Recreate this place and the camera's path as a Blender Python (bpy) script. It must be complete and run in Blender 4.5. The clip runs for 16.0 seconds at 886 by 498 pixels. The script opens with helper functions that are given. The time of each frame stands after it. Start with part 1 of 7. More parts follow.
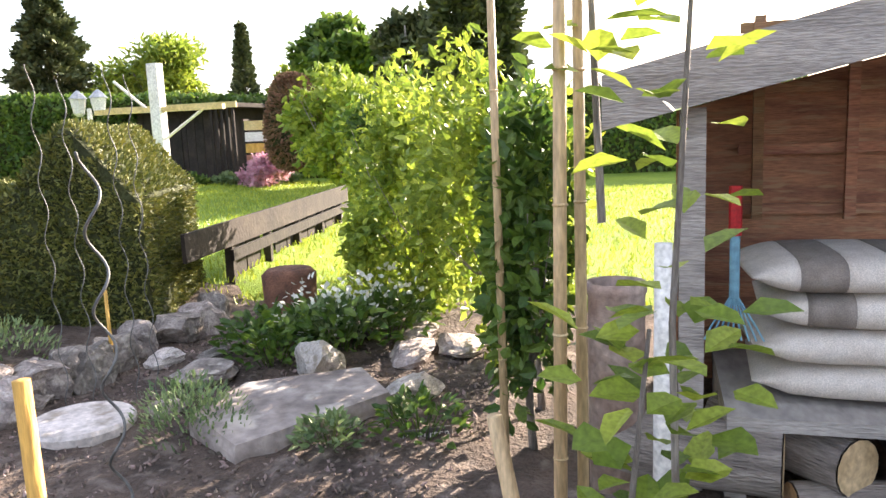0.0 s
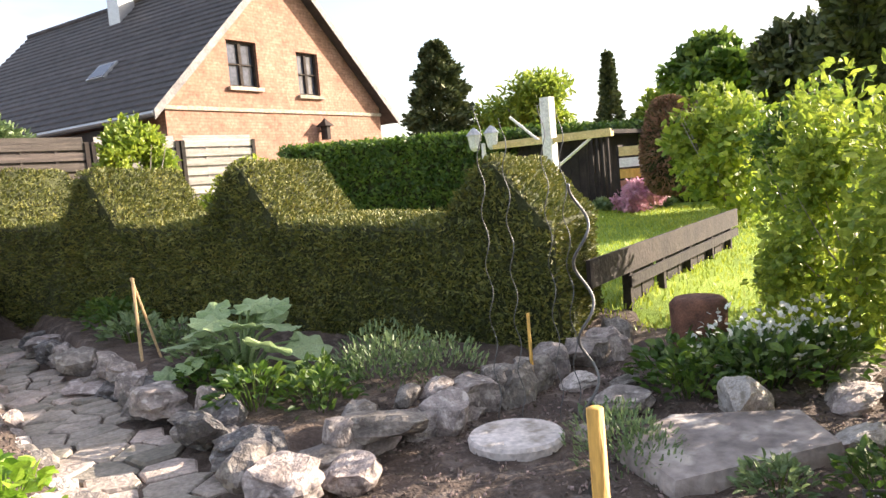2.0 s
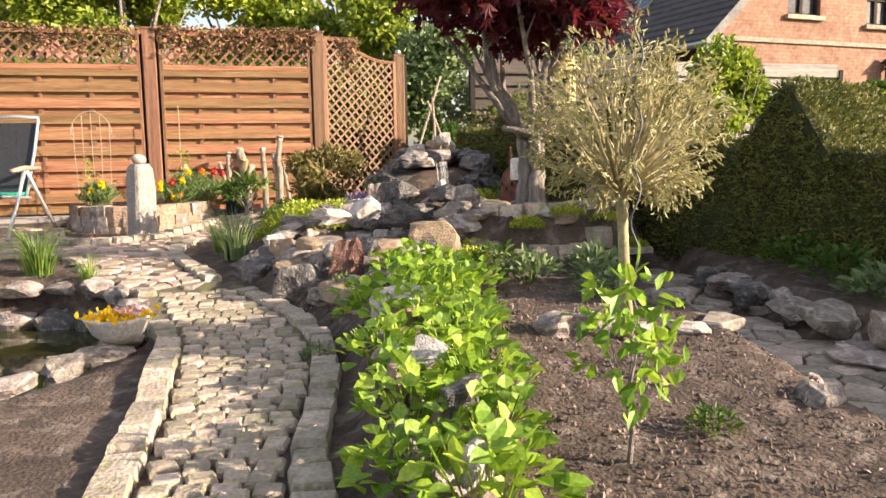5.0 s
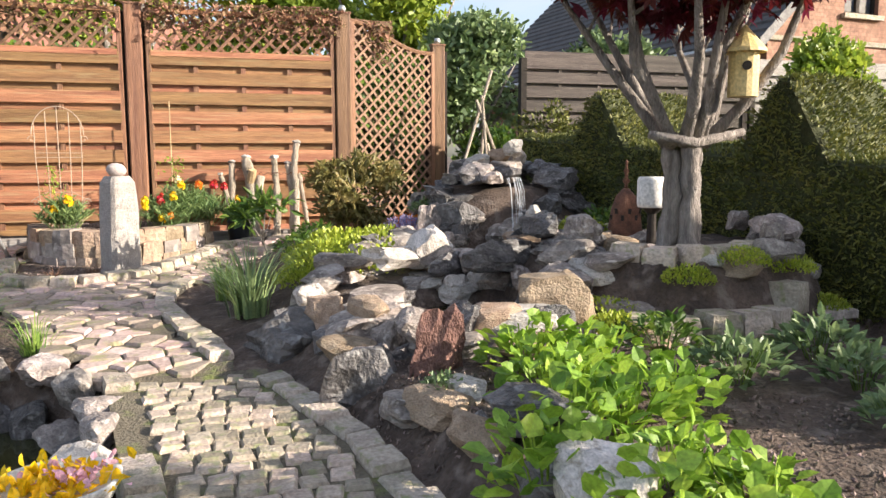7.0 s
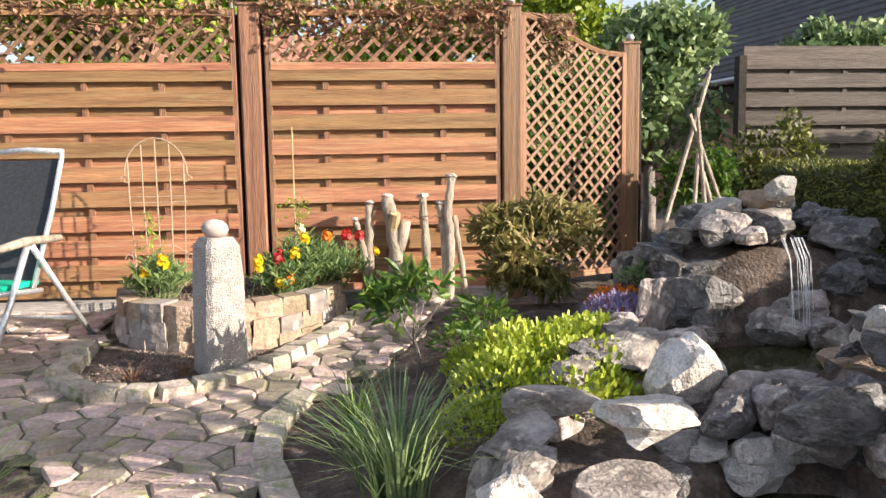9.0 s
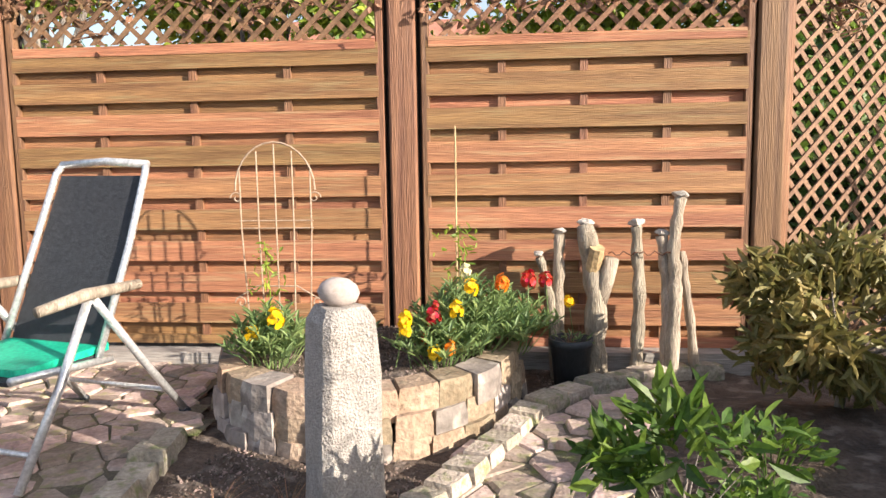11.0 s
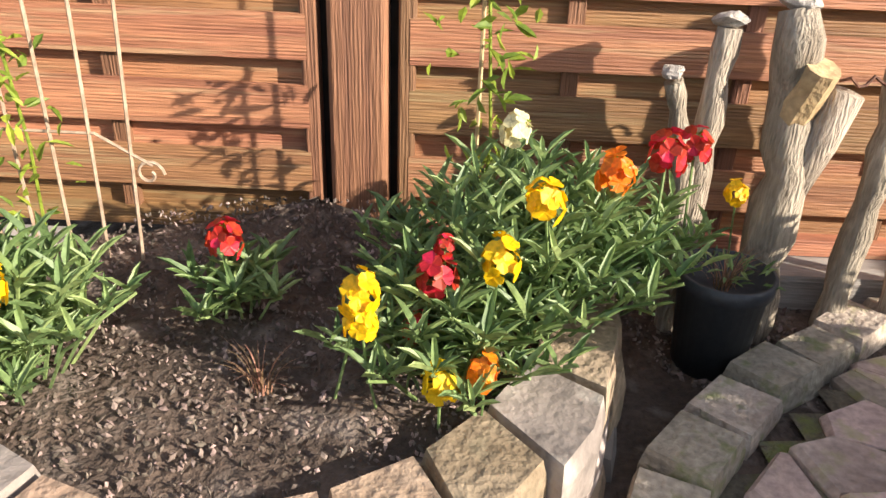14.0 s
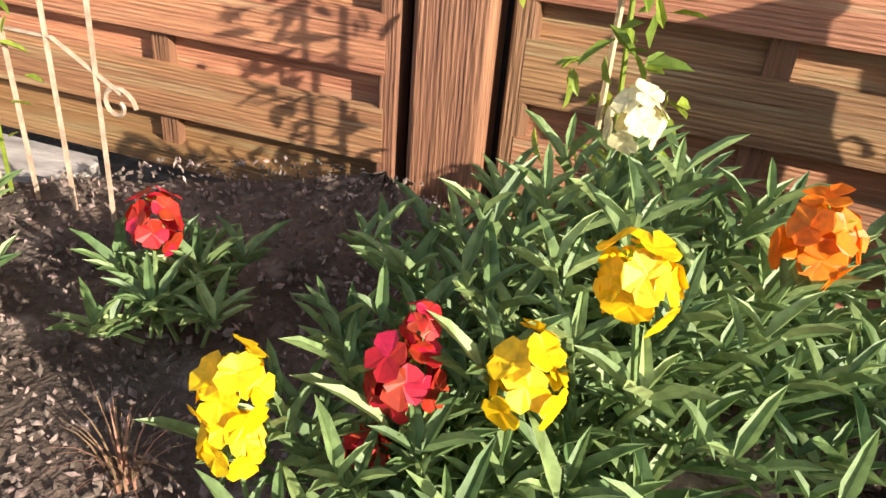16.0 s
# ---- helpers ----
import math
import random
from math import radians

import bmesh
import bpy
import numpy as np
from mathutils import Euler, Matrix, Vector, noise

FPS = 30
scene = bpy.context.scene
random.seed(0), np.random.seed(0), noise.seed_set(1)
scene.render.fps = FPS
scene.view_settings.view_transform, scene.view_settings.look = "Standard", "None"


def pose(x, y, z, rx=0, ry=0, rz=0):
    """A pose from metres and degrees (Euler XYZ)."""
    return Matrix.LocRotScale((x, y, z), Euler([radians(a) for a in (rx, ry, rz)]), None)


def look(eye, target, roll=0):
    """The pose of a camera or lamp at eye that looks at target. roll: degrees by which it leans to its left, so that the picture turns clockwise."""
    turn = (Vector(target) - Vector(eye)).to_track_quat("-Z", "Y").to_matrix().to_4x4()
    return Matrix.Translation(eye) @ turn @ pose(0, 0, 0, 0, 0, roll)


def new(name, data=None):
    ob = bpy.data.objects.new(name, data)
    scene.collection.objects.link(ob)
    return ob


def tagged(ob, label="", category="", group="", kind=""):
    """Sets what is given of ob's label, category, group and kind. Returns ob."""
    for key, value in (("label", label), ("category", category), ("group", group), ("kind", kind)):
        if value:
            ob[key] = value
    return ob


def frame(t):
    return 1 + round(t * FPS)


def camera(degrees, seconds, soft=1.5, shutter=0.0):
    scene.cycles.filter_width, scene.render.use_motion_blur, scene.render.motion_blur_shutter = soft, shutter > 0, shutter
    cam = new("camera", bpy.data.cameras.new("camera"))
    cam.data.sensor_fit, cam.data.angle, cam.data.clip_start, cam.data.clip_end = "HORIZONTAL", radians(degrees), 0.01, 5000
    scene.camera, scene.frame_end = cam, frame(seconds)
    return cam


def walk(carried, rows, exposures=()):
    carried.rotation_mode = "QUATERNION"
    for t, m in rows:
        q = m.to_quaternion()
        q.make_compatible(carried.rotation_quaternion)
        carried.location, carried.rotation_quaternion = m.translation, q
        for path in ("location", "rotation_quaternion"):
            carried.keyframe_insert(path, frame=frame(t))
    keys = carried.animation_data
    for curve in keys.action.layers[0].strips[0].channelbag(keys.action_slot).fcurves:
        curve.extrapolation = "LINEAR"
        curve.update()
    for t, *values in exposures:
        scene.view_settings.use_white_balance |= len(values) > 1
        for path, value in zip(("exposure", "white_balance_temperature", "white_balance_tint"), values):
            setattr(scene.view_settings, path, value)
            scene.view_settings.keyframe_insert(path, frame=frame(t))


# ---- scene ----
cam = camera(60.1, 16.0)
METRES, EYE, TILT, LEAN, TURN = 11.4, 1.1, 0.0, 0.0, -73.9
ROWS = [
    (0.0, 0.0, 0.0, 0.0, -0.35, -8.65, 2.32),
    (0.5, -0.005, 0.0056, 0.0005, 1.01, -8.59, 2.81),
    (1.0, -0.0109, 0.0052, 0.004, 6.57, -7.74, 3.72),
    (1.5, -0.0202, 0.002, 0.0021, 16.07, -6.47, 4.63),
    (2.0, -0.0246, -0.0012, 0.002, 25.89, -5.13, 4.87),
    (2.5, -0.0296, -0.0064, 0.0013, 35.74, -3.97, 4.65),
    (3.0, -0.04, -0.0127, -0.0007, 45.04, -3.46, 3.95),
    (3.5, -0.0704, -0.0191, -0.0049, 52.79, -4.3, 2.85),
    (4.0, -0.1156, -0.0228, -0.0085, 58.63, -6.76, 1.53),
    (6.5, -0.342, -0.0014, -0.0066, 59.18, -7.38, 0.25),
    (7.0, -0.3807, 0.0113, -0.0033, 58.51, -6.89, 0.11),
    (7.5, -0.4209, 0.0181, 0.0026, 59.1, -7.05, 0.51),
    (8.0, -0.4628, 0.0282, 0.0058, 60.66, -6.92, 0.73),
    (8.5, -0.5026, 0.0465, 0.0139, 63.93, -6.56, 0.96),
    (9.0, -0.5462, 0.0597, 0.0169, 68.34, -6.3, 0.94),
    (9.5, -0.5891, 0.0802, 0.0165, 72.68, -6.2, 0.7),
    (10.0, -0.6271, 0.0821, 0.0224, 76.49, -6.52, 0.61),
    (12.5, -0.7918, 0.0823, 0.0322, 80.38, -13.11, 1.31),
    (13.0, -0.8303, 0.0803, 0.0303, 79.62, -18.79, 0.89),
    (13.5, -0.8659, 0.0889, 0.0236, 77.35, -25.06, 0.79),
    (14.0, -0.8989, 0.1085, 0.0204, 76.15, -27.73, -2.01),
    (14.5, -0.9238, 0.1176, 0.0123, 82.26, -28.57, -4.27),
    (15.0, -0.9408, 0.1273, 0.0036, 91.43, -29.85, -4.3),
    (15.5, -0.9481, 0.1345, 0.0023, 93.87, -31.06, -4.41),
    (16.0, -0.9501, 0.1366, 0.0027, 93.72, -31.22, -4.28),
]
walk(cam, [(t, pose(0, 0, EYE, TILT, LEAN, TURN) @ pose(METRES * x, METRES * y, METRES * z, 90 + pitch, roll, yaw)) for t, x, y, z, yaw, pitch, roll in ROWS],
     [(0.0, 2.2, 6800, 16), (1.0, 2.05, 6800, 16), (2.0, 1.75, 6900, 16), (3.0, 1.45, 7300, 17), (4.0, 1.3, 7800, 18), (6.5, 1.2, 6500, 11), (10.0, 1.15, 6500, 11), (12.5, 1.05, 6600, 11), (16.0, 1.15, 6500, 11)])

# ---- world, sun ----
SUN_TO = Vector((0.84, -0.42, 0.37)).normalized()
world = bpy.data.worlds.new("sky")
scene.world = world
world.use_nodes = True
wn = world.node_tree
sky = wn.nodes.new("ShaderNodeTexSky")
sky.sky_type, sky.sun_disc = "NISHITA", False
sky.sun_elevation = math.asin(SUN_TO.z)
sky.sun_rotation = math.atan2(SUN_TO.x, SUN_TO.y)
sky.dust_density = 2.0
wco = wn.nodes.new("ShaderNodeTexCoord")
wmap = wn.nodes.new("ShaderNodeMapping")
wmap.inputs["Scale"].default_value = (1.6, 1.6, 5.0)
cloud = wn.nodes.new("ShaderNodeTexNoise")
cloud.inputs["Scale"].default_value, cloud.inputs["Detail"].default_value = 1.6, 7
cramp = wn.nodes.new("ShaderNodeValToRGB")
cramp.color_ramp.elements[0].position, cramp.color_ramp.elements[1].position = 0.40, 0.66
cmix = wn.nodes.new("ShaderNodeMixRGB")
cmix.inputs["Color2"].default_value = (3.3, 3.5, 4.0, 1)
wn.links.new(wco.outputs["Generated"], wmap.inputs["Vector"])
wn.links.new(wmap.outputs["Vector"], cloud.inputs["Vector"])
wn.links.new(cloud.outputs["Fac"], cramp.inputs["Fac"])
wn.links.new(cramp.outputs["Color"], cmix.inputs["Fac"])
wn.links.new(sky.outputs["Color"], cmix.inputs["Color1"])
wn.links.new(cmix.outputs["Color"], wn.nodes["Background"].inputs["Color"])
wn.nodes["Background"].inputs["Strength"].default_value = 0.12
sun = new("sun", bpy.data.lights.new("sun", "SUN"))
sun.data.energy, sun.data.angle, sun.data.color = 5.0, radians(0.55), (1.0, 0.90, 0.76)
sun.matrix_world = look(SUN_TO * 40, (0, 0, 0))
tagged(sun, kind="structure")


# ---- materials ----
def mat(name, c1, c2, scale=6.0, rough=0.85, bump=0.3, fine=60.0, c3=None, vary=0.25, metal=0.0, stretch=(1, 1, 1), island=False, trans=0.0):
    m = bpy.data.materials.new(name)
    m.use_nodes = True
    nt = m.node_tree
    n, l = nt.nodes, nt.links
    b = n["Principled BSDF"]
    co = n.new("ShaderNodeTexCoord")
    mp = n.new("ShaderNodeMapping")
    mp.inputs["Scale"].default_value = stretch
    l.new(co.outputs["Object"], mp.inputs["Vector"])
    info = n.new("ShaderNodeObjectInfo")
    rnd = info.outputs["Random"]
    off = n.new("ShaderNodeVectorMath")
    off.operation = "ADD"
    sc = n.new("ShaderNodeVectorMath")
    sc.operation = "SCALE"
    sc.inputs[0].default_value = (17, 31, 23)
    l.new(rnd, sc.inputs["Scale"])
    l.new(mp.outputs["Vector"], off.inputs[0])
    l.new(sc.outputs["Vector"], off.inputs[1])
    big = n.new("ShaderNodeTexNoise")
    big.inputs["Scale"].default_value, big.inputs["Detail"].default_value = scale, 5
    sm = n.new("ShaderNodeTexNoise")
    sm.inputs["Scale"].default_value, sm.inputs["Detail"].default_value = fine, 4
    l.new(off.outputs["Vector"], big.inputs["Vector"])
    l.new(off.outputs["Vector"], sm.inputs["Vector"])
    r = n.new("ShaderNodeValToRGB")
    e = r.color_ramp.elements
    e[0].position, e[1].position = 0.32, 0.68
    e[0].color, e[1].color = (*c1, 1), (*c2, 1)
    l.new(big.outputs["Fac"], r.inputs["Fac"])
    col = r.outputs["Color"]
    r2 = n.new("ShaderNodeMapRange")
    r2.inputs["From Min"].default_value, r2.inputs["From Max"].default_value = 0.3, 0.7
    r2.inputs["To Min"].default_value, r2.inputs["To Max"].default_value = 0.72, 1.22
    l.new(sm.outputs["Fac"], r2.inputs["Value"])
    mul = n.new("ShaderNodeMixRGB")
    mul.blend_type = "MULTIPLY"
    mul.inputs["Fac"].default_value = 1
    l.new(col, mul.inputs["Color1"])
    l.new(r2.outputs["Result"], mul.inputs["Color2"])
    col = mul.outputs["Color"]
    if c3:
        mx = n.new("ShaderNodeMixRGB")
        st = n.new("ShaderNodeTexNoise")
        st.inputs["Scale"].default_value, st.inputs["Detail"].default_value = scale * 2.3, 6
        l.new(off.outputs["Vector"], st.inputs["Vector"])
        rr = n.new("ShaderNodeValToRGB")
        rr.color_ramp.elements[0].position, rr.color_ramp.elements[1].position = 0.54, 0.68
        l.new(st.outputs["Fac"], rr.inputs["Fac"])
        l.new(rr.outputs["Color"], mx.inputs["Fac"])
        l.new(col, mx.inputs["Color1"])
        mx.inputs["Color2"].default_value = (*c3, 1)
        col = mx.outputs["Color"]
    if vary:
        src = rnd
        if island:
            src = n.new("ShaderNodeNewGeometry").outputs["Random Per Island"]
        mr = n.new("ShaderNodeMapRange")
        mr.inputs["To Min"].default_value, mr.inputs["To Max"].default_value = 1 - vary, 1 + vary
        l.new(src, mr.inputs["Value"])
        hs = n.new("ShaderNodeHueSaturation")
        l.new(mr.outputs["Result"], hs.inputs["Value"])
        mh = n.new("ShaderNodeMapRange")
        mh.inputs["To Min"].default_value, mh.inputs["To Max"].default_value = 0.5 + vary * 0.06, 0.5 - vary * 0.06
        l.new(src, mh.inputs["Value"])
        l.new(mh.outputs["Result"], hs.inputs["Hue"])
        l.new(col, hs.inputs["Color"])
        col = hs.outputs["Color"]
    l.new(col, b.inputs["Base Color"])
    b.inputs["Roughness"].default_value, b.inputs["Metallic"].default_value = rough, metal
    if bump:
        bp = n.new("ShaderNodeBump")
        bp.inputs["Strength"].default_value, bp.inputs["Distance"].default_value = bump, 0.02
        ad = n.new("ShaderNodeMath")
        ad.operation = "ADD"
        l.new(big.outputs["Fac"], ad.inputs[0])
        l.new(sm.outputs["Fac"], ad.inputs[1])
        l.new(ad.outputs["Value"], bp.inputs["Height"])
        l.new(bp.outputs["Normal"], b.inputs["Normal"])
    if trans:
        tr = n.new("ShaderNodeBsdfTranslucent")
        l.new(col, tr.inputs["Color"])
        ms = n.new("ShaderNodeMixShader")
        ms.inputs["Fac"].default_value = trans
        l.new(b.outputs["BSDF"], ms.inputs[1])
        l.new(tr.outputs["BSDF"], ms.inputs[2])
        l.new(ms.outputs["Shader"], n["Material Output"].inputs["Surface"])
    return m


def leafmat(name, c1, c2, vary=0.4, trans=0.35, rough=0.5):
    return mat(name, c1, c2, 3.0, rough, 0, 90, vary=vary, island=True, trans=trans)


M_SOIL = mat("soil", (0.050, 0.035, 0.027), (0.13, 0.092, 0.070), 5, 0.95, 1.0, 55, c3=(0.19, 0.15, 0.125), vary=0)
M_LAWN = mat("lawn_grass", (0.16, 0.26, 0.02), (0.28, 0.38, 0.03), 0.7, 0.9, 1.0, 90, vary=0)
M_STONE = mat("grey_brown_stone", (0.14, 0.118, 0.105), (0.38, 0.325, 0.29), 3.2, 0.85, 0.6, 22, c3=(0.48, 0.43, 0.38), vary=0.3)
M_PALE = mat("pale_stone", (0.42, 0.38, 0.34), (0.66, 0.60, 0.55), 5, 0.8, 0.6, 36, c3=(0.30, 0.26, 0.21), vary=0.18)
M_DARKROCK = mat("dark_slate", (0.05, 0.046, 0.045), (0.17, 0.155, 0.15), 4, 0.5, 0.9, 26, c3=(0.28, 0.27, 0.26), vary=0.25)
M_TAN = mat("tan_sandstone", (0.25, 0.175, 0.115), (0.42, 0.32, 0.23), 5, 0.9, 0.6, 40, c3=(0.28, 0.22, 0.15), vary=0.2)
M_RED = mat("red_lava_stone", (0.12, 0.06, 0.05), (0.28, 0.15, 0.12), 7, 0.95, 1.2, 38, vary=0.2)
M_SETT = mat("sett_stone", (0.29, 0.235, 0.18), (0.49, 0.41, 0.325), 9, 0.8, 0.5, 70, c3=(0.30, 0.30, 0.16), vary=0.33)
M_FLAG = mat("flagstone", (0.32, 0.235, 0.195), (0.50, 0.39, 0.335), 6, 0.8, 0.4, 50, c3=(0.33, 0.30, 0.16), vary=0.42)
M_FLAG2 = mat("flagstone_mix", (0.32, 0.235, 0.195), (0.50, 0.39, 0.335), 6, 0.8, 0.4, 50, c3=(0.33, 0.30, 0.16), vary=0.42, island=True)
M_KERB = mat("kerb_stone", (0.33, 0.275, 0.22), (0.50, 0.43, 0.35), 8, 0.85, 0.6, 60, c3=(0.24, 0.25, 0.12), vary=0.25)
M_JOINT = mat("mossy_joint_sand", (0.10, 0.085, 0.06), (0.19, 0.16, 0.11), 4, 0.95, 0.8, 80, c3=(0.15, 0.17, 0.05), vary=0)
M_GRANITE = mat("granite", (0.40, 0.36, 0.33), (0.51, 0.465, 0.43), 14, 0.9, 1.0, 120, c3=(0.38, 0.34, 0.31), vary=0)
M_WOOD = mat("brown_fence_wood", (0.25, 0.112, 0.058), (0.45, 0.228, 0.108), 3, 0.6, 0.35, 26, c3=(0.38, 0.24, 0.125), vary=0.28, stretch=(0.35, 1, 7))


def ribbed(m, axis):
    """Fine milled ribs along a board."""
    nt = m.node_tree
    old_bump = [q for q in nt.nodes if q.type == "BUMP"][0]
    co = nt.nodes.new("ShaderNodeTexCoord")
    wave = nt.nodes.new("ShaderNodeTexWave")
    wave.bands_direction = axis
    wave.inputs["Scale"].default_value, wave.inputs["Distortion"].default_value = 33, 0.4
    rib = nt.nodes.new("ShaderNodeBump")
    rib.inputs["Strength"].default_value, rib.inputs["Distance"].default_value = 0.25, 0.003
    nt.links.new(co.outputs["Object"], wave.inputs["Vector"])
    nt.links.new(wave.outputs["Fac"], rib.inputs["Height"])
    nt.links.new(old_bump.outputs["Normal"], rib.inputs["Normal"])
    nt.links.new(rib.outputs["Normal"], nt.nodes["Principled BSDF"].inputs["Normal"])


ribbed(M_WOOD, "Z")
M_WOODV = mat("brown_post_wood", (0.16, 0.072, 0.04), (0.28, 0.14, 0.07), 3, 0.6, 0.5, 26, vary=0.15, stretch=(7, 7, 0.3))
ribbed(M_WOODV, "X")
M_LATT = mat("lattice_wood", (0.16, 0.085, 0.05), (0.28, 0.16, 0.09), 8, 0.7, 0.3, 50, vary=0.15)
M_GREYWOOD = mat("grey_weathered_wood", (0.28, 0.25, 0.23), (0.48, 0.44, 0.41), 3, 0.8, 0.5, 26, vary=0.2, stretch=(0.4, 1, 7))
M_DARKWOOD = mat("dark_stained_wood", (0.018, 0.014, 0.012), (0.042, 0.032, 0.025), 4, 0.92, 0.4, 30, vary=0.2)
M_DRIFT = mat("bleached_driftwood", (0.26, 0.21, 0.16), (0.52, 0.44, 0.35), 6, 0.85, 0.8, 40, vary=0.15, stretch=(4, 4, 0.6))
M_BARK = mat("grey_bark", (0.16, 0.135, 0.12), (0.40, 0.35, 0.31), 6, 0.9, 1.2, 36, vary=0.1, stretch=(4, 4, 0.7))
M_TWIG = mat("pale_twigs", (0.32, 0.27, 0.14), (0.52, 0.46, 0.28), 5, 0.8, 0.2, 40, vary=0.15)
M_BAMBOO = mat("bamboo", (0.40, 0.27, 0.13), (0.62, 0.46, 0.26), 5, 0.5, 0.2, 40, vary=0.1, stretch=(3, 3, 0.6))
M_YELLOWPOLE = mat("yellow_wood_stake", (0.55, 0.30, 0.05), (0.72, 0.43, 0.10), 5, 0.6, 0.2, 40, vary=0.1, stretch=(4, 4, 0.5))
M_BRICK = mat("pink_brick_wall", (0.46, 0.27, 0.19), (0.58, 0.36, 0.26), 2.0, 0.9, 0.3, 12, vary=0)
M_ROOF = mat("dark_roof_tiles", (0.035, 0.032, 0.032), (0.075, 0.068, 0.065), 3, 0.7, 0.4, 14, vary=0.15)
M_REDROOF = mat("red_roof_tiles", (0.30, 0.13, 0.08), (0.42, 0.20, 0.13), 3, 0.8, 0.4, 14, vary=0.1)
M_WHITE = mat("white_paint", (0.72, 0.70, 0.66), (0.82, 0.80, 0.77), 6, 0.6, 0.1, 60, vary=0)
M_METAL = mat("aluminium_tube", (0.62, 0.62, 0.63), (0.74, 0.74, 0.75), 6, 0.35, 0, 60, vary=0, metal=0.6)
M_GALV = mat("galvanised_wire", (0.42, 0.42, 0.41), (0.55, 0.55, 0.53), 20, 0.4, 0, 60, vary=0, metal=0.7)
# Spiral rods are galvanised; their backlit shade is put into this dark colour.
M_ROD = mat("backlit_steel_rod", (0.10, 0.10, 0.098), (0.17, 0.17, 0.165), 20, 0.55, 0, 60, vary=0, metal=0.4)
M_BEIGEWIRE = mat("beige_wire", (0.36, 0.255, 0.18), (0.46, 0.35, 0.26), 20, 0.5, 0, 60, vary=0)
M_MESH = mat("dark_chair_fabric", (0.02, 0.022, 0.028), (0.035, 0.038, 0.046), 40, 0.7, 0.4, 300, vary=0)
M_GREENPAD = mat("green_plastic", (0.0, 0.42, 0.25), (0.01, 0.50, 0.31), 8, 0.5, 0.1, 60, vary=0)
M_POT = mat("dark_plastic_pot", (0.025, 0.03, 0.038), (0.04, 0.046, 0.056), 10, 0.5, 0.05, 60, vary=0)
M_BOWL = mat("pale_ceramic", (0.52, 0.50, 0.46), (0.62, 0.60, 0.56), 10, 0.6, 0.15, 80, vary=0)
M_RUST = mat("rusty_iron", (0.10, 0.045, 0.03), (0.22, 0.10, 0.06), 14, 0.9, 0.5, 90, vary=0)
M_GLASS = mat("window_glass", (0.05, 0.06, 0.08), (0.09, 0.10, 0.13), 2, 0.08, 0, 10, vary=0)
M_BIRD = mat("yellow_painted_wood", (0.60, 0.45, 0.18), (0.70, 0.55, 0.26), 8, 0.6, 0.2, 60, vary=0)
M_CUSH_L = mat("cream_cushion_cloth", (0.60, 0.54, 0.48), (0.70, 0.64, 0.58), 20, 0.95, 0.3, 300, vary=0)
M_CUSH_D = mat("taupe_cushion_cloth", (0.22, 0.185, 0.16), (0.30, 0.26, 0.23), 20, 0.95, 0.3, 300, vary=0)
M_LOG = mat("cut_log_face", (0.45, 0.30, 0.16), (0.62, 0.44, 0.26), 12, 0.9, 0.4, 50, vary=0.2)
M_WATER = bpy.data.materials.new("pond_water")
M_WATER.use_nodes = True
_b = M_WATER.node_tree.nodes["Principled BSDF"]
_b.inputs["Base Color"].default_value = (0.035, 0.035, 0.012, 1)
_b.inputs["Roughness"].default_value = 0.04
_n = M_WATER.node_tree.nodes.new("ShaderNodeTexNoise")
_n.inputs["Scale"].default_value = 9
_p = M_WATER.node_tree.nodes.new("ShaderNodeBump")
_p.inputs["Strength"].default_value, _p.inputs["Distance"].default_value = 0.15, 0.01
M_WATER.node_tree.links.new(_n.outputs["Fac"], _p.inputs["Height"])
M_WATER.node_tree.links.new(_p.outputs["Normal"], _b.inputs["Normal"])
L_YEW = leafmat("yew_needles", (0.10, 0.12, 0.022), (0.19, 0.195, 0.04), 0.45, 0.15, 0.6)
# Near-black core colour stands in for the shade between leaves of hedges and bushes.
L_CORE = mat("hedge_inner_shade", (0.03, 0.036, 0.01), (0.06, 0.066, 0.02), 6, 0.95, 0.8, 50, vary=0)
L_STRAW = leafmat("strawberry_leaves", (0.19, 0.34, 0.03), (0.34, 0.50, 0.06), 0.35, 0.35)
L_MAPLE = leafmat("maroon_maple_leaves", (0.085, 0.010, 0.016), (0.17, 0.018, 0.022), 0.5, 0.45)
L_MID = leafmat("mid_green_leaves", (0.06, 0.12, 0.02), (0.13, 0.22, 0.03), 0.4, 0.35)
L_LIGHT = leafmat("light_green_leaves", (0.18, 0.27, 0.03), (0.36, 0.44, 0.06), 0.35, 0.4)
L_YELLOWG = leafmat("yellow_green_sedum", (0.27, 0.36, 0.03), (0.46, 0.52, 0.07), 0.3, 0.3)
L_SAGE = leafmat("grey_green_leaves", (0.12, 0.19, 0.07), (0.24, 0.32, 0.14), 0.35, 0.25)
L_DARK = leafmat("dark_conifer", (0.05, 0.072, 0.024), (0.115, 0.14, 0.048), 0.45, 0.1, 0.7)
L_BRONZE = leafmat("bronze_green_leaves", (0.16, 0.15, 0.04), (0.30, 0.25, 0.09), 0.4, 0.3)
L_DRY = leafmat("dry_brown_leaves", (0.20, 0.11, 0.06), (0.36, 0.22, 0.13), 0.45, 0.2, 0.9)
L_BIG = leafmat("large_pale_green_leaves", (0.26, 0.38, 0.16), (0.44, 0.55, 0.30), 0.2, 0.35)
L_GRASS = leafmat("grass_blades", (0.10, 0.19, 0.03), (0.22, 0.34, 0.07), 0.4, 0.3)
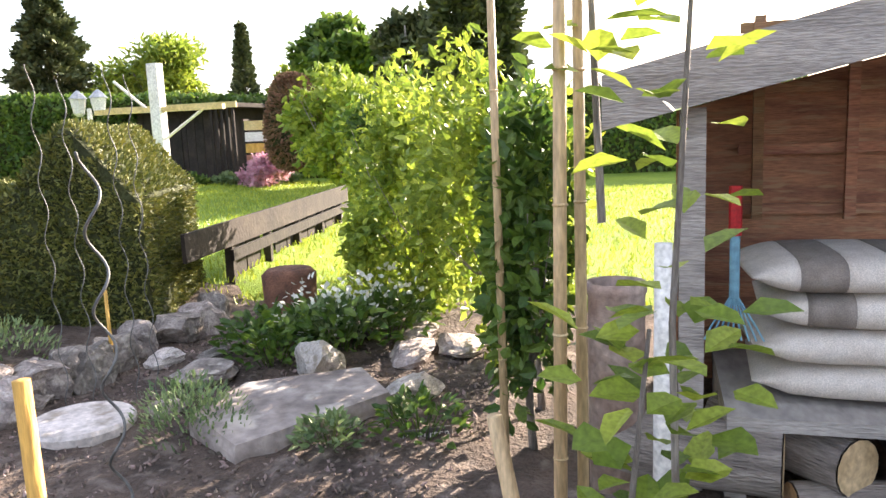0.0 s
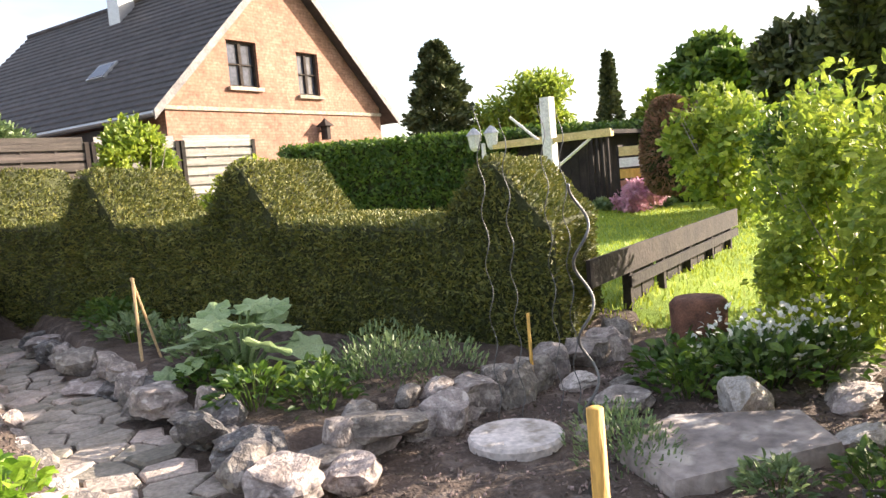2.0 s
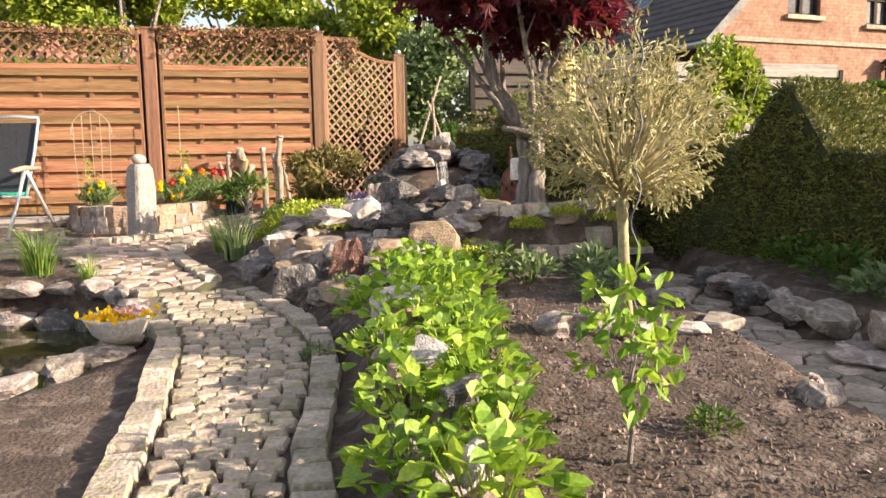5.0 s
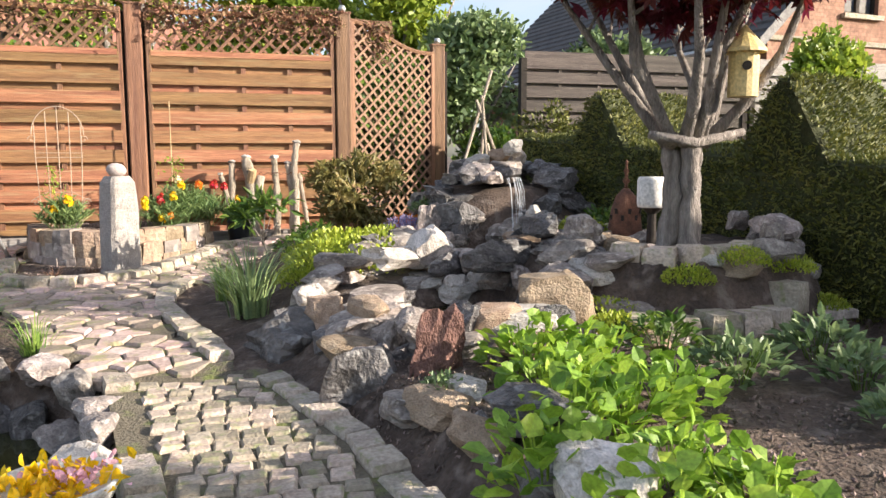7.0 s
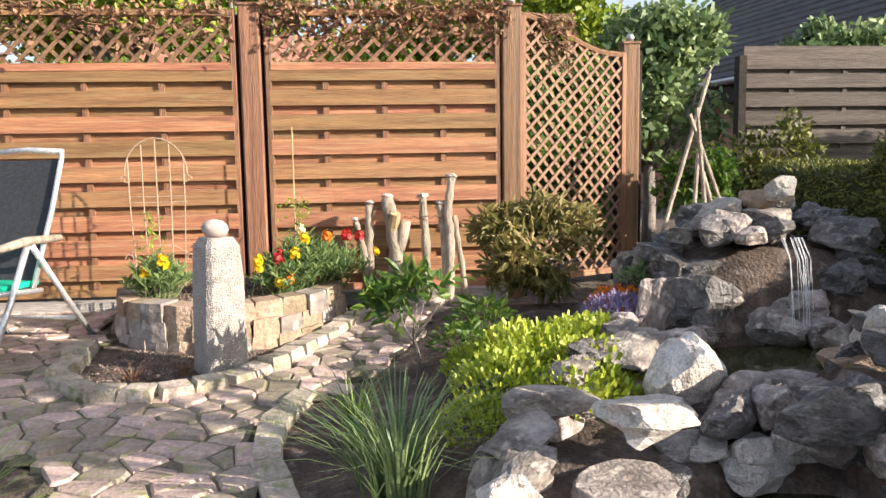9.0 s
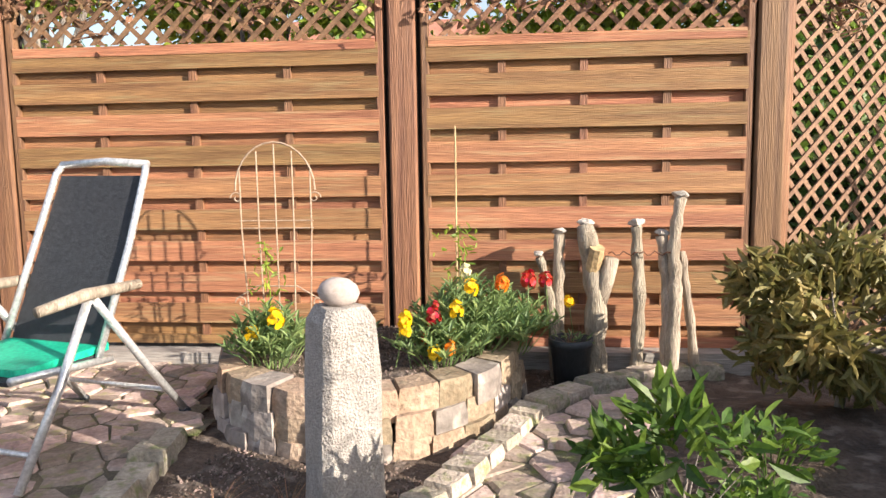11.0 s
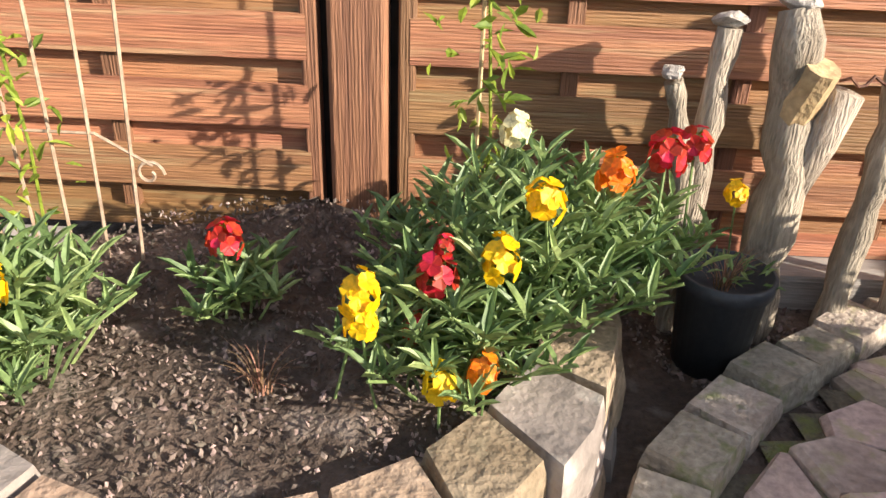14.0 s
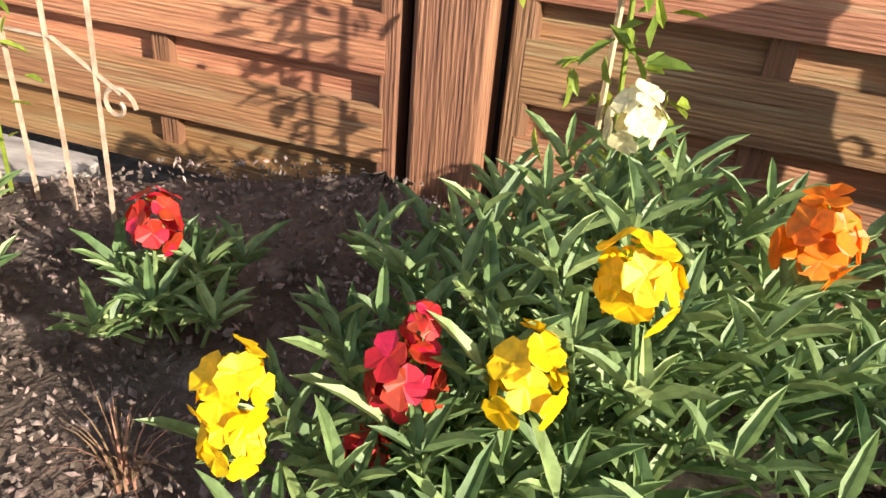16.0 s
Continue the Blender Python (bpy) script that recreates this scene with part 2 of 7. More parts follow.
L_FLOWERLEAF = leafmat("wallflower_leaves", (0.13, 0.22, 0.07), (0.27, 0.37, 0.15), 0.4, 0.3)
F_YEL = leafmat("yellow_petals", (0.85, 0.50, 0.0), (0.95, 0.66, 0.01), 0.08, 0.3)
F_RED = leafmat("red_petals", (0.42, 0.01, 0.012), (0.62, 0.025, 0.02), 0.25, 0.3)
F_ORA = leafmat("orange_petals", (0.80, 0.16, 0.005), (0.90, 0.32, 0.01), 0.15, 0.3)
F_CRE = leafmat("cream_petals", (0.80, 0.72, 0.40), (0.88, 0.82, 0.55), 0.08, 0.3)
F_WHITE = leafmat("white_petals", (0.75, 0.75, 0.70), (0.85, 0.85, 0.80), 0.08, 0.3)
F_PINK = leafmat("pink_petals", (0.55, 0.25, 0.35), (0.70, 0.42, 0.50), 0.15, 0.3)
F_LILAC = leafmat("lilac_petals", (0.20, 0.17, 0.33), (0.36, 0.30, 0.48), 0.15, 0.3)


# ---- mesh kit ----
class Build:
    """Collects vertices and faces of one mesh."""
    def __init__(self):
        self.v, self.f = [], []

    def add(self, verts, faces):
        o = len(self.v)
        self.v.extend(tuple(p) for p in verts)
        self.f.extend(tuple(i + o for i in q) for q in faces)
        return self

    def box(self, x0, x1, y0, y1, z0, z1, m=None, cut=0.0):
        c = min(cut, (x1 - x0) * 0.3, (y1 - y0) * 0.3)
        ring = [(x0 + c, y0), (x1 - c, y0), (x1, y0 + c), (x1, y1 - c), (x1 - c, y1), (x0 + c, y1), (x0, y1 - c), (x0, y0 + c)] if c else [(x0, y0), (x1, y0), (x1, y1), (x0, y1)]
        k = len(ring)
        vs = [Vector((*p, z0)) for p in ring] + [Vector((*p, z1)) for p in ring]
        if m is not None:
            vs = [m @ p for p in vs]
        fs = [tuple(reversed(range(k))), tuple(range(k, 2 * k))] + [(i, (i + 1) % k, k + (i + 1) % k, k + i) for i in range(k)]
        return self.add(vs, fs)

    def tube(self, pts, radii, sides=6):
        pts = [Vector(p) for p in pts]
        if not hasattr(radii, "__len__"):
            radii = [radii] * len(pts)
        vs, fs = [], []
        side = None
        for i, p in enumerate(pts):
            d = (pts[min(i + 1, len(pts) - 1)] - pts[max(i - 1, 0)]).normalized()
            if side is None:
                side = d.orthogonal().normalized()
            side = (side - d * side.dot(d)).normalized()
            up = d.cross(side)
            for k in range(sides):
                a = 2 * math.pi * k / sides
                vs.append(p + (side * math.cos(a) + up * math.sin(a)) * radii[i])
        for i in range(len(pts) - 1):
            for k in range(sides):
                a, b = i * sides + k, i * sides + (k + 1) % sides
                fs.append((a, b, b + sides, a + sides))
        fs += [tuple(reversed(range(sides))), tuple(range((len(pts) - 1) * sides, len(pts) * sides))]
        return self.add(vs, fs)

    def lathe(self, prof, sides=20, m=None):
        vs = [Vector((r * math.cos(2 * math.pi * k / sides), r * math.sin(2 * math.pi * k / sides), z)) for r, z in prof for k in range(sides)]
        if m is not None:
            vs = [m @ p for p in vs]
        fs = [(i * sides + k, i * sides + (k + 1) % sides, (i + 1) * sides + (k + 1) % sides, (i + 1) * sides + k) for i in range(len(prof) - 1) for k in range(sides)]
        return self.add(vs, fs)

    def mesh(self, name, material, smooth=False):
        me = bpy.data.meshes.new(name)
        me.from_pydata(self.v, [], self.f)
        me.materials.append(material)
        if smooth:
            me.polygons.foreach_set("use_smooth", [True] * len(me.polygons))
        me.update()
        return me


def part(name, b, material, parent=None, label="", smooth=False):
    ob = new(name, b.mesh(name, material, smooth) if isinstance(b, Build) else b)
    ob.parent = parent
    return tagged(ob, label)


def thing(name, m, label, category, group="", kind=""):
    e = new(name)
    e.empty_display_size = 0.1
    e.matrix_world = m
    return tagged(e, label, category, group, kind)


LEAF = np.array([[0, 0, 0], [-0.5, 0.35, 0.10], [0, 0.45, 0], [0.5, 0.35, 0.10], [-0.33, 0.75, 0.06], [0, 1, -0.06], [0.33, 0.75, 0.06]])
LEAF_F = [(0, 2, 1), (0, 3, 2), (1, 2, 4), (2, 3, 6), (2, 5, 4), (2, 6, 5)]
QUAD = np.array([[-0.5, 0, 0], [0.5, 0, 0], [0.32, 0.95, 0.05], [-0.32, 0.95, 0.05]])
QUAD_F = [(0, 1, 2, 3)]
PALM = np.array([[0, 0, 0], [-0.28, 0.05, 0.02], [-0.75, 0.30, -0.05], [-0.30, 0.42, 0.03], [-0.48, 0.85, -0.04], [-0.12, 0.62, 0.02], [0, 1.1, -0.05],
                 [0.12, 0.62, 0.02], [0.48, 0.85, -0.04], [0.30, 0.42, 0.03], [0.75, 0.30, -0.05], [0.28, 0.05, 0.02]])
PALM_F = [(0, 1, 2, 3), (0, 3, 4, 5), (0, 5, 6, 7), (0, 7, 8, 9), (0, 9, 10, 11)]


def unit(a):
    return a / np.maximum(np.linalg.norm(a, axis=-1, keepdims=True), 1e-9)


def leaf_mesh(name, pos, way, normal, length, width, material, tpl=LEAF, faces=LEAF_F):
    """Many leaves: base points, the way each grows, the side it turns up, its length and width."""
    pos, way, normal = np.asarray(pos, float), unit(np.asarray(way, float)), np.asarray(normal, float)
    side = unit(np.cross(way, normal) + 1e-6)
    up = np.cross(side, way)
    n = len(pos)
    L = np.broadcast_to(np.asarray(length, float), (n,))[:, None, None]
    W = np.broadcast_to(np.asarray(width, float), (n,))[:, None, None]
    v = pos[:, None, :] + side[:, None, :] * tpl[None, :, 0:1] * W + way[:, None, :] * tpl[None, :, 1:2] * L + up[:, None, :] * tpl[None, :, 2:3] * L
    k = len(tpl)
    me = bpy.data.meshes.new(name)
    flat = [tuple(int(i) + o for i in f) for o in range(0, n * k, k) for f in faces]
    me.from_pydata(v.reshape(-1, 3).tolist(), [], flat)
    me.materials.append(material)
    me.update()
    return me


RNG = np.random.default_rng(7)


def rnd_dirs(n, up=0.0):
    d = RNG.normal(size=(n, 3))
    d = unit(d)
    d[:, 2] += up
    return unit(d)


def crown_points(n, radii, lumps=9, hollow=0.55):
    """Points in an uneven ellipsoid crown built of lumps."""
    c = rnd_dirs(lumps, 0.15) * RNG.uniform(0.45, 0.72, (lumps, 1))
    r = RNG.uniform(0.30, 0.50, lumps)
    k = RNG.integers(0, lumps, n)
    p = c[k] + rnd_dirs(n) * (r[k] * RNG.uniform(hollow, 1.0, n))[:, None]
    return p * np.asarray(radii)


# ---- ground ----
def ss(a, b, x):
    t = np.clip((np.asarray(x, float) - a) / (b - a), 0, 1)
    return t * t * (3 - 2 * t)


def oval(x, y, cx, cy, rx, ry, soft=0.25):
    d = np.sqrt(((x - cx) / rx) ** 2 + ((y - cy) / ry) ** 2)
    return 1 - ss(1 - soft, 1 + soft, d)


PATH_L = [(-1.35, 0.5), (-1.42, 2.5), (-1.42, 3.9), (-1.36, 5.2), (-1.38, 6.4), (-1.52, 7.1), (-1.66, 7.85)]
PATH_R = [(-0.55, 0.5), (-0.74, 2.5), (-0.80, 3.7), (-0.74, 4.7), (-0.60, 5.5), (-0.55, 6.2), (-0.66, 6.9), (-0.95, 7.75)]


def along(line, y):
    return np.interp(y, [p[1] for p in line], [p[0] for p in line])


def path_z(y):
    return np.interp(y, [-3, 2, 4, 6, 7.72, 7.85, 9.5, 11, 14], [-0.15, -0.13, -0.08, 0.0, 0.03, 0.07, 0.15, 0.20, 0.26])


def lane_b(y):
    """Middle and half width of the flagstone lane beside the hedge bed."""
    return np.interp(y, [1.5, 2.6, 3.5, 4.5, 5.5, 6.5, 8.0], [0.75, 0.95, 1.32, 1.45, 1.62, 1.85, 2.15]), np.interp(y, [1.5, 3.5, 5, 8], [0.42, 0.33, 0.30, 0.28])


def height(x, y):
    x, y = np.asarray(x, float), np.asarray(y, float)
    z = path_z(y)
    left, right = along(PATH_L, y), along(PATH_R, y)
    mid = ss(0.0, 0.25, x - right - 0.05) * ss(2.0, 2.9, y) * (1 - ss(7.6, 8.2, y))
    lc, lw = lane_b(y)
    mid = mid * (1 - ss(0.0, 0.12, x - (lc - lw)))
    z = z + 0.17 * mid
    rb = ss(0.0, 0.15, x - (lc + lw)) * ss(2.5, 3.0, y) * (1 - ss(8, 9, y))
    z = z + 0.20 * rb
    z = z - 0.06 * ss(0.6, 1.2, x) * (1 - ss(2.2, 3.2, y)) * ss(-3, -1, y)
    rise = ss(-1.3, -0.4, x) * ss(7.5, 8.4, y) * (1 - ss(3.4, 5, x)) * (1 - ss(10.9, 11.8, y))
    z = z + 0.18 * rise
    z = np.maximum(z, 0.52 * oval(x, y, 1.42, 8.45, 0.95, 1.05, 0.12))
    z = z + 0.46 * oval(x, y, 1.15, 10.42, 0.7, 0.7, 0.5)
    z = z - 0.30 * oval(x, y, 0.95, 9.42, 0.46, 0.42, 0.3) - 0.16 * oval(x, y, 0.22, 8.2, 0.40, 0.30, 0.3)
    z = z - 0.75 * oval(x, y, -2.62, 6.95, 1.06, 1.28, 0.16)
    far = np.sqrt((x - 1) ** 2 + (y - 5) ** 2)
    z = z * (1 - ss(12, 22, far))
    return z


def build_ground():
    fine_x, fine_y = np.arange(-6, 5.01, 0.08), np.arange(-3, 14.01, 0.08)
    grow = np.array([0.5, 1.2, 2.5, 5, 9, 16, 30, 60, 120, 250, 500, 1000])
    xs = np.concatenate([-6 - grow[::-1], fine_x, 5 + grow])
    ys = np.concatenate([-3 - grow[::-1], fine_y, 14 + grow])
    gx, gy = np.meshgrid(xs, ys)
    gz = height(gx, gy)
    inner = (gx > -6) & (gx < 5) & (gy > -3) & (gy < 14)
    gz = gz + inner * RNG.uniform(-0.012, 0.012, gz.shape)
    nx, ny = len(xs), len(ys)
    b = Build()
    b.v = list(zip(gx.ravel().tolist(), gy.ravel().tolist(), gz.ravel().tolist()))
    b.f = [(j * nx + i, j * nx + i + 1, (j + 1) * nx + i + 1, (j + 1) * nx + i) for j in range(ny - 1) for i in range(nx - 1)]
    ob = part("ground", b, M_SOIL, smooth=True)
    tagged(ob, "dark brown garden soil with small pebbles", "soil", kind="structure")


build_ground()


def Z(x, y):
    return float(height(x, y))


def clip_cell(poly, p, q):
    """The part of poly nearer to p than to q."""
    mx, my, nx, ny = (p[0] + q[0]) / 2, (p[1] + q[1]) / 2, q[0] - p[0], q[1] - p[1]
    out = []
    for i, a in enumerate(poly):
        b = poly[(i + 1) % len(poly)]
        da, db = (a[0] - mx) * nx + (a[1] - my) * ny, (b[0] - mx) * nx + (b[1] - my) * ny
        if da <= 0:
            out.append(a)
        if da * db < 0:
            s = da / (da - db)
            out.append((a[0] + (b[0] - a[0]) * s, a[1] + (b[1] - a[1]) * s))
    return out


def slab_mesh(name, poly, gap, thick, material, tilt=0.004):
    """One flat stone, its edges set back by a gap and its rim rounded."""
    cx, cy = sum(p[0] for p in poly) / len(poly), sum(p[1] for p in poly) / len(poly)
    rel = [Vector((p[0] - cx, p[1] - cy, 0)) for p in poly]
    tx, ty = random.uniform(-tilt, tilt), random.uniform(-tilt, tilt)

    def ring(shrink, z):
        return [Vector((p.x, p.y, 0)) * max(0.3, 1 - shrink / max(p.length, 0.02)) + Vector((0, 0, z + tx * p.x * 10 + ty * p.y * 10)) for p in rel]
    k = len(rel)
    vs = ring(gap, -0.03) + ring(gap, thick * 0.55) + ring(gap + 0.012, thick)
    fs = [(r * k + i, r * k + (i + 1) % k, (r + 1) * k + (i + 1) % k, (r + 1) * k + i) for r in range(2) for i in range(k)] + [tuple(range(2 * k, 3 * k))]
    b = Build().add(vs, fs)
    return b.mesh(name, material), cx, cy


def paving(parent, x0, x1, y0, y1, step, inside, material, name, gap=0.008, thick=0.03, limit=300, squash=1.0, rest_material=None):
    """Irregular stones, cell by cell, over the part of a rectangle that inside() accepts."""
    pts = []
    ny, nx = int((y1 - y0) / step) + 1, int((x1 - x0) / (step * squash)) + 1
    for j in range(-1, ny + 1):
        for i in range(-1, nx + 1):
            pts.append((x0 + (i + 0.5 * (j % 2) + random.uniform(-0.47, 0.47)) * step * squash, y0 + (j + random.uniform(-0.45, 0.45)) * step))
    rest = Build()
    made = 0
    arr = np.array(pts)
    for p in pts:
        if not inside(*p):
            continue
        r = step * 1.6
        poly = [(p[0] - r, p[1] - r), (p[0] + r, p[1] - r), (p[0] + r, p[1] + r), (p[0] - r, p[1] + r)]
        near = arr[(np.abs(arr[:, 0] - p[0]) < 2.4 * step) & (np.abs(arr[:, 1] - p[1]) < 2.4 * step)]
        for q in near:
            if abs(q[0] - p[0]) + abs(q[1] - p[1]) > 1e-6:
                poly = clip_cell(poly, p, q)
        me, cx, cy = slab_mesh(name, poly, gap, thick + random.uniform(-0.008, 0.008), material)
        if made < limit:
            ob = new(name, me)
            ob.parent = parent
            ob.location = (cx, cy, Z(cx, cy))
            made += 1
        else:
            z = Z(cx, cy)
            rest.add([(v.co.x + cx, v.co.y + cy, v.co.z + z) for v in me.vertices], [tuple(f.vertices) for f in me.polygons])
            bpy.data.meshes.remove(me)
    if rest.v:
        tagged(part("paving_stones", rest, rest_material or material, parent), "remaining paving stones", kind="stuff")


def rock_meshes(material, count, rough, flat):
    """Broken stone shapes of unit size with cracked faces."""
    out = []
    for k in range(count):
        bm = bmesh.new()
        bmesh.ops.create_icosphere(bm, subdivisions=3, radius=0.5)
        planes = [(Vector(d), random.uniform(0.22, 0.42)) for d in rnd_dirs(15).tolist()] + [(Vector((0, 0, 1)), flat), (Vector((0, 0, -1)), flat)]
        for v in bm.verts:
            for n, d in planes:
                over = v.co.dot(n) - d
                if over > 0:
                    v.co -= n * over
            q = v.co * 3.6 + Vector((k * 11.3, 4.1, 2.2))
            v.co += v.co.normalized() * (noise.fractal(q, 0.9, 2.1, 4) * rough)
        for v in bm.verts:
            layer = noise.noise(Vector((k * 3.7, 1.3, v.co.z * 9 + 0.8 * v.co.x)))
            v.co.x, v.co.y = v.co.x * (1 + 0.16 * layer), v.co.y * (1 + 0.16 * layer)
        me = bpy.data.meshes.new("rock")
        bm.to_mesh(me)
        bm.free()
        me.materials.append(material)
        out.append(me)
    return out


R_GREY = rock_meshes(M_STONE, 6, 0.07, 0.30)
R_FLAT = rock_meshes(M_STONE, 4, 0.05, 0.22)
R_PALE = rock_meshes(M_PALE, 5, 0.06, 0.30)
R_DARK = rock_meshes(M_DARKROCK, 5, 0.09, 0.32)
R_TAN = rock_meshes(M_TAN, 3, 0.05, 0.30)
R_RED = rock_meshes(M_RED, 2, 0.14, 0.40)
ROCK_LABEL = {"g": ("grey-brown rough rockery stone bedded in soil", R_GREY), "f": ("flat grey rockery slab laid on soil", R_FLAT), "p": ("pale sunlit rockery boulder bedded in soil", R_PALE),
              "d": ("dark slate-grey jagged rock at the stream", R_DARK), "t": ("tan sandstone rockery stone bedded in soil", R_TAN), "r": ("porous dark red lava stone on the rockery", R_RED)}


def rock(x, y, sx, sy, sz, kind="g", turn=None, z=None, lean=6, group="rockery stones"):
    label, pool = ROCK_LABEL[kind]
    ob = new("rock", random.choice(pool))
    base = Z(x, y) if z is None else z
    ob.matrix_world = pose(x, y, base + sz * 0.24, random.uniform(-lean, lean), random.uniform(-lean, lean), random.uniform(0, 360) if turn is None else turn) @ Matrix.Diagonal((sx, sy, sz * 1.5, 1))
    return tagged(ob, label, "rock", group)


def rock_row(line, size, kinds, courses=1, jit=0.09, tall=0.55):
    """A row of rocks along a line, in one or more courses."""
    wall = thing("dry_stone_wall", pose(0, 0, 0), "rough dry-laid wall of grey-brown rockery stones", "stone wall", "dry stone walls")
    for c in range(courses):
        for (ax, ay), (bx, by) in zip(line, line[1:]):
            n = max(1, round(math.hypot(bx - ax, by - ay) / (size * 0.78)))
            for i in range(n):
                s = (i + 0.5 * (c % 2)) / n
                w = size * random.uniform(0.6, 1.55)
                x, y = ax + (bx - ax) * s + random.uniform(-jit, jit), ay + (by - ay) * s + random.uniform(-jit, jit)
                low = min(Z(x, y), Z(x - 0.12, y), Z(x + 0.12, y))
                st = rock(x, y, w * 1.15, w * 0.8, size * tall * random.uniform(0.8, 1.2), random.choice(kinds), math.degrees(math.atan2(by - ay, bx - ax)) + random.uniform(-18, 18), low + c * size * tall * 0.62)
                st.name, st.parent = "stone", wall
                for key in ("label", "category", "group"):
                    del st[key]


# ---- wooden screen fence along the far side ----
FY = 12.2


def fence_panel(x0, x1, z0=0.33, z1=2.06, zt=2.47):
    """Screen panel: stiles, rails, boards in two layers, cross battens, and a lattice strip on top."""
    e = thing("garden_screen", pose(x0, FY, 0), "brown stained wooden lamella screen panel with lattice top", "fence", "garden screen panels")
    w = x1 - x0
    for a, b in ((0, 0.045), (w - 0.045, w)):
        part("stile", Build().box(a, b, -0.03, 0.03, z0, zt, cut=0.006), M_WOODV, e)
    for a, b in ((z0, z0 + 0.05), (z1 - 0.035, z1 + 0.02), (zt - 0.045, zt)):
        part("rail", Build().box(0.045, w - 0.045, -0.036, 0.026, a, b), M_WOOD, e)
    pitch, z, k = 0.186, z0 + 0.125, 0
    front = Build().box(0.03, w - 0.03, -0.032, -0.016, 0, 0.118).mesh("board", M_WOOD)
    back = Build().box(0.03, w - 0.03, 0.010, 0.024, 0, 0.118).mesh("board", M_WOOD)
    while z < z1 - 0.09:
        ob = part("board", front, None, e)
        ob.location = (0, random.uniform(-0.002, 0.002), z)
        if z + pitch < z1:
            ob = part("board", back, None, e)
            ob.location = (0, 0, z + 0.094)
        z += pitch
    part("board", back, None, e).location = (0, 0, z0 + 0.045)
    for i in range(1, 4):
        x = w * i / 4
        part("batten", Build().box(x - 0.022, x + 0.022, -0.015, 0.009, z0 + 0.05, z1 - 0.035), M_WOODV, e)
    lat = Build()
    lattice(lat, 0.045, w - 0.045, lambda x: z1 + 0.02, lambda x: zt - 0.045, 0.135, 0.028)
    part("lattice", lat, M_LATT, e)
    return e


def lattice(b, x0, x1, low, high, pitch, wid):
    """Two layers of diagonal slats between two edges."""
    for layer, sgn in ((-0.012, 1), (0.0, -1)):
        s = x0 - 3.0
        while s < x1 + 3.0:
            pts = []
            for i in range(161):
                x = x0 + (x1 - x0) * i / 160
                zz = (low(x) + high(x)) / 2 + sgn * (x - s)
                if low(x) <= zz <= high(x):
                    pts.append((x, zz))
            if len(pts) > 1:
                (ax, az), (bx, bz) = pts[0], pts[-1]
                h = wid * 0.7
                b.add([(ax - h, layer - 0.005, az), (ax + h, layer - 0.005, az), (bx + h, layer - 0.005, bz), (bx - h, layer - 0.005, bz),
                       (ax - h, layer + 0.005, az), (ax + h, layer + 0.005, az), (bx + h, layer + 0.005, bz), (bx - h, layer + 0.005, bz)],
                      [(0, 1, 2, 3), (7, 6, 5, 4), (0, 4, 5, 1), (3, 2, 6, 7), (0, 3, 7, 4), (1, 5, 6, 2)])
            s += pitch


for a, b in ((-6.75, -4.46), (-4.28, -2.04), (-1.83, -0.03)):
    fence_panel(a, b)


def fence_post(x, y, top, knob=True, label="square brown wooden fence post with small cap"):
    e = thing("fence_post", pose(x, y, 0), label, "fence post", "garden fence posts")
    z = Z(x, y)
    part("post", Build().box(-0.078, 0.078, -0.045, 0.05, z - 0.1, top, cut=0.012), M_WOODV, e)
    part("cap", Build().box(-0.085, 0.085, -0.055, 0.06, top, top + 0.018, cut=0.01), M_WOODV, e)
    # Added dark strip behind the post stands in for shade in the side slits.
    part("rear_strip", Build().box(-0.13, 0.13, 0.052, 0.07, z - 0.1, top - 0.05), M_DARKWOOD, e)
    if knob:
        part("finial", Build().lathe([(0.001, top + 0.09), (0.025, top + 0.085), (0.04, top + 0.055), (0.032, top + 0.03), (0.02, top + 0.016)][::-1], 12), M_GALV, e, "grey ball finial", True)


for x in (-6.85, -4.37, -1.935):
    fence_post(x, FY, 2.50, False)
fence_post(0.06, FY, 2.50)


def gate_lattice():
    """Full lattice panel with a sagging top edge, turned away from the screen."""
    p, q = Vector((0.13, FY, 0)), Vector((1.15, 12.72, 0))
    w = (q - p).length
    ang = math.degrees(math.atan2(q.y - p.y, q.x - p.x))
    e = thing("lattice_panel", pose(p.x, p.y, 0, 0, 0, ang), "brown wooden diagonal lattice panel with sagging curved top", "fence")

    def top(x):
        return 2.44 - 0.24 * float(ss(0.0, w * 0.85, x))
    b = Build()
    lattice(b, 0.04, w - 0.04, lambda x: 0.38, top, 0.125, 0.026)
    part("lattice", b, M_LATT, e)
    for a in (0, w - 0.045):
        part("stile", Build().box(a, a + 0.045, -0.025, 0.025, 0.33, top(a)), M_WOODV, e)
    part("top_rail", Build().tube([(w * i / 12, 0, top(w * i / 12)) for i in range(13)], 0.026, 6), M_WOODV, e)
    part("bottom_rail", Build().box(0.045, w - 0.045, -0.025, 0.025, 0.33, 0.38), M_WOOD, e)
    fence_post(1.21, 12.76, 2.30)


gate_lattice()


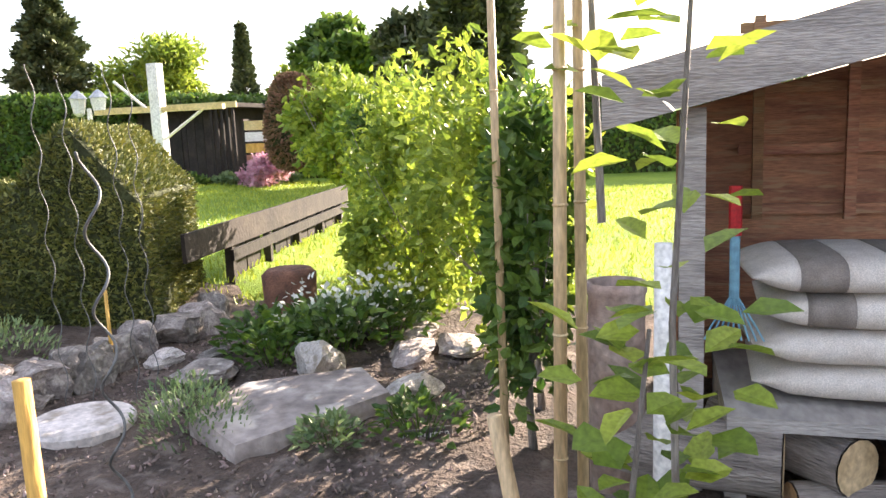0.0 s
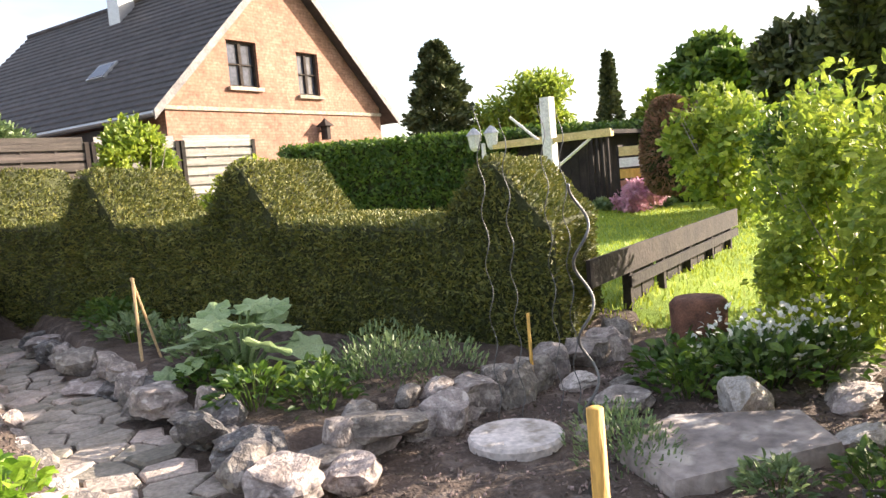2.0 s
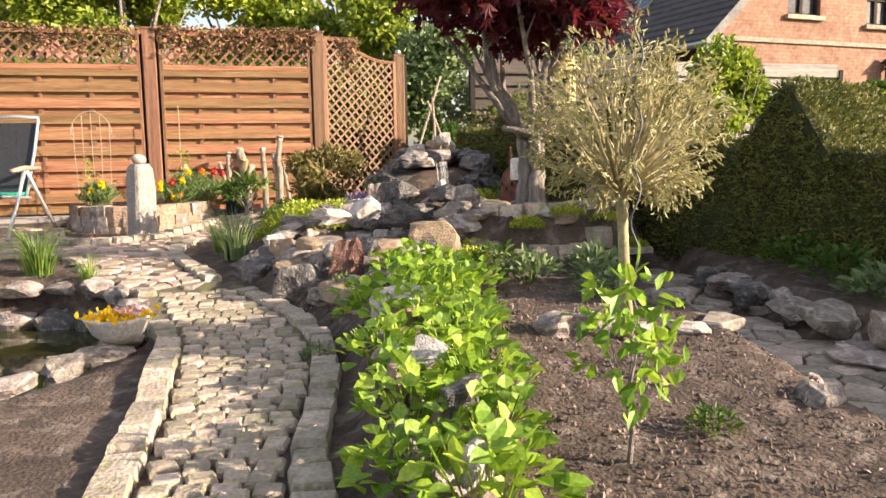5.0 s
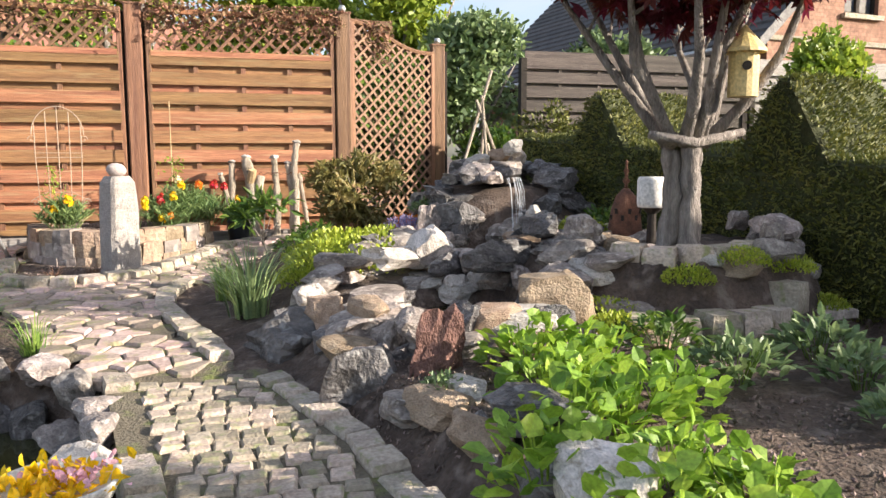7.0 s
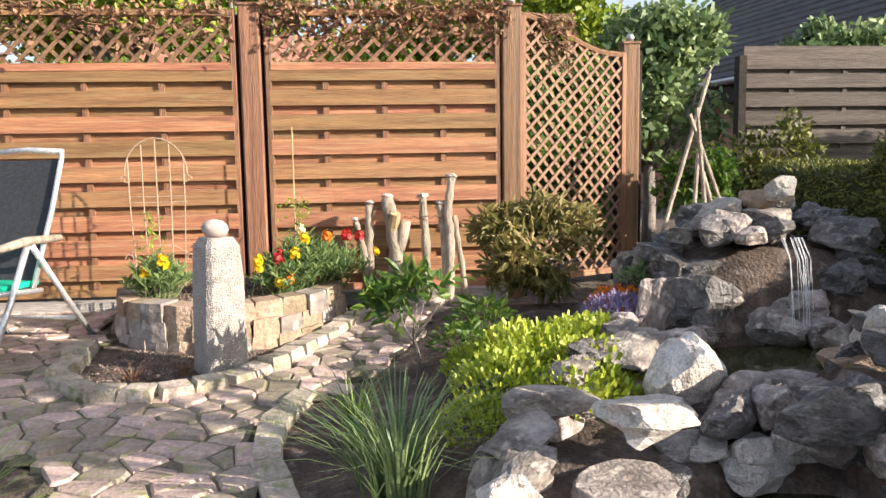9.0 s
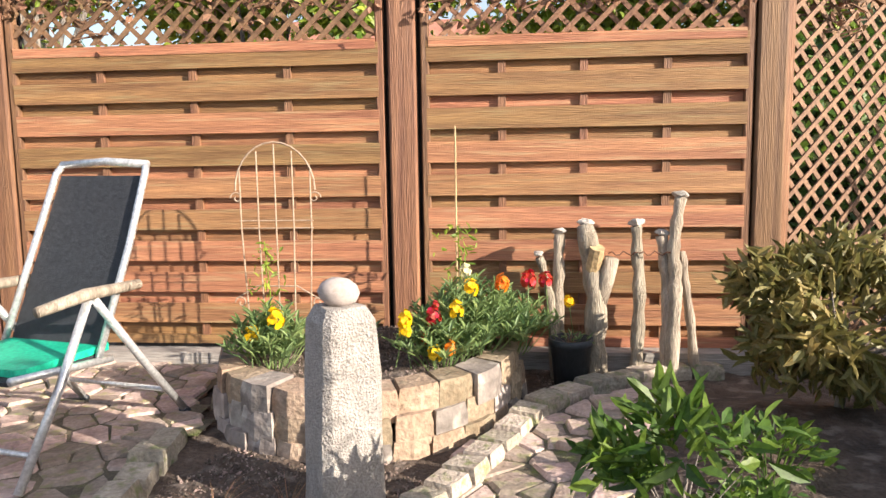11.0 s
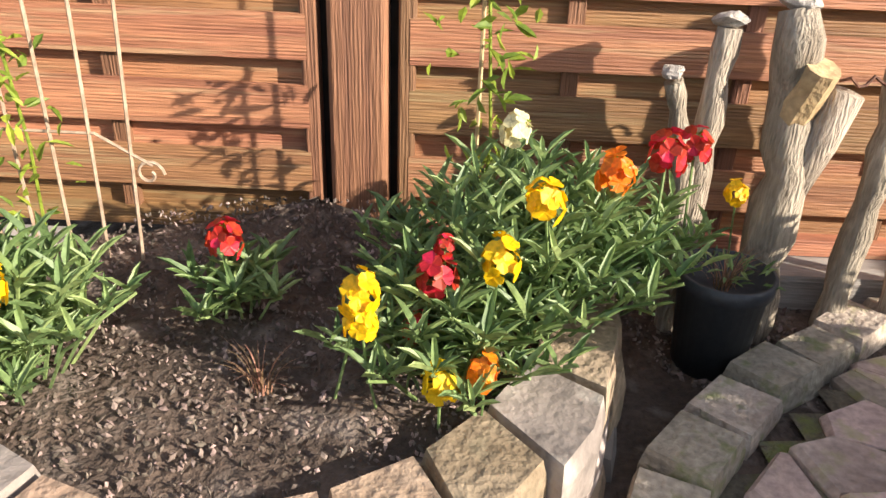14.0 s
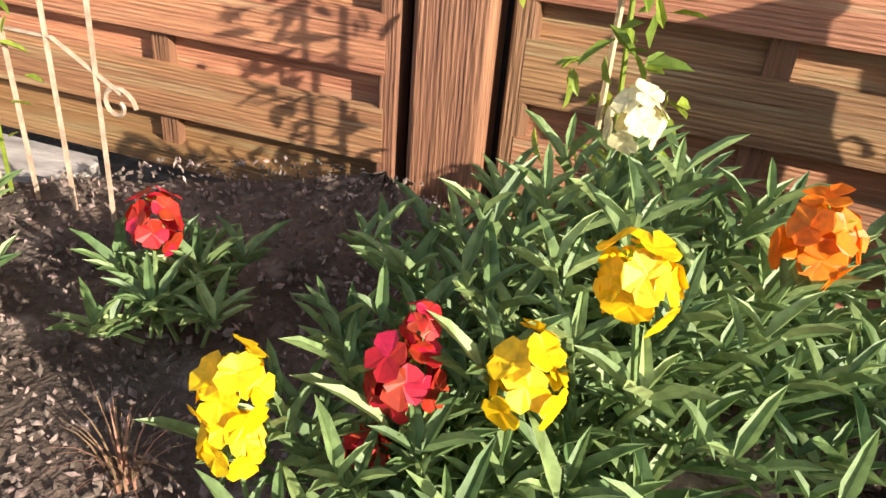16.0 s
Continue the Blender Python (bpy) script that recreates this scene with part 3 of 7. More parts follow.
def grey_fence(x0, x1, y, z0, z1, mat_):
    e = thing("board_fence", pose(x0, y, 0), "weathered grey horizontal board fence panel behind the hedge", "fence", "grey fence panels")
    w = x1 - x0
    for a in (0, w - 0.07):
        part("post", Build().box(a, a + 0.07, -0.05, 0.05, 0.1, z1 + 0.03), M_DARKWOOD, e)
    n = round((z1 - z0) / 0.17)
    bd = Build().box(0.07, w - 0.07, -0.03, -0.012, 0, 0.125).mesh("board", mat_)
    bk = Build().box(0.07, w - 0.07, 0.010, 0.026, 0, 0.125).mesh("board", mat_)
    for i in range(n):
        part("board", bd, None, e).location = (0, 0, z0 + i * 0.17)
        part("board", bk, None, e).location = (0, 0, z0 + i * 0.17 + 0.085)
    for i in (1, 2):
        part("batten", Build().box(w * i / 3 - 0.02, w * i / 3 + 0.02, -0.011, 0.009, z0, z1), mat_, e)


# Darker copy of the grey boards, with tree shade in its colour.
M_FENCE_SHADED = mat("shaded_fence_boards", (0.06, 0.048, 0.042), (0.13, 0.105, 0.09), 3, 0.8, 0.5, 26, vary=0.2, stretch=(0.4, 1, 7))
# Panels 0 and 1 take the shaded copy, the lit ones plain grey wood.
for i in range(4):
    grey_fence(2.3 + i * 1.6, 3.86 + i * 1.6, 13.0, 0.75, 2.2, M_FENCE_SHADED if i < 2 else M_GREYWOOD)

# ---- hedge with clipped peaks ----
HEDGE_END, HEDGE_FAR = 2.78, 11.25
DEEP = Vector((1.08, 0.36, 0))


def hedge_x(y):
    """The hedge's front line, which draws in towards the screen."""
    return 4.25 - 0.24 * y


def hedge_top(y):
    return float(np.interp(y, [2.8, 5, 7, 8.3, 10, 11.3], [0.86, 0.96, 1.04, 1.10, 1.22, 1.30]))


PEAKS = [(3.14, 0.37, 0.38), (5.10, 0.37, 0.44), (6.74, 0.35, 0.44), (8.34, 0.33, 0.50), (10.05, 0.32, 0.40)]


def hedge():
    """Clipped hedge: dark core with a skin of many small needles, tent-shaped peaks across its top."""
    core = Build()
    ys = sorted({round(float(v), 3) for v in np.arange(HEDGE_END, HEDGE_FAR, 0.1)} | {round(c + q, 3) for c, half, _ in PEAKS for q in (-half, -0.04, 0.04, half)})

    def prof(y):
        t = hedge_top(y)
        for c, half, rise in PEAKS:
            t = max(t, hedge_top(y) + rise * min(1.0, max(0.0, (half - abs(y - c)) / (half - 0.04))))
        return t
    rows = []
    for y in ys:
        t, x = prof(y), hedge_x(y)
        low = t - 0.05
        for f, z in ((0.03, -0.1), (0.03, 0.4), (0.02, low - 0.03), (0.06, low), (0.5, low + 0.01), (0.94, low), (0.98, low - 0.03), (0.97, -0.1)):
            rows.append((x + DEEP.x * f, y + DEEP.y * f, z))
    k = 8
    fs = [(j * k + i, j * k + i + 1, (j + 1) * k + i + 1, (j + 1) * k + i) for j in range(len(ys) - 1) for i in range(k - 1)]
    fs += [tuple(range(k)), tuple(reversed(range((len(ys) - 1) * k, len(ys) * k)))]
    core.add(rows, fs)
    e = thing("hedge", pose(0, 0, 0), "long clipped yew hedge with five tent-shaped peaks along its top", "hedge")
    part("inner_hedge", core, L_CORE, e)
    P, N = [], []

    def skin(a, b, c, dens):
        a, b, c = np.array(a), np.array(b), np.array(c)
        u, v = b - a, c - a
        nrm = np.cross(u, v)
        area = np.linalg.norm(nrm)
        if area < 1e-5:
            return
        n = int(area * dens) + 1
        q, t = RNG.uniform(0, 1, (n, 1)), RNG.uniform(0, 1, (n, 1))
        P.append(a + u * q + v * t)
        N.append(np.repeat((nrm / area)[None], n, 0))
    for j in range(len(ys) - 1):
        for i in range(k - 2):
            skin(rows[j * k + i], rows[j * k + i + 1], rows[(j + 1) * k + i], 5200 if ys[j] < 7 else 3600)
    for f in np.arange(0.03, 0.97, 0.047):
        for z in np.arange(-0.1, 0.8, 0.1):
            x, y = hedge_x(HEDGE_END) + DEEP.x * f, HEDGE_END + DEEP.y * f
            skin((x, y, z), (x + DEEP.x * 0.047, y + DEEP.y * 0.047, z), (x, y, z + 0.1), 5200)
    P, N = np.concatenate(P), np.concatenate(N)
    bump = np.array([noise.noise(Vector(q) * 3.0) + 0.5 * noise.noise(Vector(q) * 9.0) for q in P.tolist()])[:, None]
    P = P + N * (0.010 + 0.028 * bump)
    way = unit(N * 0.8 + rnd_dirs(len(P), 0.3) * 0.9)
    part("needles", leaf_mesh("needles", P, way, N + rnd_dirs(len(P)) * 0.5, RNG.uniform(0.022, 0.042, len(P)), RNG.uniform(0.009, 0.015, len(P)), L_YEW, QUAD, QUAD_F), None, e)


hedge()


def topiary(name, cx, cy, rx, ry, z0, z1, n, label, square=4.0, mat_=L_YEW, size=0.05):
    """Clipped bush: a rounded block with a skin of leaves."""
    d = rnd_dirs(n, 0.25)
    r = 1 / (np.abs(d) ** square).sum(1) ** (1 / square)
    p = d * r[:, None]
    taper = 1 - 0.30 * ss(-0.2, 1.0, p[:, 2])
    h = (z1 - z0) / 2
    P = np.stack([cx + p[:, 0] * rx * taper, cy + p[:, 1] * ry * taper, z0 + h + p[:, 2] * h], 1)
    P += rnd_dirs(n) * 0.012
    e = thing(name, pose(0, 0, 0), label, "hedge" if "hedge" in label else "bush")
    part("leaves", leaf_mesh("leaves", P, unit(d + rnd_dirs(n) * 0.8), d + rnd_dirs(n) * 0.6, RNG.uniform(0.6, 1.2, n) * size, RNG.uniform(0.3, 0.5, n) * size, mat_, QUAD, QUAD_F), None, e)
    core = bmesh.new()
    bmesh.ops.create_icosphere(core, subdivisions=4, radius=1)
    for v in core.verts:
        q = v.co.normalized()
        rr = 1 / (abs(q.x) ** square + abs(q.y) ** square + abs(q.z) ** square) ** (1 / square)
        q = q * rr
        tp = 1 - 0.30 * float(ss(-0.2, 1.0, q.z))
        v.co = (cx + q.x * rx * tp * 0.97, cy + q.y * ry * tp * 0.97, z0 + h + q.z * h * 0.97)
    me = bpy.data.meshes.new("inner_bush")
    core.to_mesh(me)
    core.free()
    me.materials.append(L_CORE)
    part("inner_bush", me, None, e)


# ---- house ----
def house():
    """Brick gabled house with dark tiled roof, two upper windows and gutter."""
    e = thing("house", pose(9.6, 17.95, 0, 0, 0, 8), "pink brick house with steep dark tiled gable roof", "house")
    W, D, EV, AP = 8.45, 13.0, 3.75, 7.75
    th = 0.3
    holes = [(2.15, 3.20, 4.10, 5.35), (4.75, 5.65, 3.98, 5.25)]
    xs = sorted({0, W / 2, W, *[h[0] for h in holes], *[h[1] for h in holes]})

    def top(x):
        return EV + (AP - EV) * (1 - abs(x - W / 2) / (W / 2))
    for a, b in zip(xs, xs[1:]):
        cut = [h for h in holes if h[0] <= a and h[1] >= b]
        spans = [(0, None)] if not cut else [(0, cut[0][2]), (cut[0][3], None)]
        for lo, hi in spans:
            za, zb = (top(a), top(b)) if hi is None else (hi, hi)
            part("wall", Build().add([(a, 0, lo), (b, 0, lo), (b, th, lo), (a, th, lo), (a, 0, za), (b, 0, zb), (b, th, zb), (a, th, za)],
                     [(0, 1, 5, 4), (2, 3, 7, 6), (0, 4, 7, 3), (1, 2, 6, 5), (4, 5, 6, 7), (0, 3, 2, 1)]), M_BRICK_WALL, e)
    part("side_wall", Build().box(0, th, th, D, 0, EV), M_BRICK_WALL, e)
    part("side_wall", Build().box(W - th, W, th, D, 0, EV), M_BRICK_WALL, e)
    part("side_wall", Build().add([(0, D, 0), (W, D, 0), (W, D, EV), (W / 2, D, AP), (0, D, EV), (0, D + th, 0), (W, D + th, 0), (W, D + th, EV), (W / 2, D + th, AP), (0, D + th, EV)],
                                  [(0, 1, 2, 3, 4), (9, 8, 7, 6, 5)]), M_BRICK_WALL, e)
    part("wall_ledge", Build().box(-0.02, W + 0.02, -0.05, 0, 3.43, 3.53), M_KERB, e, "pale horizontal ledge")
    ov, oy = 0.55, 0.35
    sl = (AP - EV) / (W / 2)
    for s in (-1, 1):
        x0, x1 = W / 2, W / 2 + s * (W / 2 + ov)
        za, zb = AP + 0.12, EV - sl * ov + 0.12
        r = Build().add([(x0, -oy, za), (x1, -oy, zb), (x1, D + oy, zb), (x0, D + oy, za), (x0, -oy, za - 0.16), (x1, -oy, zb - 0.16), (x1, D + oy, zb - 0.16), (x0, D + oy, za - 0.16)],
                        [(0, 1, 2, 3), (7, 6, 5, 4), (0, 4, 5, 1), (1, 5, 6, 2), (2, 6, 7, 3)])
        roof = part("roof", r, M_ROOF, e)
        for i in range(24):
            f0, f1 = i / 24, (i + 1) / 24
            ax, az, bx, bz = x0 + (x1 - x0) * f0, za + (zb - za) * f0, x0 + (x1 - x0) * f1, za + (zb - za) * f1
            part("tile_course", Build().add([(ax, -oy, az + 0.01), (bx, -oy, bz + 0.06), (bx, D + oy, bz + 0.06), (ax, D + oy, az + 0.01), (bx, -oy, bz), (bx, D + oy, bz)], [(0, 1, 2, 3), (1, 4, 5, 2)]), M_ROOF, roof)
        verge = Build()
        for i in range(22):
            f0 = i / 22
            ax, az = x0 + (x1 - x0) * f0, za + (zb - za) * f0
            bx, bz = x0 + (x1 - x0) * (f0 + 0.05), za + (zb - za) * (f0 + 0.05)
            verge.add([(ax, -oy - 0.03, az + 0.06), (bx, -oy - 0.03, bz + 0.05), (bx, -oy - 0.03, bz - 0.20), (ax, -oy - 0.03, az - 0.20), (ax, -oy - 0.003, az + 0.06), (bx, -oy - 0.003, bz + 0.05), (bx, -oy - 0.003, bz - 0.20), (ax, -oy - 0.003, az - 0.20)],
                      [(0, 1, 2, 3), (0, 4, 5, 1), (1, 5, 6, 2), (2, 6, 7, 3)])
        part("verge_tiles", verge, M_GREYTILE, roof, "grey slate verge tiles")
        part("gutter", Build().tube([(x1, -oy, zb - 0.06), (x1, D + oy, zb - 0.06)], 0.07, 8), M_GALV, e)
    part("ridge", Build().tube([(W / 2, -oy, AP + 0.16), (W / 2, D + oy, AP + 0.16)], 0.10, 8), M_ROOF, e)
    part("dormer_band", Build().box(-0.42, -0.05, 0.6, D, 2.75, 3.15), M_DARKWOOD, e, "dark fascia boards under the eaves")
    sk = part("skylight", Build().box(-0.35, 0.35, -0.45, 0.45, 0, 0.08), M_GALV, e)
    sk.matrix_parent_inverse = Matrix.Identity(4)
    sk.matrix_basis = pose(1.2, 4.2, EV + sl * 1.2 + 0.13, 0, -math.degrees(math.atan(sl)), 0)
    part("pane", Build().box(-0.29, 0.29, -0.39, 0.39, 0.082, 0.09), M_GLASS, sk)
    part("chimney", Build().box(W / 2 - 0.9, W / 2 - 0.3, 6.2, 6.8, AP - 0.9, AP + 0.5), M_GALV, e)
    for x0, x1, z0, z1 in holes:
        win = part("window", Build().box(x0, x1, 0.16, 0.18, z0, z1), M_GLASS, e, "dark framed two-pane window")
        b = Build()
        for a, c in ((x0, x0 + 0.07), (x1 - 0.07, x1), ((x0 + x1) / 2 - 0.05, (x0 + x1) / 2 + 0.05)):
            b.box(a, c, 0.10, 0.16, z0, z1)
        for a, c in ((z0, z0 + 0.07), (z1 - 0.07, z1), ((z0 + z1) / 2 - 0.02, (z0 + z1) / 2 + 0.02)):
            b.box(x0 + 0.07, x1 - 0.07, 0.10, 0.155, a, c)
        part("frame", b, M_DARKWOOD, win)
        part("curtain", Build().box(x0 + 0.1, x1 - 0.1, 0.185, 0.20, z0 + 0.08, z1 - 0.08), M_WHITE, win)
        part("sill", Build().box(x0 - 0.08, x1 + 0.08, -0.10, 0.1, z0 - 0.10, z0), M_KERB, win)
    lamp = part("wall_lantern", Build().box(5.35, 5.6, -0.35, -0.1, 2.65, 3.05, cut=0.05).box(5.45, 5.5, -0.12, 0, 2.9, 2.95), M_DARKWOOD, e)
    part("lantern_roof", Build().add([(5.28, -0.42, 3.05), (5.67, -0.42, 3.05), (5.67, -0.03, 3.05), (5.28, -0.03, 3.05), (5.475, -0.22, 3.3)], [(0, 1, 4), (1, 2, 4), (2, 3, 4), (3, 0, 4), (3, 2, 1, 0)]), M_DARKWOOD, lamp)


def brick_material():
    m = mat("brick_courses", (0.32, 0.17, 0.115), (0.43, 0.25, 0.175), 2.0, 0.9, 0.2, 12, vary=0)
    nt = m.node_tree
    b = nt.nodes["Principled BSDF"]
    old = b.inputs["Base Color"].links[0].from_socket
    br = nt.nodes.new("ShaderNodeTexBrick")
    br.inputs["Scale"].default_value = 1.0
    br.inputs["Brick Width"].default_value, br.inputs["Row Height"].default_value, br.inputs["Mortar Size"].default_value = 0.25, 0.083, 0.008
    br.inputs["Color1"].default_value, br.inputs["Color2"].default_value, br.inputs["Mortar"].default_value = (1, 1, 1, 1), (0.80, 0.76, 0.74, 1), (0.72, 0.72, 0.72, 1)
    co = nt.nodes.new("ShaderNodeTexCoord")
    sx = nt.nodes.new("ShaderNodeSeparateXYZ")
    cx = nt.nodes.new("ShaderNodeCombineXYZ")
    ad = nt.nodes.new("ShaderNodeMath")
    nt.links.new(co.outputs["Object"], sx.inputs[0])
    nt.links.new(sx.outputs["X"], ad.inputs[0])
    nt.links.new(sx.outputs["Y"], ad.inputs[1])
    nt.links.new(ad.outputs[0], cx.inputs["X"])
    nt.links.new(sx.outputs["Z"], cx.inputs["Y"])
    nt.links.new(cx.outputs[0], br.inputs["Vector"])
    mx = nt.nodes.new("ShaderNodeMixRGB")
    mx.blend_type, mx.inputs["Fac"].default_value = "MULTIPLY", 1
    nt.links.new(old, mx.inputs["Color1"])
    nt.links.new(br.outputs["Color"], mx.inputs["Color2"])
    nt.links.new(mx.outputs["Color"], b.inputs["Base Color"])
    return m


M_BRICK_WALL = brick_material()
M_GREYTILE = mat("grey_slate_tiles", (0.16, 0.15, 0.145), (0.26, 0.25, 0.24), 3, 0.7, 0.3, 20, vary=0.1)
house()


def far_house(x, y, turn, w, d, ev, ap, wall_m, roof_m, label):
    e = thing("house", pose(x, y, 0, 0, 0, turn), label, "house")
    part("wall", Build().add([(0, 0, 0), (w, 0, 0), (w, 0, ev), (w / 2, 0, ap), (0, 0, ev), (0, d, 0), (w, d, 0), (w, d, ev), (w / 2, d, ap), (0, d, ev)],
                             [(0, 1, 2, 3, 4), (9, 8, 7, 6, 5), (0, 5, 6, 1), (1, 6, 7, 2), (0, 4, 9, 5)]), wall_m, e)
    for s in (-1, 1):
        x1 = w / 2 + s * (w / 2 + 0.4)
        z1 = ev - (ap - ev) / (w / 2) * 0.4
        part("roof", Build().add([(w / 2, -0.4, ap + 0.1), (x1, -0.4, z1 + 0.1), (x1, d + 0.4, z1 + 0.1), (w / 2, d + 0.4, ap + 0.1), (w / 2, -0.4, ap - 0.08), (x1, -0.4, z1 - 0.08), (x1, d + 0.4, z1 - 0.08), (w / 2, d + 0.4, ap - 0.08)],
                                 [(0, 1, 2, 3), (7, 6, 5, 4), (0, 4, 5, 1), (1, 5, 6, 2), (2, 6, 7, 3)]), roof_m, e)
    win = part("window", Build().box(w / 2 - 0.5, w / 2 + 0.5, -0.05, 0.02, ev + 0.2, ev + 1.3), M_GLASS, e)
    part("frame", Build().box(w / 2 - 0.03, w / 2 + 0.03, -0.08, -0.05, ev + 0.2, ev + 1.3).box(w / 2 - 0.56, w / 2 + 0.56, -0.1, 0, ev + 0.1, ev + 0.2), M_WHITE, win)


far_house(40, 33, -35, 8, 9, 3.0, 6.2, M_BRICK_WALL, M_ROOF, "distant brick house with dark roof behind trees")
far_house(0.5, 29, 95, 9, 10, 3.0, 5.6, M_BRICK_WALL, M_REDROOF, "neighbouring house with red tiled roof behind the screen")


# ---- trees and shrubs ----
def tree(name, x, y, trunk_h, trunk_r, crown_z, radii, n, leaf, leafmaterial, label, category="tree", z=None, bark=M_BARK, lumps=12, tpl=QUAD, faces=QUAD_F, limbs=7, aspect=0.6, hollow=0.35):
    """Trunk with limbs and a crown of many leaves in uneven lumps."""
    z0 = Z(x, y) if z is None else z
    e = thing(name, pose(x, y, z0), label, category)
    b = Build()
    b.tube([(0, 0, -0.1), (0.03, 0.02, trunk_h * 0.5), (0, 0, trunk_h), (0.02, -0.02, crown_z)], [trunk_r * 1.25, trunk_r, trunk_r * 0.85, trunk_r * 0.4], 8)
    for i in range(limbs):
        a = i * 2.4
        t = Vector((math.cos(a) * radii[0] * 0.6, math.sin(a) * radii[1] * 0.6, crown_z - z0 * 0 + radii[2] * random.uniform(-0.2, 0.6)))
        s = Vector((0, 0, trunk_h * random.uniform(0.75, 1.0)))
        b.tube([s, s.lerp(t, 0.5) + Vector((0, 0, -0.05 * radii[2])), t], [trunk_r * 0.5, trunk_r * 0.3, trunk_r * 0.1], 5)
    part("trunk", b, bark, e, smooth=True)
    p = crown_points(n, radii, lumps, hollow)
    out = unit(p + 1e-6)
    P = p + np.array([0, 0, crown_z])
    part("crown", leaf_mesh("crown", P, unit(out * 0.6 + rnd_dirs(n) * 0.9), out * 0.5 + rnd_dirs(n, 0.4), RNG.uniform(0.7, 1.3, n) * leaf, RNG.uniform(0.7, 1.2, n) * leaf * aspect, leafmaterial, tpl, faces), None, e)
    return e


def conifer(x, y, h, r, n, label, leaf=0.35, mat_=L_DARK, sharp=1.0, z=0.0):
    e = thing("conifer", pose(x, y, z), label, "tree")
    part("trunk", Build().tube([(0, 0, -0.1), (0, 0, h * 0.9)], [r * 0.09, r * 0.02], 7), M_BARK, e)
    t = RNG.uniform(0, 1, n) ** 0.8
    a = RNG.uniform(0, 2 * math.pi, n)
    layer = 0.75 + 0.25 * np.sin(t * 40 + np.sin(a * 3) * 2)
    rad = r * np.minimum(1, 1.25 * (1 - t) ** sharp) * layer * np.sqrt(RNG.uniform(0.35, 1, n)) * (1 + 0.16 * np.sin(a * 5 + t * 9))
    P = np.stack([rad * np.cos(a), rad * np.sin(a), h * (0.05 + 0.95 * t)], 1)
    out = np.stack([np.cos(a), np.sin(a), np.full(n, 0.25)], 1)
    part("crown", leaf_mesh("crown", P, unit(out + rnd_dirs(n) * 0.7), rnd_dirs(n, 0.6), RNG.uniform(0.6, 1.3, n) * leaf, RNG.uniform(0.4, 0.7, n) * leaf, mat_, QUAD, QUAD_F), None, e)


conifer(30.5, 27.6, 8.3, 2.2, 12000, "tall dense dark green spruce behind the houses", 0.3, L_DARK, 0.55)
conifer(34, 19.5, 6.6, 0.9, 2500, "small pointed dark spruce in the distance", 0.3)
conifer(15.2, 3.95, 5.2, 0.55, 6000, "slim tall dark column cypress", 0.22, L_DARK, 0.35)
conifer(15.6, 3.2, 5.0, 0.5, 6000, "second slim dark column cypress", 0.22, L_DARK, 0.35)
tree("willow", 34, 24.5, 2.5, 0.3, 4.3, (3.6, 3.0, 2.1), 9000, 0.35, L_LIGHT, "light green weeping willow in the distance", z=0, aspect=0.35)
tree("tree", 36, 17.5, 2.5, 0.25, 3.8, (1.8, 1.8, 1.5), 4000, 0.3, L_LIGHT, "pale green round distant tree", z=0)
tree("tree", 22, 9.2, 2.0, 0.2, 3.4, (2.0, 1.8, 1.2), 6000, 0.25, L_MID, "broad leafy green garden tree", z=0)
tree("tree", 19.5, 6.3, 2.0, 0.2, 3.2, (1.3, 1.3, 1.3), 5000, 0.22, L_DARK, "dark round tree beside cypresses", z=0)
topiary("copper_beech", 12.2, 6.1, 0.42, 0.42, 0.6, 2.15, 7000, "column of clipped copper beech with domed top", 3.5, L_DRY, 0.08)
tree("shrub", 10.5, 4.5, 0.5, 0.04, 1.2, (1.2, 0.9, 1.0), 5000, 0.11, L_LIGHT, "bright yellow-green garden shrub", "shrub", z=0)
for i in range(5):
    tree("tree", -7.5 + i * 2.3, 17.5 + (i % 2) * 1.6, 1.8, 0.13, 4.1 - 0.2 * i, (1.9, 1.5, 1.25), 13000, 0.115, L_LIGHT if i % 2 == 0 else L_YELLOWG, "sunlit yellow-green tree behind the wooden screen", z=0.2)
tree("apple_tree", 2.3, 15.2, 1.2, 0.08, 2.0, (1.4, 1.0, 1.0), 6000, 0.10, L_SAGE, "pale blossoming fruit tree behind the grey fence", z=0.2)
tree("shrub", 5.6, 11.6, 0.5, 0.04, 1.55, (0.75, 0.6, 0.75), 6000, 0.08, L_LIGHT, "light green loose shrub behind the hedge", "shrub", z=0.2)
tree("shrub", 4.3, 14.6, 0.8, 0.05, 2.1, (0.85, 0.7, 0.75), 5000, 0.09, L_SAGE, "tall pale green spiky shrub behind the grey fence", "shrub", z=0.2)
tree("shrub", 6.9, 11.0, 0.4, 0.03, 0.95, (0.8, 0.6, 0.6), 5000, 0.07, L_YELLOWG, "bright golden-green low shrub behind the hedge", "shrub", z=0.2)


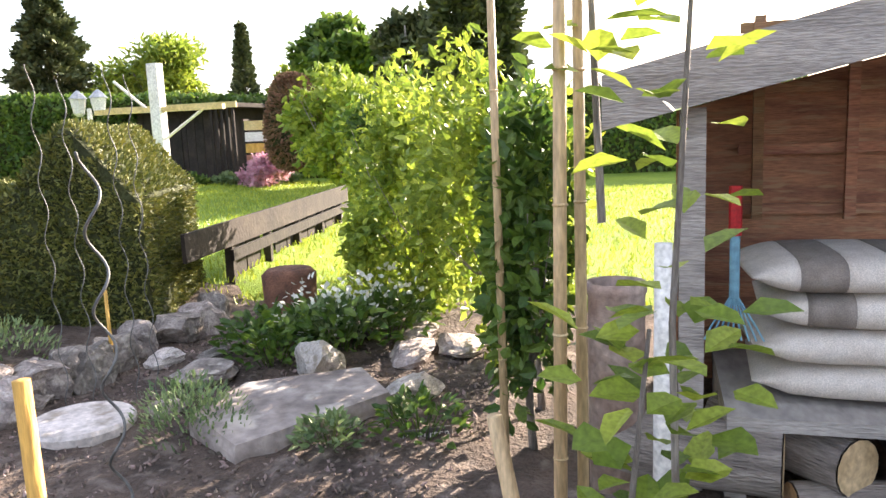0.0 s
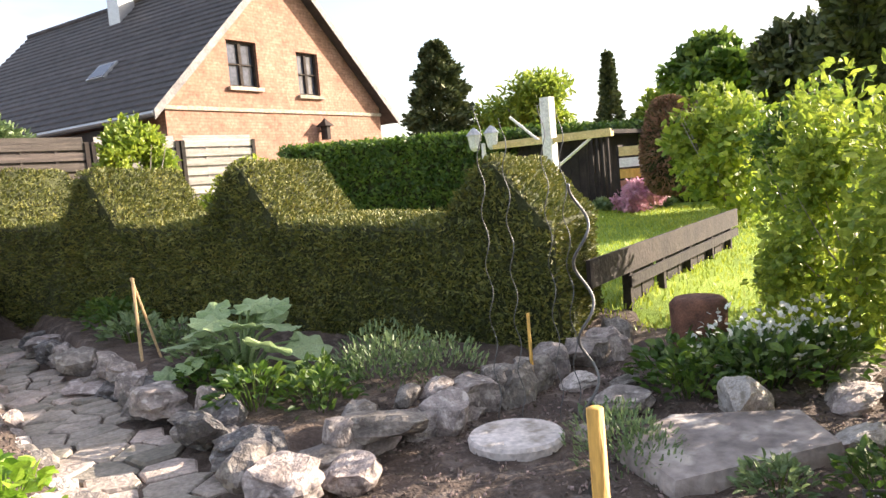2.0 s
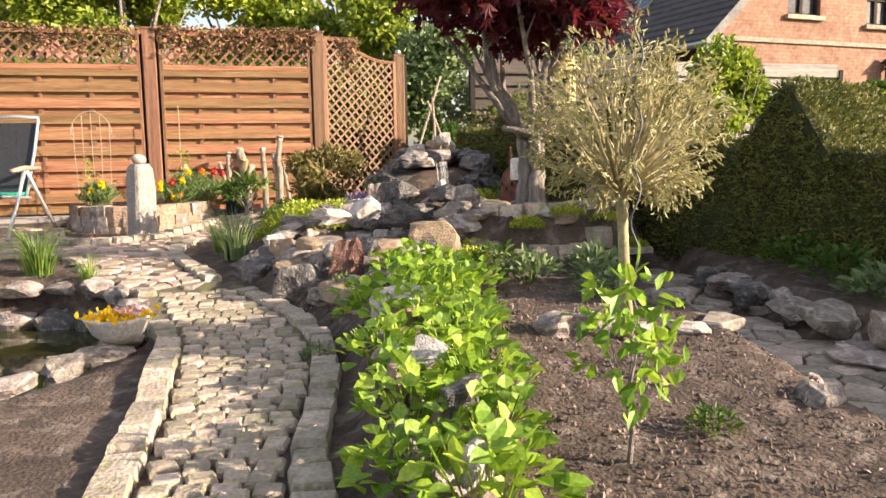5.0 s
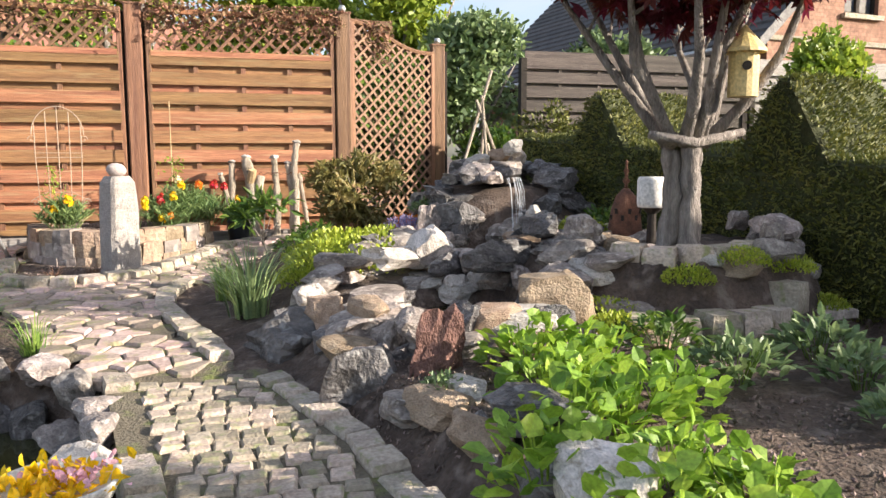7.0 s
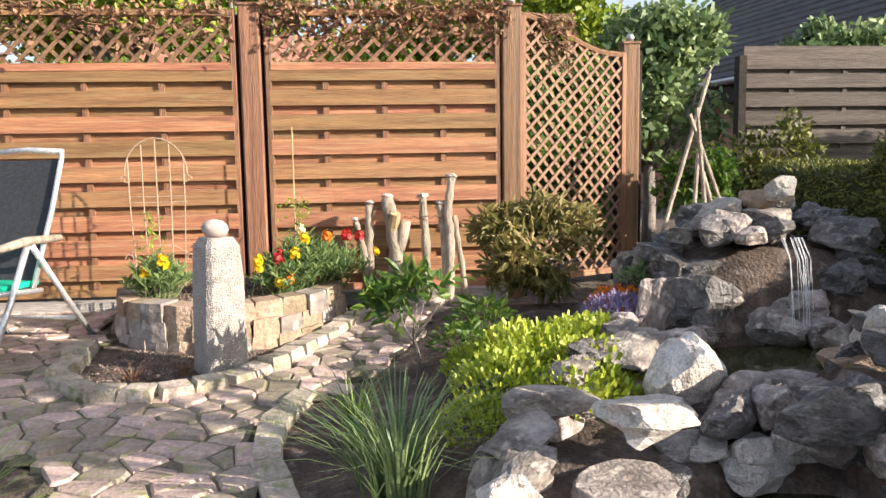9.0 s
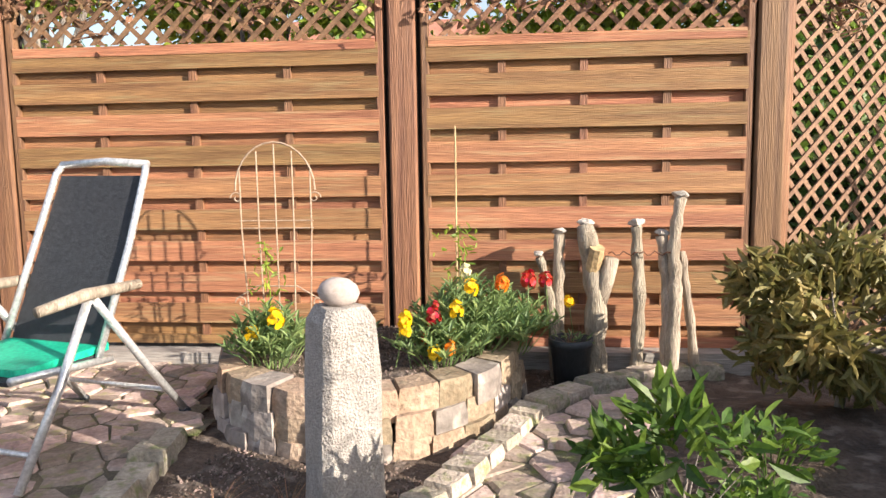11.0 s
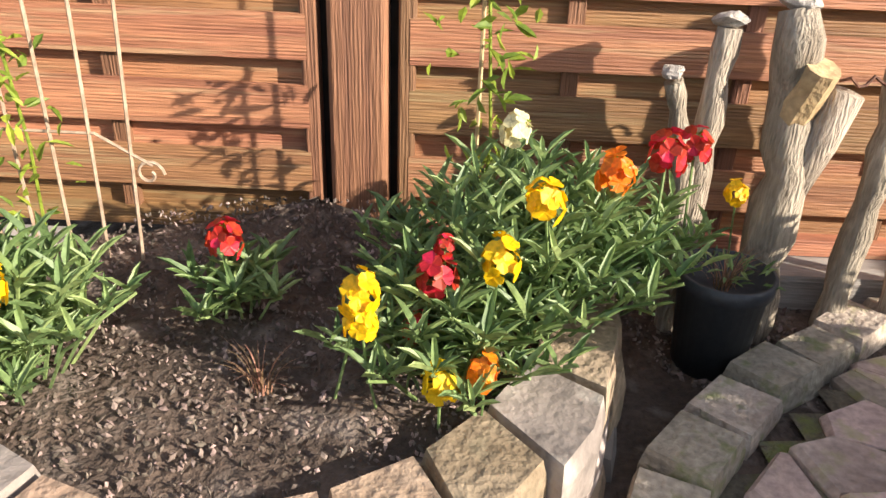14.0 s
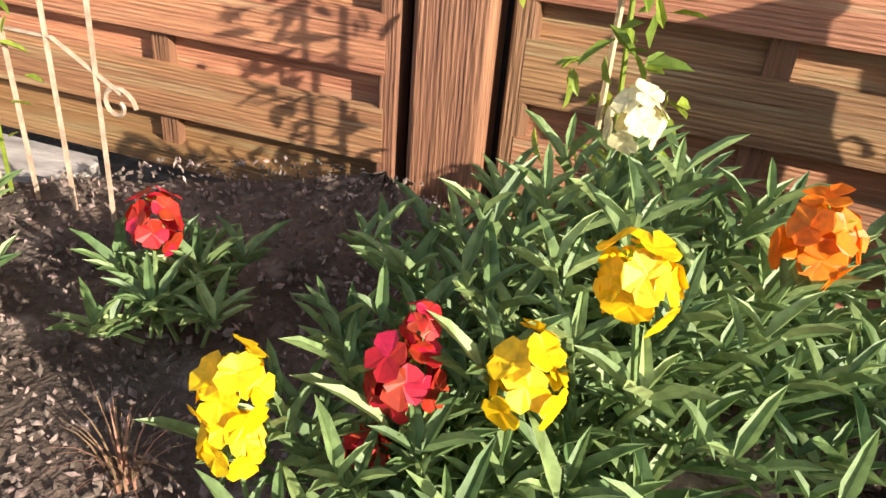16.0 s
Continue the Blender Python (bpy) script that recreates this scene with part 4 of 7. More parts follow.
def box_hedge(x0, y0, x1, y1, wid, top, n, label, mat_=L_MID, leaf=0.10):
    """Straight clipped hedge from one point to another."""
    d = Vector((x1 - x0, y1 - y0, 0))
    ln = d.length
    e = thing("hedge", pose(x0, y0, 0, 0, 0, math.degrees(math.atan2(d.y, d.x))), label, "hedge")
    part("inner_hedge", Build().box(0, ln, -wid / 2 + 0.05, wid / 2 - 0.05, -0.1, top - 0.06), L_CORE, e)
    s, f = RNG.uniform(0, ln, n), RNG.uniform(0, 1, n)
    face = RNG.uniform(0, 1, n) < 0.25
    P = np.where(face[:, None], np.stack([s, RNG.uniform(-wid / 2, wid / 2, n), np.full(n, top)], 1), np.stack([s, np.where(RNG.uniform(0, 1, n) < 0.75, -wid / 2, wid / 2), f * top], 1))
    P = P + rnd_dirs(n) * 0.06
    out = np.where(face[:, None], np.array([[0, 0, 1.0]]), np.stack([np.zeros(n), np.sign(P[:, 1]), np.full(n, 0.3)], 1))
    part("leaves", leaf_mesh("leaves", P, unit(out * 0.5 + rnd_dirs(n)), out + rnd_dirs(n) * 0.6, RNG.uniform(0.7, 1.3, n) * leaf, RNG.uniform(0.4, 0.7, n) * leaf, mat_, QUAD, QUAD_F), None, e)


box_hedge(10.2, 14.2, 15.2, 9.5, 0.9, 2.05, 16000, "glossy green cherry laurel hedge bounding the lawn")
box_hedge(14.8, 9.8, 17.5, 5.0, 1.0, 2.0, 9000, "dark clipped hedge behind the shed")
box_hedge(-7.5, 14.2, 1.6, 14.6, 0.8, 2.25, 14000, "leafy green hedge just behind the wooden screen")
box_hedge(17.5, 5.0, 19, -3, 1.0, 1.9, 7000, "green boundary hedge beyond the lawn", L_MID, 0.12)

# lawn with turf blades
lawn = Build()
gx, gy = np.linspace(4.2, 40, 60), np.linspace(-20, 12.6, 60)
lawn.v = [(x, y, Z(x, y) + 0.03 if x > 4.3 else -0.2) for y in gy.tolist() for x in gx.tolist()]
lawn.f = [(j * 60 + i, j * 60 + i + 1, (j + 1) * 60 + i + 1, (j + 1) * 60 + i) for j in range(59) for i in range(59)]
ob = tagged(part("lawn", lawn, M_LAWN, smooth=True), "bright sunlit short mown lawn", "lawn", kind="structure")
n = 30000
P = np.stack([RNG.uniform(4.4, 14, n), RNG.uniform(-0.5, 9, n), np.zeros(n)], 1)
P[:, 2] = height(P[:, 0], P[:, 1]) + 0.025
tagged(part("grass", leaf_mesh("grass", P, unit(np.array([[0, 0, 1.0]]) + rnd_dirs(n) * 0.5), rnd_dirs(n), RNG.uniform(0.03, 0.06, n), 0.012, L_YELLOWG, QUAD, QUAD_F), None), "short bright green grass blades of the lawn", "grass", kind="stuff")


def dark_shed():
    e = thing("garden_shed", pose(13.6, 8.2, 0, 0, 0, 0), "low dark wooden shed with pale roof edge", "shed")
    b = Build()
    for i in range(20):
        part("wall_board", Build().box(0, 0.05, i * 0.2, i * 0.2 + 0.19, 0, 1.75), M_DARKWOOD, e)
    part("end_wall", Build().box(0.05, 2.4, 0, 0.05, 0, 1.75), M_DARKWOOD, e)
    part("end_wall", Build().box(0.05, 2.4, 3.95, 4.0, 0, 1.75), M_DARKWOOD, e)
    part("roof", Build().box(-0.35, 2.6, -0.4, 4.3, 1.75, 1.83), M_DARKWOOD, e)
    part("roof_edge", Build().box(-0.40, -0.352, -0.4, 4.3, 1.74, 1.85), M_BIRD, e, "pale yellow roof edge board")
    part("door", Build().box(-0.03, -0.003, 1.1, 1.95, 0.02, 1.6, cut=0.005), M_DARKWOOD, e)
    for i in range(5):
        part("slat", Build().box(-0.33, -0.29, -0.3 + i * 0.12, -0.25 + i * 0.12, 0, 1.75), M_DARKWOOD, e)


dark_shed()
hv = thing("flower_shelf", pose(13.1, 7.3, 0, 0, 0, 10), "small shelf with coloured boxes beside the shed", "shelf")
for i, m_ in enumerate((M_BIRD, M_REDROOF, M_YELLOWPOLE, M_WHITE, M_BIRD)):
    part("box", Build().box(-0.15, 0.15, -0.22, 0.22, 0.45 + i * 0.21, 0.62 + i * 0.21, cut=0.01), m_, hv)
part("stand", Build().box(-0.15, 0.15, -0.26, -0.225, 0, 1.5).box(-0.15, 0.15, 0.225, 0.26, 0, 1.5).box(-0.15, 0.15, -0.225, 0.225, 0.40, 0.445), M_DARKWOOD, hv)
tree("shrub", 12.6, 6.9, 0.2, 0.03, 0.5, (0.5, 0.7, 0.35), 2500, 0.08, F_PINK, "pink flowering low azalea at the lawn edge", "shrub", z=0)
for i in range(7):
    tree("border_plant", 11.6 + i * 0.35, 9.8 - i * 0.45, 0.1, 0.02, 0.28, (0.3, 0.3, 0.24), 500, 0.09, (L_SAGE, L_MID)[i % 2], "low green border plant along the lawn", "plant", z=0)

wp = thing("washing_line_post", pose(6.8, 4.9, 0), "white painted washing line post with cross arm", "post")
part("post", Build().box(-0.06, 0.06, -0.06, 0.06, 0, 1.9, cut=0.01), M_WHITE, wp)
part("cross_arm", Build().box(-0.03, 0.03, -0.75, 0.75, 1.42, 1.47), M_BIRD, wp)
part("brace", Build().tube([(0.0, -0.06, 1.15), (0.0, -0.5, 1.42)], 0.015, 6).tube([(0, 0.06, 1.4), (0, 0.5, 1.75)], 0.015, 6), M_WHITE, wp)
lp = thing("garden_lamp", pose(8.6, 7.25, 0), "white garden lamp with two lantern heads", "lamp")
part("pole", Build().tube([(0, 0, 0), (0, 0, 1.6)], [0.05, 0.03], 8), M_WHITE, lp)
for s in (-0.16, 0.16):
    hd = part("lantern", Build().lathe([(0.03, 1.5), (0.07, 1.54), (0.10, 1.72), (0.10, 1.73)], 8, pose(0, s, 0)), M_WHITE, lp)
    part("lantern_cap", Build().lathe([(0.12, 1.73), (0.06, 1.80), (0.01, 1.84)], 8, pose(0, s, 0)), M_GALV, hd)

# low dark board fence between bed and lawn
lf = thing("low_fence", pose(4.25, 2.86, 0, 0, 0, 9.4), "low dark board fence between herb bed and lawn", "fence")
for i in range(5):
    part("post", Build().box(0.55 + i * 0.8, 0.61 + i * 0.8, 0, 0.06, -0.3, 0.50), M_DARKWOOD, lf)
part("rail", Build().box(-0.25, 4.0, -0.03, -0.004, 0.37, 0.55), M_DARKWOOD, lf)
part("rail", Build().box(0.5, 4.0, -0.03, -0.004, 0.26, 0.34), M_DARKWOOD, lf)
for i in range(12):
    if i not in (0, 1, 4):
        part("board", Build().box(i * 0.33, i * 0.33 + 0.30, 0.062, 0.08, -0.2, 0.36), M_DARKWOOD, lf)

# ---- paths ----
pave = tagged(new("pavement"), "curved cobbled garden path of small granite setts", "path", kind="structure")
bed = Build()
ys = np.arange(0.5, 7.86, 0.1)
for y in ys:
    for s in (0, 1):
        x = float(along(PATH_L, y) if s == 0 else along(PATH_R, y))
        bed.v.append((x, y, float(path_z(y)) + 0.022))
bed.f = [(2 * i, 2 * i + 1, 2 * i + 3, 2 * i + 2) for i in range(len(ys) - 1)]
part("joint_sand", bed, M_JOINT, pave)
SETTS = []
for k in range(8):
    w, d = random.uniform(0.046, 0.050), random.uniform(0.044, 0.049)
    poly = [(-w + random.uniform(-.006, .006), -d + random.uniform(-.006, .006)), (w + random.uniform(-.006, .006), -d + random.uniform(-.006, .006)),
            (w + random.uniform(-.006, .006), d + random.uniform(-.006, .006)), (-w + random.uniform(-.006, .006), d + random.uniform(-.006, .006))]
    SETTS.append(slab_mesh("sett", poly, 0.004, 0.028, M_SETT)[0])
rest = Build()
y, r, made = 7.74, 0, 0
while y > 0.7:
    x0, x1 = float(along(PATH_L, y)) + 0.13, float(along(PATH_R, y)) - 0.10
    nn = max(1, round((x1 - x0) / 0.096))
    for i in range(nn):
        u = (i + 0.5 + 0.25 * (r % 2)) / nn
        if u > 1:
            continue
        x = x0 + (x1 - x0) * u
        yy = y - 0.07 * math.sin(u * math.pi) + random.uniform(-0.008, 0.008)
        m = pose(x, yy, Z(x, yy) + random.uniform(0.004, 0.014), random.uniform(-4, 4), random.uniform(-4, 4), random.uniform(-8, 8) + 18 * (0.5 - u))
        me = SETTS[(i * 5 + r * 3) % 8]
        if made < 300:
            ob = new("sett", me)
            ob.parent = pave
            ob.matrix_basis = m
            made += 1
        else:
            rest.add([m @ v.co for v in me.vertices], [tuple(f.vertices) for f in me.polygons])
    y -= 0.094
    r += 1
M_SETT2 = mat("sett_stone_far", (0.29, 0.235, 0.18), (0.49, 0.41, 0.325), 9, 0.8, 0.5, 70, c3=(0.30, 0.30, 0.16), vary=0.33, island=True)
tagged(part("setts", rest, M_SETT2, pave), "more small granite setts", kind="stuff")


def kerb(line, w=0.13, length=0.17, top=0.05, parent=None, m_=None, name="kerb_stone"):
    """Kerb blocks along a line."""
    pts = [Vector((*p, 0)) for p in line]
    for a, b in zip(pts, pts[1:]):
        d = b - a
        n = max(1, round(d.length / length))
        for i in range(n):
            c = a.lerp(b, (i + 0.5) / n)
            ln = d.length / n / 2 - 0.006
            hw = w / 2 * random.uniform(0.88, 1.1)
            j = lambda: random.uniform(-0.008, 0.008)
            poly = [(-ln + j(), -hw + j()), (ln + j(), -hw + j()), (ln + j(), hw + j()), (-ln + j(), hw + j())]
            me, _, _ = slab_mesh(name, poly, 0.002, top + random.uniform(-0.012, 0.012), m_ or M_KERB)
            ob = new(name, me)
            ob.parent = parent
            ob.matrix_basis = pose(c.x, c.y, Z(c.x, c.y), random.uniform(-3, 3), random.uniform(-3, 3), math.degrees(math.atan2(d.y, d.x)))


kerb([(p[0] + 0.05, p[1]) for p in PATH_L[1:]], parent=pave, length=0.2)
kerb(PATH_R[1:], parent=pave)
KERB2 = [(-1.15, 7.95), (-1.32, 8.5), (-1.50, 9.1), (-1.52, 9.5), (-1.40, 9.9)]
kerb(KERB2, parent=pave, length=0.2)

patio = tagged(new("patio"), "terrace of irregular reddish-grey flagstones with mossy joints", "patio", kind="structure")
under = Build()
gx, gy = np.linspace(-5.8, 0.6, 65), np.linspace(7.7, 12.15, 46)


def on_patio(x, y):
    if not (7.82 < y < 12.1 and -5.6 < x < 0.5):
        return False
    edge = np.interp(y, [7.8, 8.5, 9.1, 9.6, 10.2, 10.8, 11.6, 12.1], [-1.12, -1.40, -1.58, -1.55, -1.0, -0.75, -0.6, -0.5])
    leftb = np.interp(y, [7.8, 8.4, 9.2, 10], [-1.62, -2.05, -2.35, -5.6])
    if x > edge or x < leftb:
        return False
    if (x + 2.15) ** 2 / 0.66 ** 2 + (y - 10.62) ** 2 / 0.72 ** 2 < 1 or ((x + 2.05) / 0.88) ** 2 + ((y - 11.75) / 1.02) ** 2 < 1:
        return False
    if x > -1.5 and y > 11.05 + (x + 1.5) * 0.75:
        return False
    return True


paving(patio, -4.6, -0.4, 7.85, 12.1, 0.135, on_patio, M_FLAG, "flagstone", 0.005, 0.03, 300, 1.2, M_FLAG2)
base = Build()
for j in range(45):
    for i in range(64):
        cx_, cy_ = (gx[i] + gx[i + 1]) / 2, (gy[j] + gy[j + 1]) / 2
        if on_patio(cx_, cy_):
            base.add([(gx[i], gy[j], Z(gx[i], gy[j]) + 0.020), (gx[i + 1], gy[j], Z(gx[i + 1], gy[j]) + 0.020), (gx[i + 1], gy[j + 1], Z(gx[i + 1], gy[j + 1]) + 0.020), (gx[i], gy[j + 1], Z(gx[i], gy[j + 1]) + 0.020)], [(0, 1, 2, 3)])
part("joint_sand", base, M_JOINT, patio)
lane = tagged(new("pavement"), "narrow lane of flat grey flagstones between beds", "path", kind="structure")


def on_lane(x, y):
    c, w = lane_b(y)
    return abs(x - c) < w - 0.03


paving(lane, 0.3, 2.6, 1.6, 7.4, 0.17, on_lane, mat("lane_flagstone", (0.27, 0.23, 0.19), (0.47, 0.40, 0.34), 6, 0.75, 0.5, 50, c3=(0.2, 0.18, 0.14), vary=0.35), "flagstone", 0.010, 0.022, 300, 1.3)

# kerb ring of the little bed round the granite pillar
RING = [(-2.80, 10.95), (-2.72, 10.25), (-2.45, 9.95), (-2.12, 9.90), (-1.82, 10.06), (-1.58, 10.42), (-1.40, 10.85), (-1.22, 11.30), (-0.98, 11.60), (-0.55, 11.95), (-0.2, 12.0)]
ringbed = tagged(new("kerb"), "ring of rough kerb stones round a gravel bed", "kerb", kind="structure")
kerb(RING, 0.14, 0.17, 0.08, ringbed)

# ---- half-round raised flower bed ----
wall_bed = thing("flower_bed_wall", pose(0, 0, 0), "half-round dry wall of tan sandstone blocks holding soil", "garden wall")
BED_C, BED_RX, BED_RY = (-2.05, 11.75), 0.80, 1.0
for c in range(3):
    zc = 0.16 + c * 0.105
    n = 15 - c
    for i in range(n):
        a0, a1 = math.pi * (1 + (i + 0.45 * (c % 2)) / n), math.pi * (1 + min(n, i + 0.99 + 0.45 * (c % 2)) / n)
        inner, outer = 0.76, 1.0 - 0.02 * c + random.uniform(-0.02, 0.015)
        if c == 2:
            inner = 0.76
        poly = []
        for a, rr in ((a0, outer), ((a0 + a1) / 2, outer + 0.012), (a1, outer), (a1, inner), (a0, inner)):
            poly.append((BED_C[0] + math.cos(a) * BED_RX * rr + random.uniform(-.008, .008), BED_C[1] + math.sin(a) * BED_RY * rr + random.uniform(-.008, .008)))
        me, cx, cy = slab_mesh("stone_block", poly, 0.001, 0.106, M_TAN if random.random() < 0.7 else M_STONE)
        ob = new("stone_block", me)
        ob.parent = wall_bed
        ob.location = (cx, cy, zc + random.uniform(-0.006, 0.006))
soil = Build()
rings = 14
for i in range(rings + 1):
    for k in range(33):
        a = math.pi * (1 + k / 32)
        q = i / rings * 0.86
        soil.v.append((BED_C[0] + math.cos(a) * BED_RX * q, BED_C[1] + math.sin(a) * BED_RY * q + 0.40 * (1 - q / 0.86), 0.44 + random.uniform(-0.012, 0.012)))
soil.f = [(i * 33 + k, (i + 1) * 33 + k, (i + 1) * 33 + k + 1, i * 33 + k + 1) for i in range(rings) for k in range(32)]
tagged(part("bed_soil", soil, M_SOIL, smooth=True), "dark crumbly soil filling the raised bed", "soil", kind="structure")


def debris(cx, cy, rx, ry, zf, n, m_, size, label):
    """Bark crumbs and grit lying on a bed."""
    b = Build()
    for _ in range(n):
        a, q = random.uniform(0, 6.283), math.sqrt(random.random())
        x, y = cx + math.cos(a) * rx * q, cy + math.sin(a) * ry * q
        s = size * random.uniform(0.4, 1.3)
        m = pose(x, y, zf(x, y) + s * 0.2, random.uniform(0, 360), random.uniform(0, 360), random.uniform(0, 360)) @ Matrix.Diagonal((s * random.uniform(0.7, 1.5), s * 0.8, s * 0.5, 1))
        b.add([m @ Vector(p) for p in ((1, 0, 0), (-1, 0.2, 0), (0, 0.9, 0.1), (0.1, -0.9, 0), (0, 0, 0.9), (0.1, 0, -0.8))], [(0, 2, 4), (2, 1, 4), (1, 3, 4), (3, 0, 4), (2, 0, 5), (1, 2, 5), (3, 1, 5), (0, 3, 5)])
    tagged(part("grit", b, m_), label, "grit", kind="stuff")


M_GRIT = mat("bark_and_grit", (0.08, 0.058, 0.048), (0.32, 0.25, 0.21), 8, 0.95, 0.2, 60, vary=0.5, island=True)
debris(-2.05, 11.55, 0.62, 0.60, lambda x, y: 0.445, 3500, M_GRIT, 0.007, "bark crumbs and pebbles on the raised bed")
debris(-2.15, 10.5, 0.5, 0.55, Z, 2500, M_GRIT, 0.009, "reddish gravel round the pillar")
debris(-0.85, 11.9, 0.35, 0.3, Z, 1500, M_GRIT, 0.009, "gravel under the driftwood posts")
debris(0.4, 5.0, 0.9, 1.9, Z, 5000, M_GRIT, 0.011, "stones and crumbs on the open bed")
debris(2.6, 1.8, 1.3, 1.2, Z, 4000, M_GRIT, 0.012, "stones and crumbs on the herb bed")
debris(-0.2, 7.0, 0.5, 0.6, Z, 1500, M_GRIT, 0.012, "gravel below the rockery")

# ---- granite pillar ----
def pillar():
    bm = bmesh.new()
    secs = [(-0.1, 0.124, 0.116), (0.1, 0.120, 0.112), (0.3, 0.114, 0.106), (0.5, 0.108, 0.102), (0.69, 0.100, 0.096), (0.74, 0.074, 0.074)]
    rings_ = []
    for z, hx, hy in secs:
        ring = []
        for k in range(24):
            a = 2 * math.pi * (k + 0.5) / 24
            c, s = math.cos(a), math.sin(a)
            f = 1 / (abs(c) ** 7 + abs(s) ** 7) ** (1 / 7)
            p = Vector((c * f * hx, s * f * hy, z))
            p += Vector((c, s, 0)) * noise.fractal(p * 9, 1.0, 2.0, 3) * 0.014
            ring.append(bm.verts.new(p))
        rings_.append(ring)
    for a, b in zip(rings_, rings_[1:]):
        for k in range(24):
            bm.faces.new((a[k], a[(k + 1) % 24], b[(k + 1) % 24], b[k]))
    bm.faces.new(rings_[-1])
    me = bpy.data.meshes.new("granite_pillar")
    bm.to_mesh(me)
    bm.free()
    me.materials.append(M_GRANITE)
    ob = new("granite_pillar", me)
    ob.matrix_world = pose(-1.91, 10.42, Z(-1.91, 10.42), 0, 0, 38)
    tagged(ob, "rough-hewn square granite pillar standing in gravel", "stone pillar")


M_GRANITE_TOP = mat("pink_pebble", (0.38, 0.31, 0.285), (0.50, 0.43, 0.40), 3, 0.8, 0.25, 50, c3=(0.36, 0.31, 0.27), vary=0)
pillar()
pb = Build().lathe([(0.001, -0.5), (0.26, -0.44), (0.43, -0.24), (0.5, 0.02), (0.42, 0.28), (0.24, 0.45), (0.001, 0.5)], 18)
pb.v = [tuple(Vector(v) * (1 + 0.05 * noise.noise(Vector(v) * 2.3))) for v in pb.v]
ob = part("pebble", pb, M_GRANITE_TOP, None, smooth=True)
ob.matrix_world = pose(-1.91, 10.42, Z(-1.91, 10.42) + 0.785, 4, 6, 20) @ Matrix.Diagonal((0.150, 0.125, 0.105, 1))
tagged(ob, "round pale pebble lying on the granite pillar", "stone")

# ---- driftwood posts with pebbles ----
def driftwood(x, y, pts, r, stone, label):
    e = thing("driftwood_post", pose(x, y, Z(x, y)), label, "wooden post", "driftwood posts")
    full = []
    for (a, b) in zip(pts, pts[1:]):
        a, b = Vector(a), Vector(b)
        for i in range(6):
            p = a.lerp(b, i / 6)
            full.append(p + Vector((noise.noise(p * 8), noise.noise(p * 8 + Vector((5, 5, 5))), 0)) * r * 0.5)
    full.append(Vector(pts[-1]))
    rad = [r * (1.15 - 0.3 * i / len(full)) * (1 + 0.16 * math.sin(i * 2.1 + x * 9)) for i in range(len(full))]
    part("stem", Build().tube(full, rad, 10), M_DRIFT, e, smooth=True)
    if stone:
        me = random.choice(R_PALE)
        ob = part("pebble", me, None, e, "white pebble cap")
        ob.matrix_basis = pose(pts[-1][0], pts[-1][1], pts[-1][2] + 0.02, 0, 0, random.uniform(0, 360)) @ Matrix.Diagonal((stone * 2.4, stone * 2.0, stone * 1.5, 1))
    return e


DL = "bleached gnarled driftwood post topped with a white pebble"
driftwood(-1.09, 11.93, [(0, 0, -0.05), (-0.03, 0, 0.45), (-0.09, 0, 0.66)], 0.025, 0.030, DL)
driftwood(-1.07, 11.95, [(0, 0, -0.05), (-0.01, 0, 0.45), (0.0, 0, 0.78)], 0.032, 0.042, DL)
dw = driftwood(-0.88, 11.93, [(0, 0, -0.05), (0.0, 0, 0.45), (-0.06, 0, 0.83)], 0.056, 0.050, "thick forked driftwood stump topped with a white pebble")
part("fork", Build().tube([(0.0, 0, 0.38), (0.05, -0.02, 0.54), (0.08, -0.03, 0.66)], [0.05, 0.045, 0.040], 9), M_DRIFT, dw, smooth=True)
part("cut_stub", Build().tube([(-0.02, 0, 0.58), (0.0, -0.06, 0.72)], [0.045, 0.040], 9), M_LOG, dw, "sawn pale stub")
driftwood(-0.66, 11.95, [(0, 0, -0.05), (0.01, 0, 0.45), (-0.01, 0, 0.82)], 0.034, 0.046, DL)
driftwood(-0.50, 11.95, [(0, 0, -0.05), (0.0, 0, 0.45), (-0.04, 0, 0.77)], 0.034, 0.042, DL)
driftwood(-0.48, 11.92, [(0, 0, -0.05), (0.01, 0, 0.50), (0.0, 0, 0.72), (0.03, 0, 0.97)], 0.034, 0.052, "tall crooked driftwood post topped with a white pebble")
driftwood(-0.34, 11.97, [(0, 0, -0.05), (-0.05, 0, 0.4), (-0.09, 0, 0.68)], 0.024, 0, "thin dark driftwood stick leaning at the screen")
for a_, b_ in ((-0.82, -0.66), (-0.66, -0.50)):
    wi = thing("wire_tie", pose(0, 0, 0), "rusty wire loop tied between driftwood posts", "wire", "wire ties")
    part("wire", Build().tube([(a_ + (b_ - a_) * q / 8, 11.91 - 0.012 * math.sin(q), 0.90 + 0.012 * math.sin(q * 1.9)) for q in range(9)], 0.004, 5), M_RUST, wi)
lw = thing("timber_edging", pose(-0.6, 12.1, 0), "old weathered timber edging under the screen", "timber")
part("beam", Build().box(-0.75, 0.6, -0.06, 0.06, 0.16, 0.33, cut=0.02), M_GREYWOOD, lw)
lw2 = thing("timber_edging", pose(-3.5, 12.1, 0), "old weathered timber edging under the screen", "timber")
part("beam", Build().box(-1.5, 0.72, -0.08, 0.06, 0.14, 0.31, cut=0.02), M_GREYWOOD, lw2)

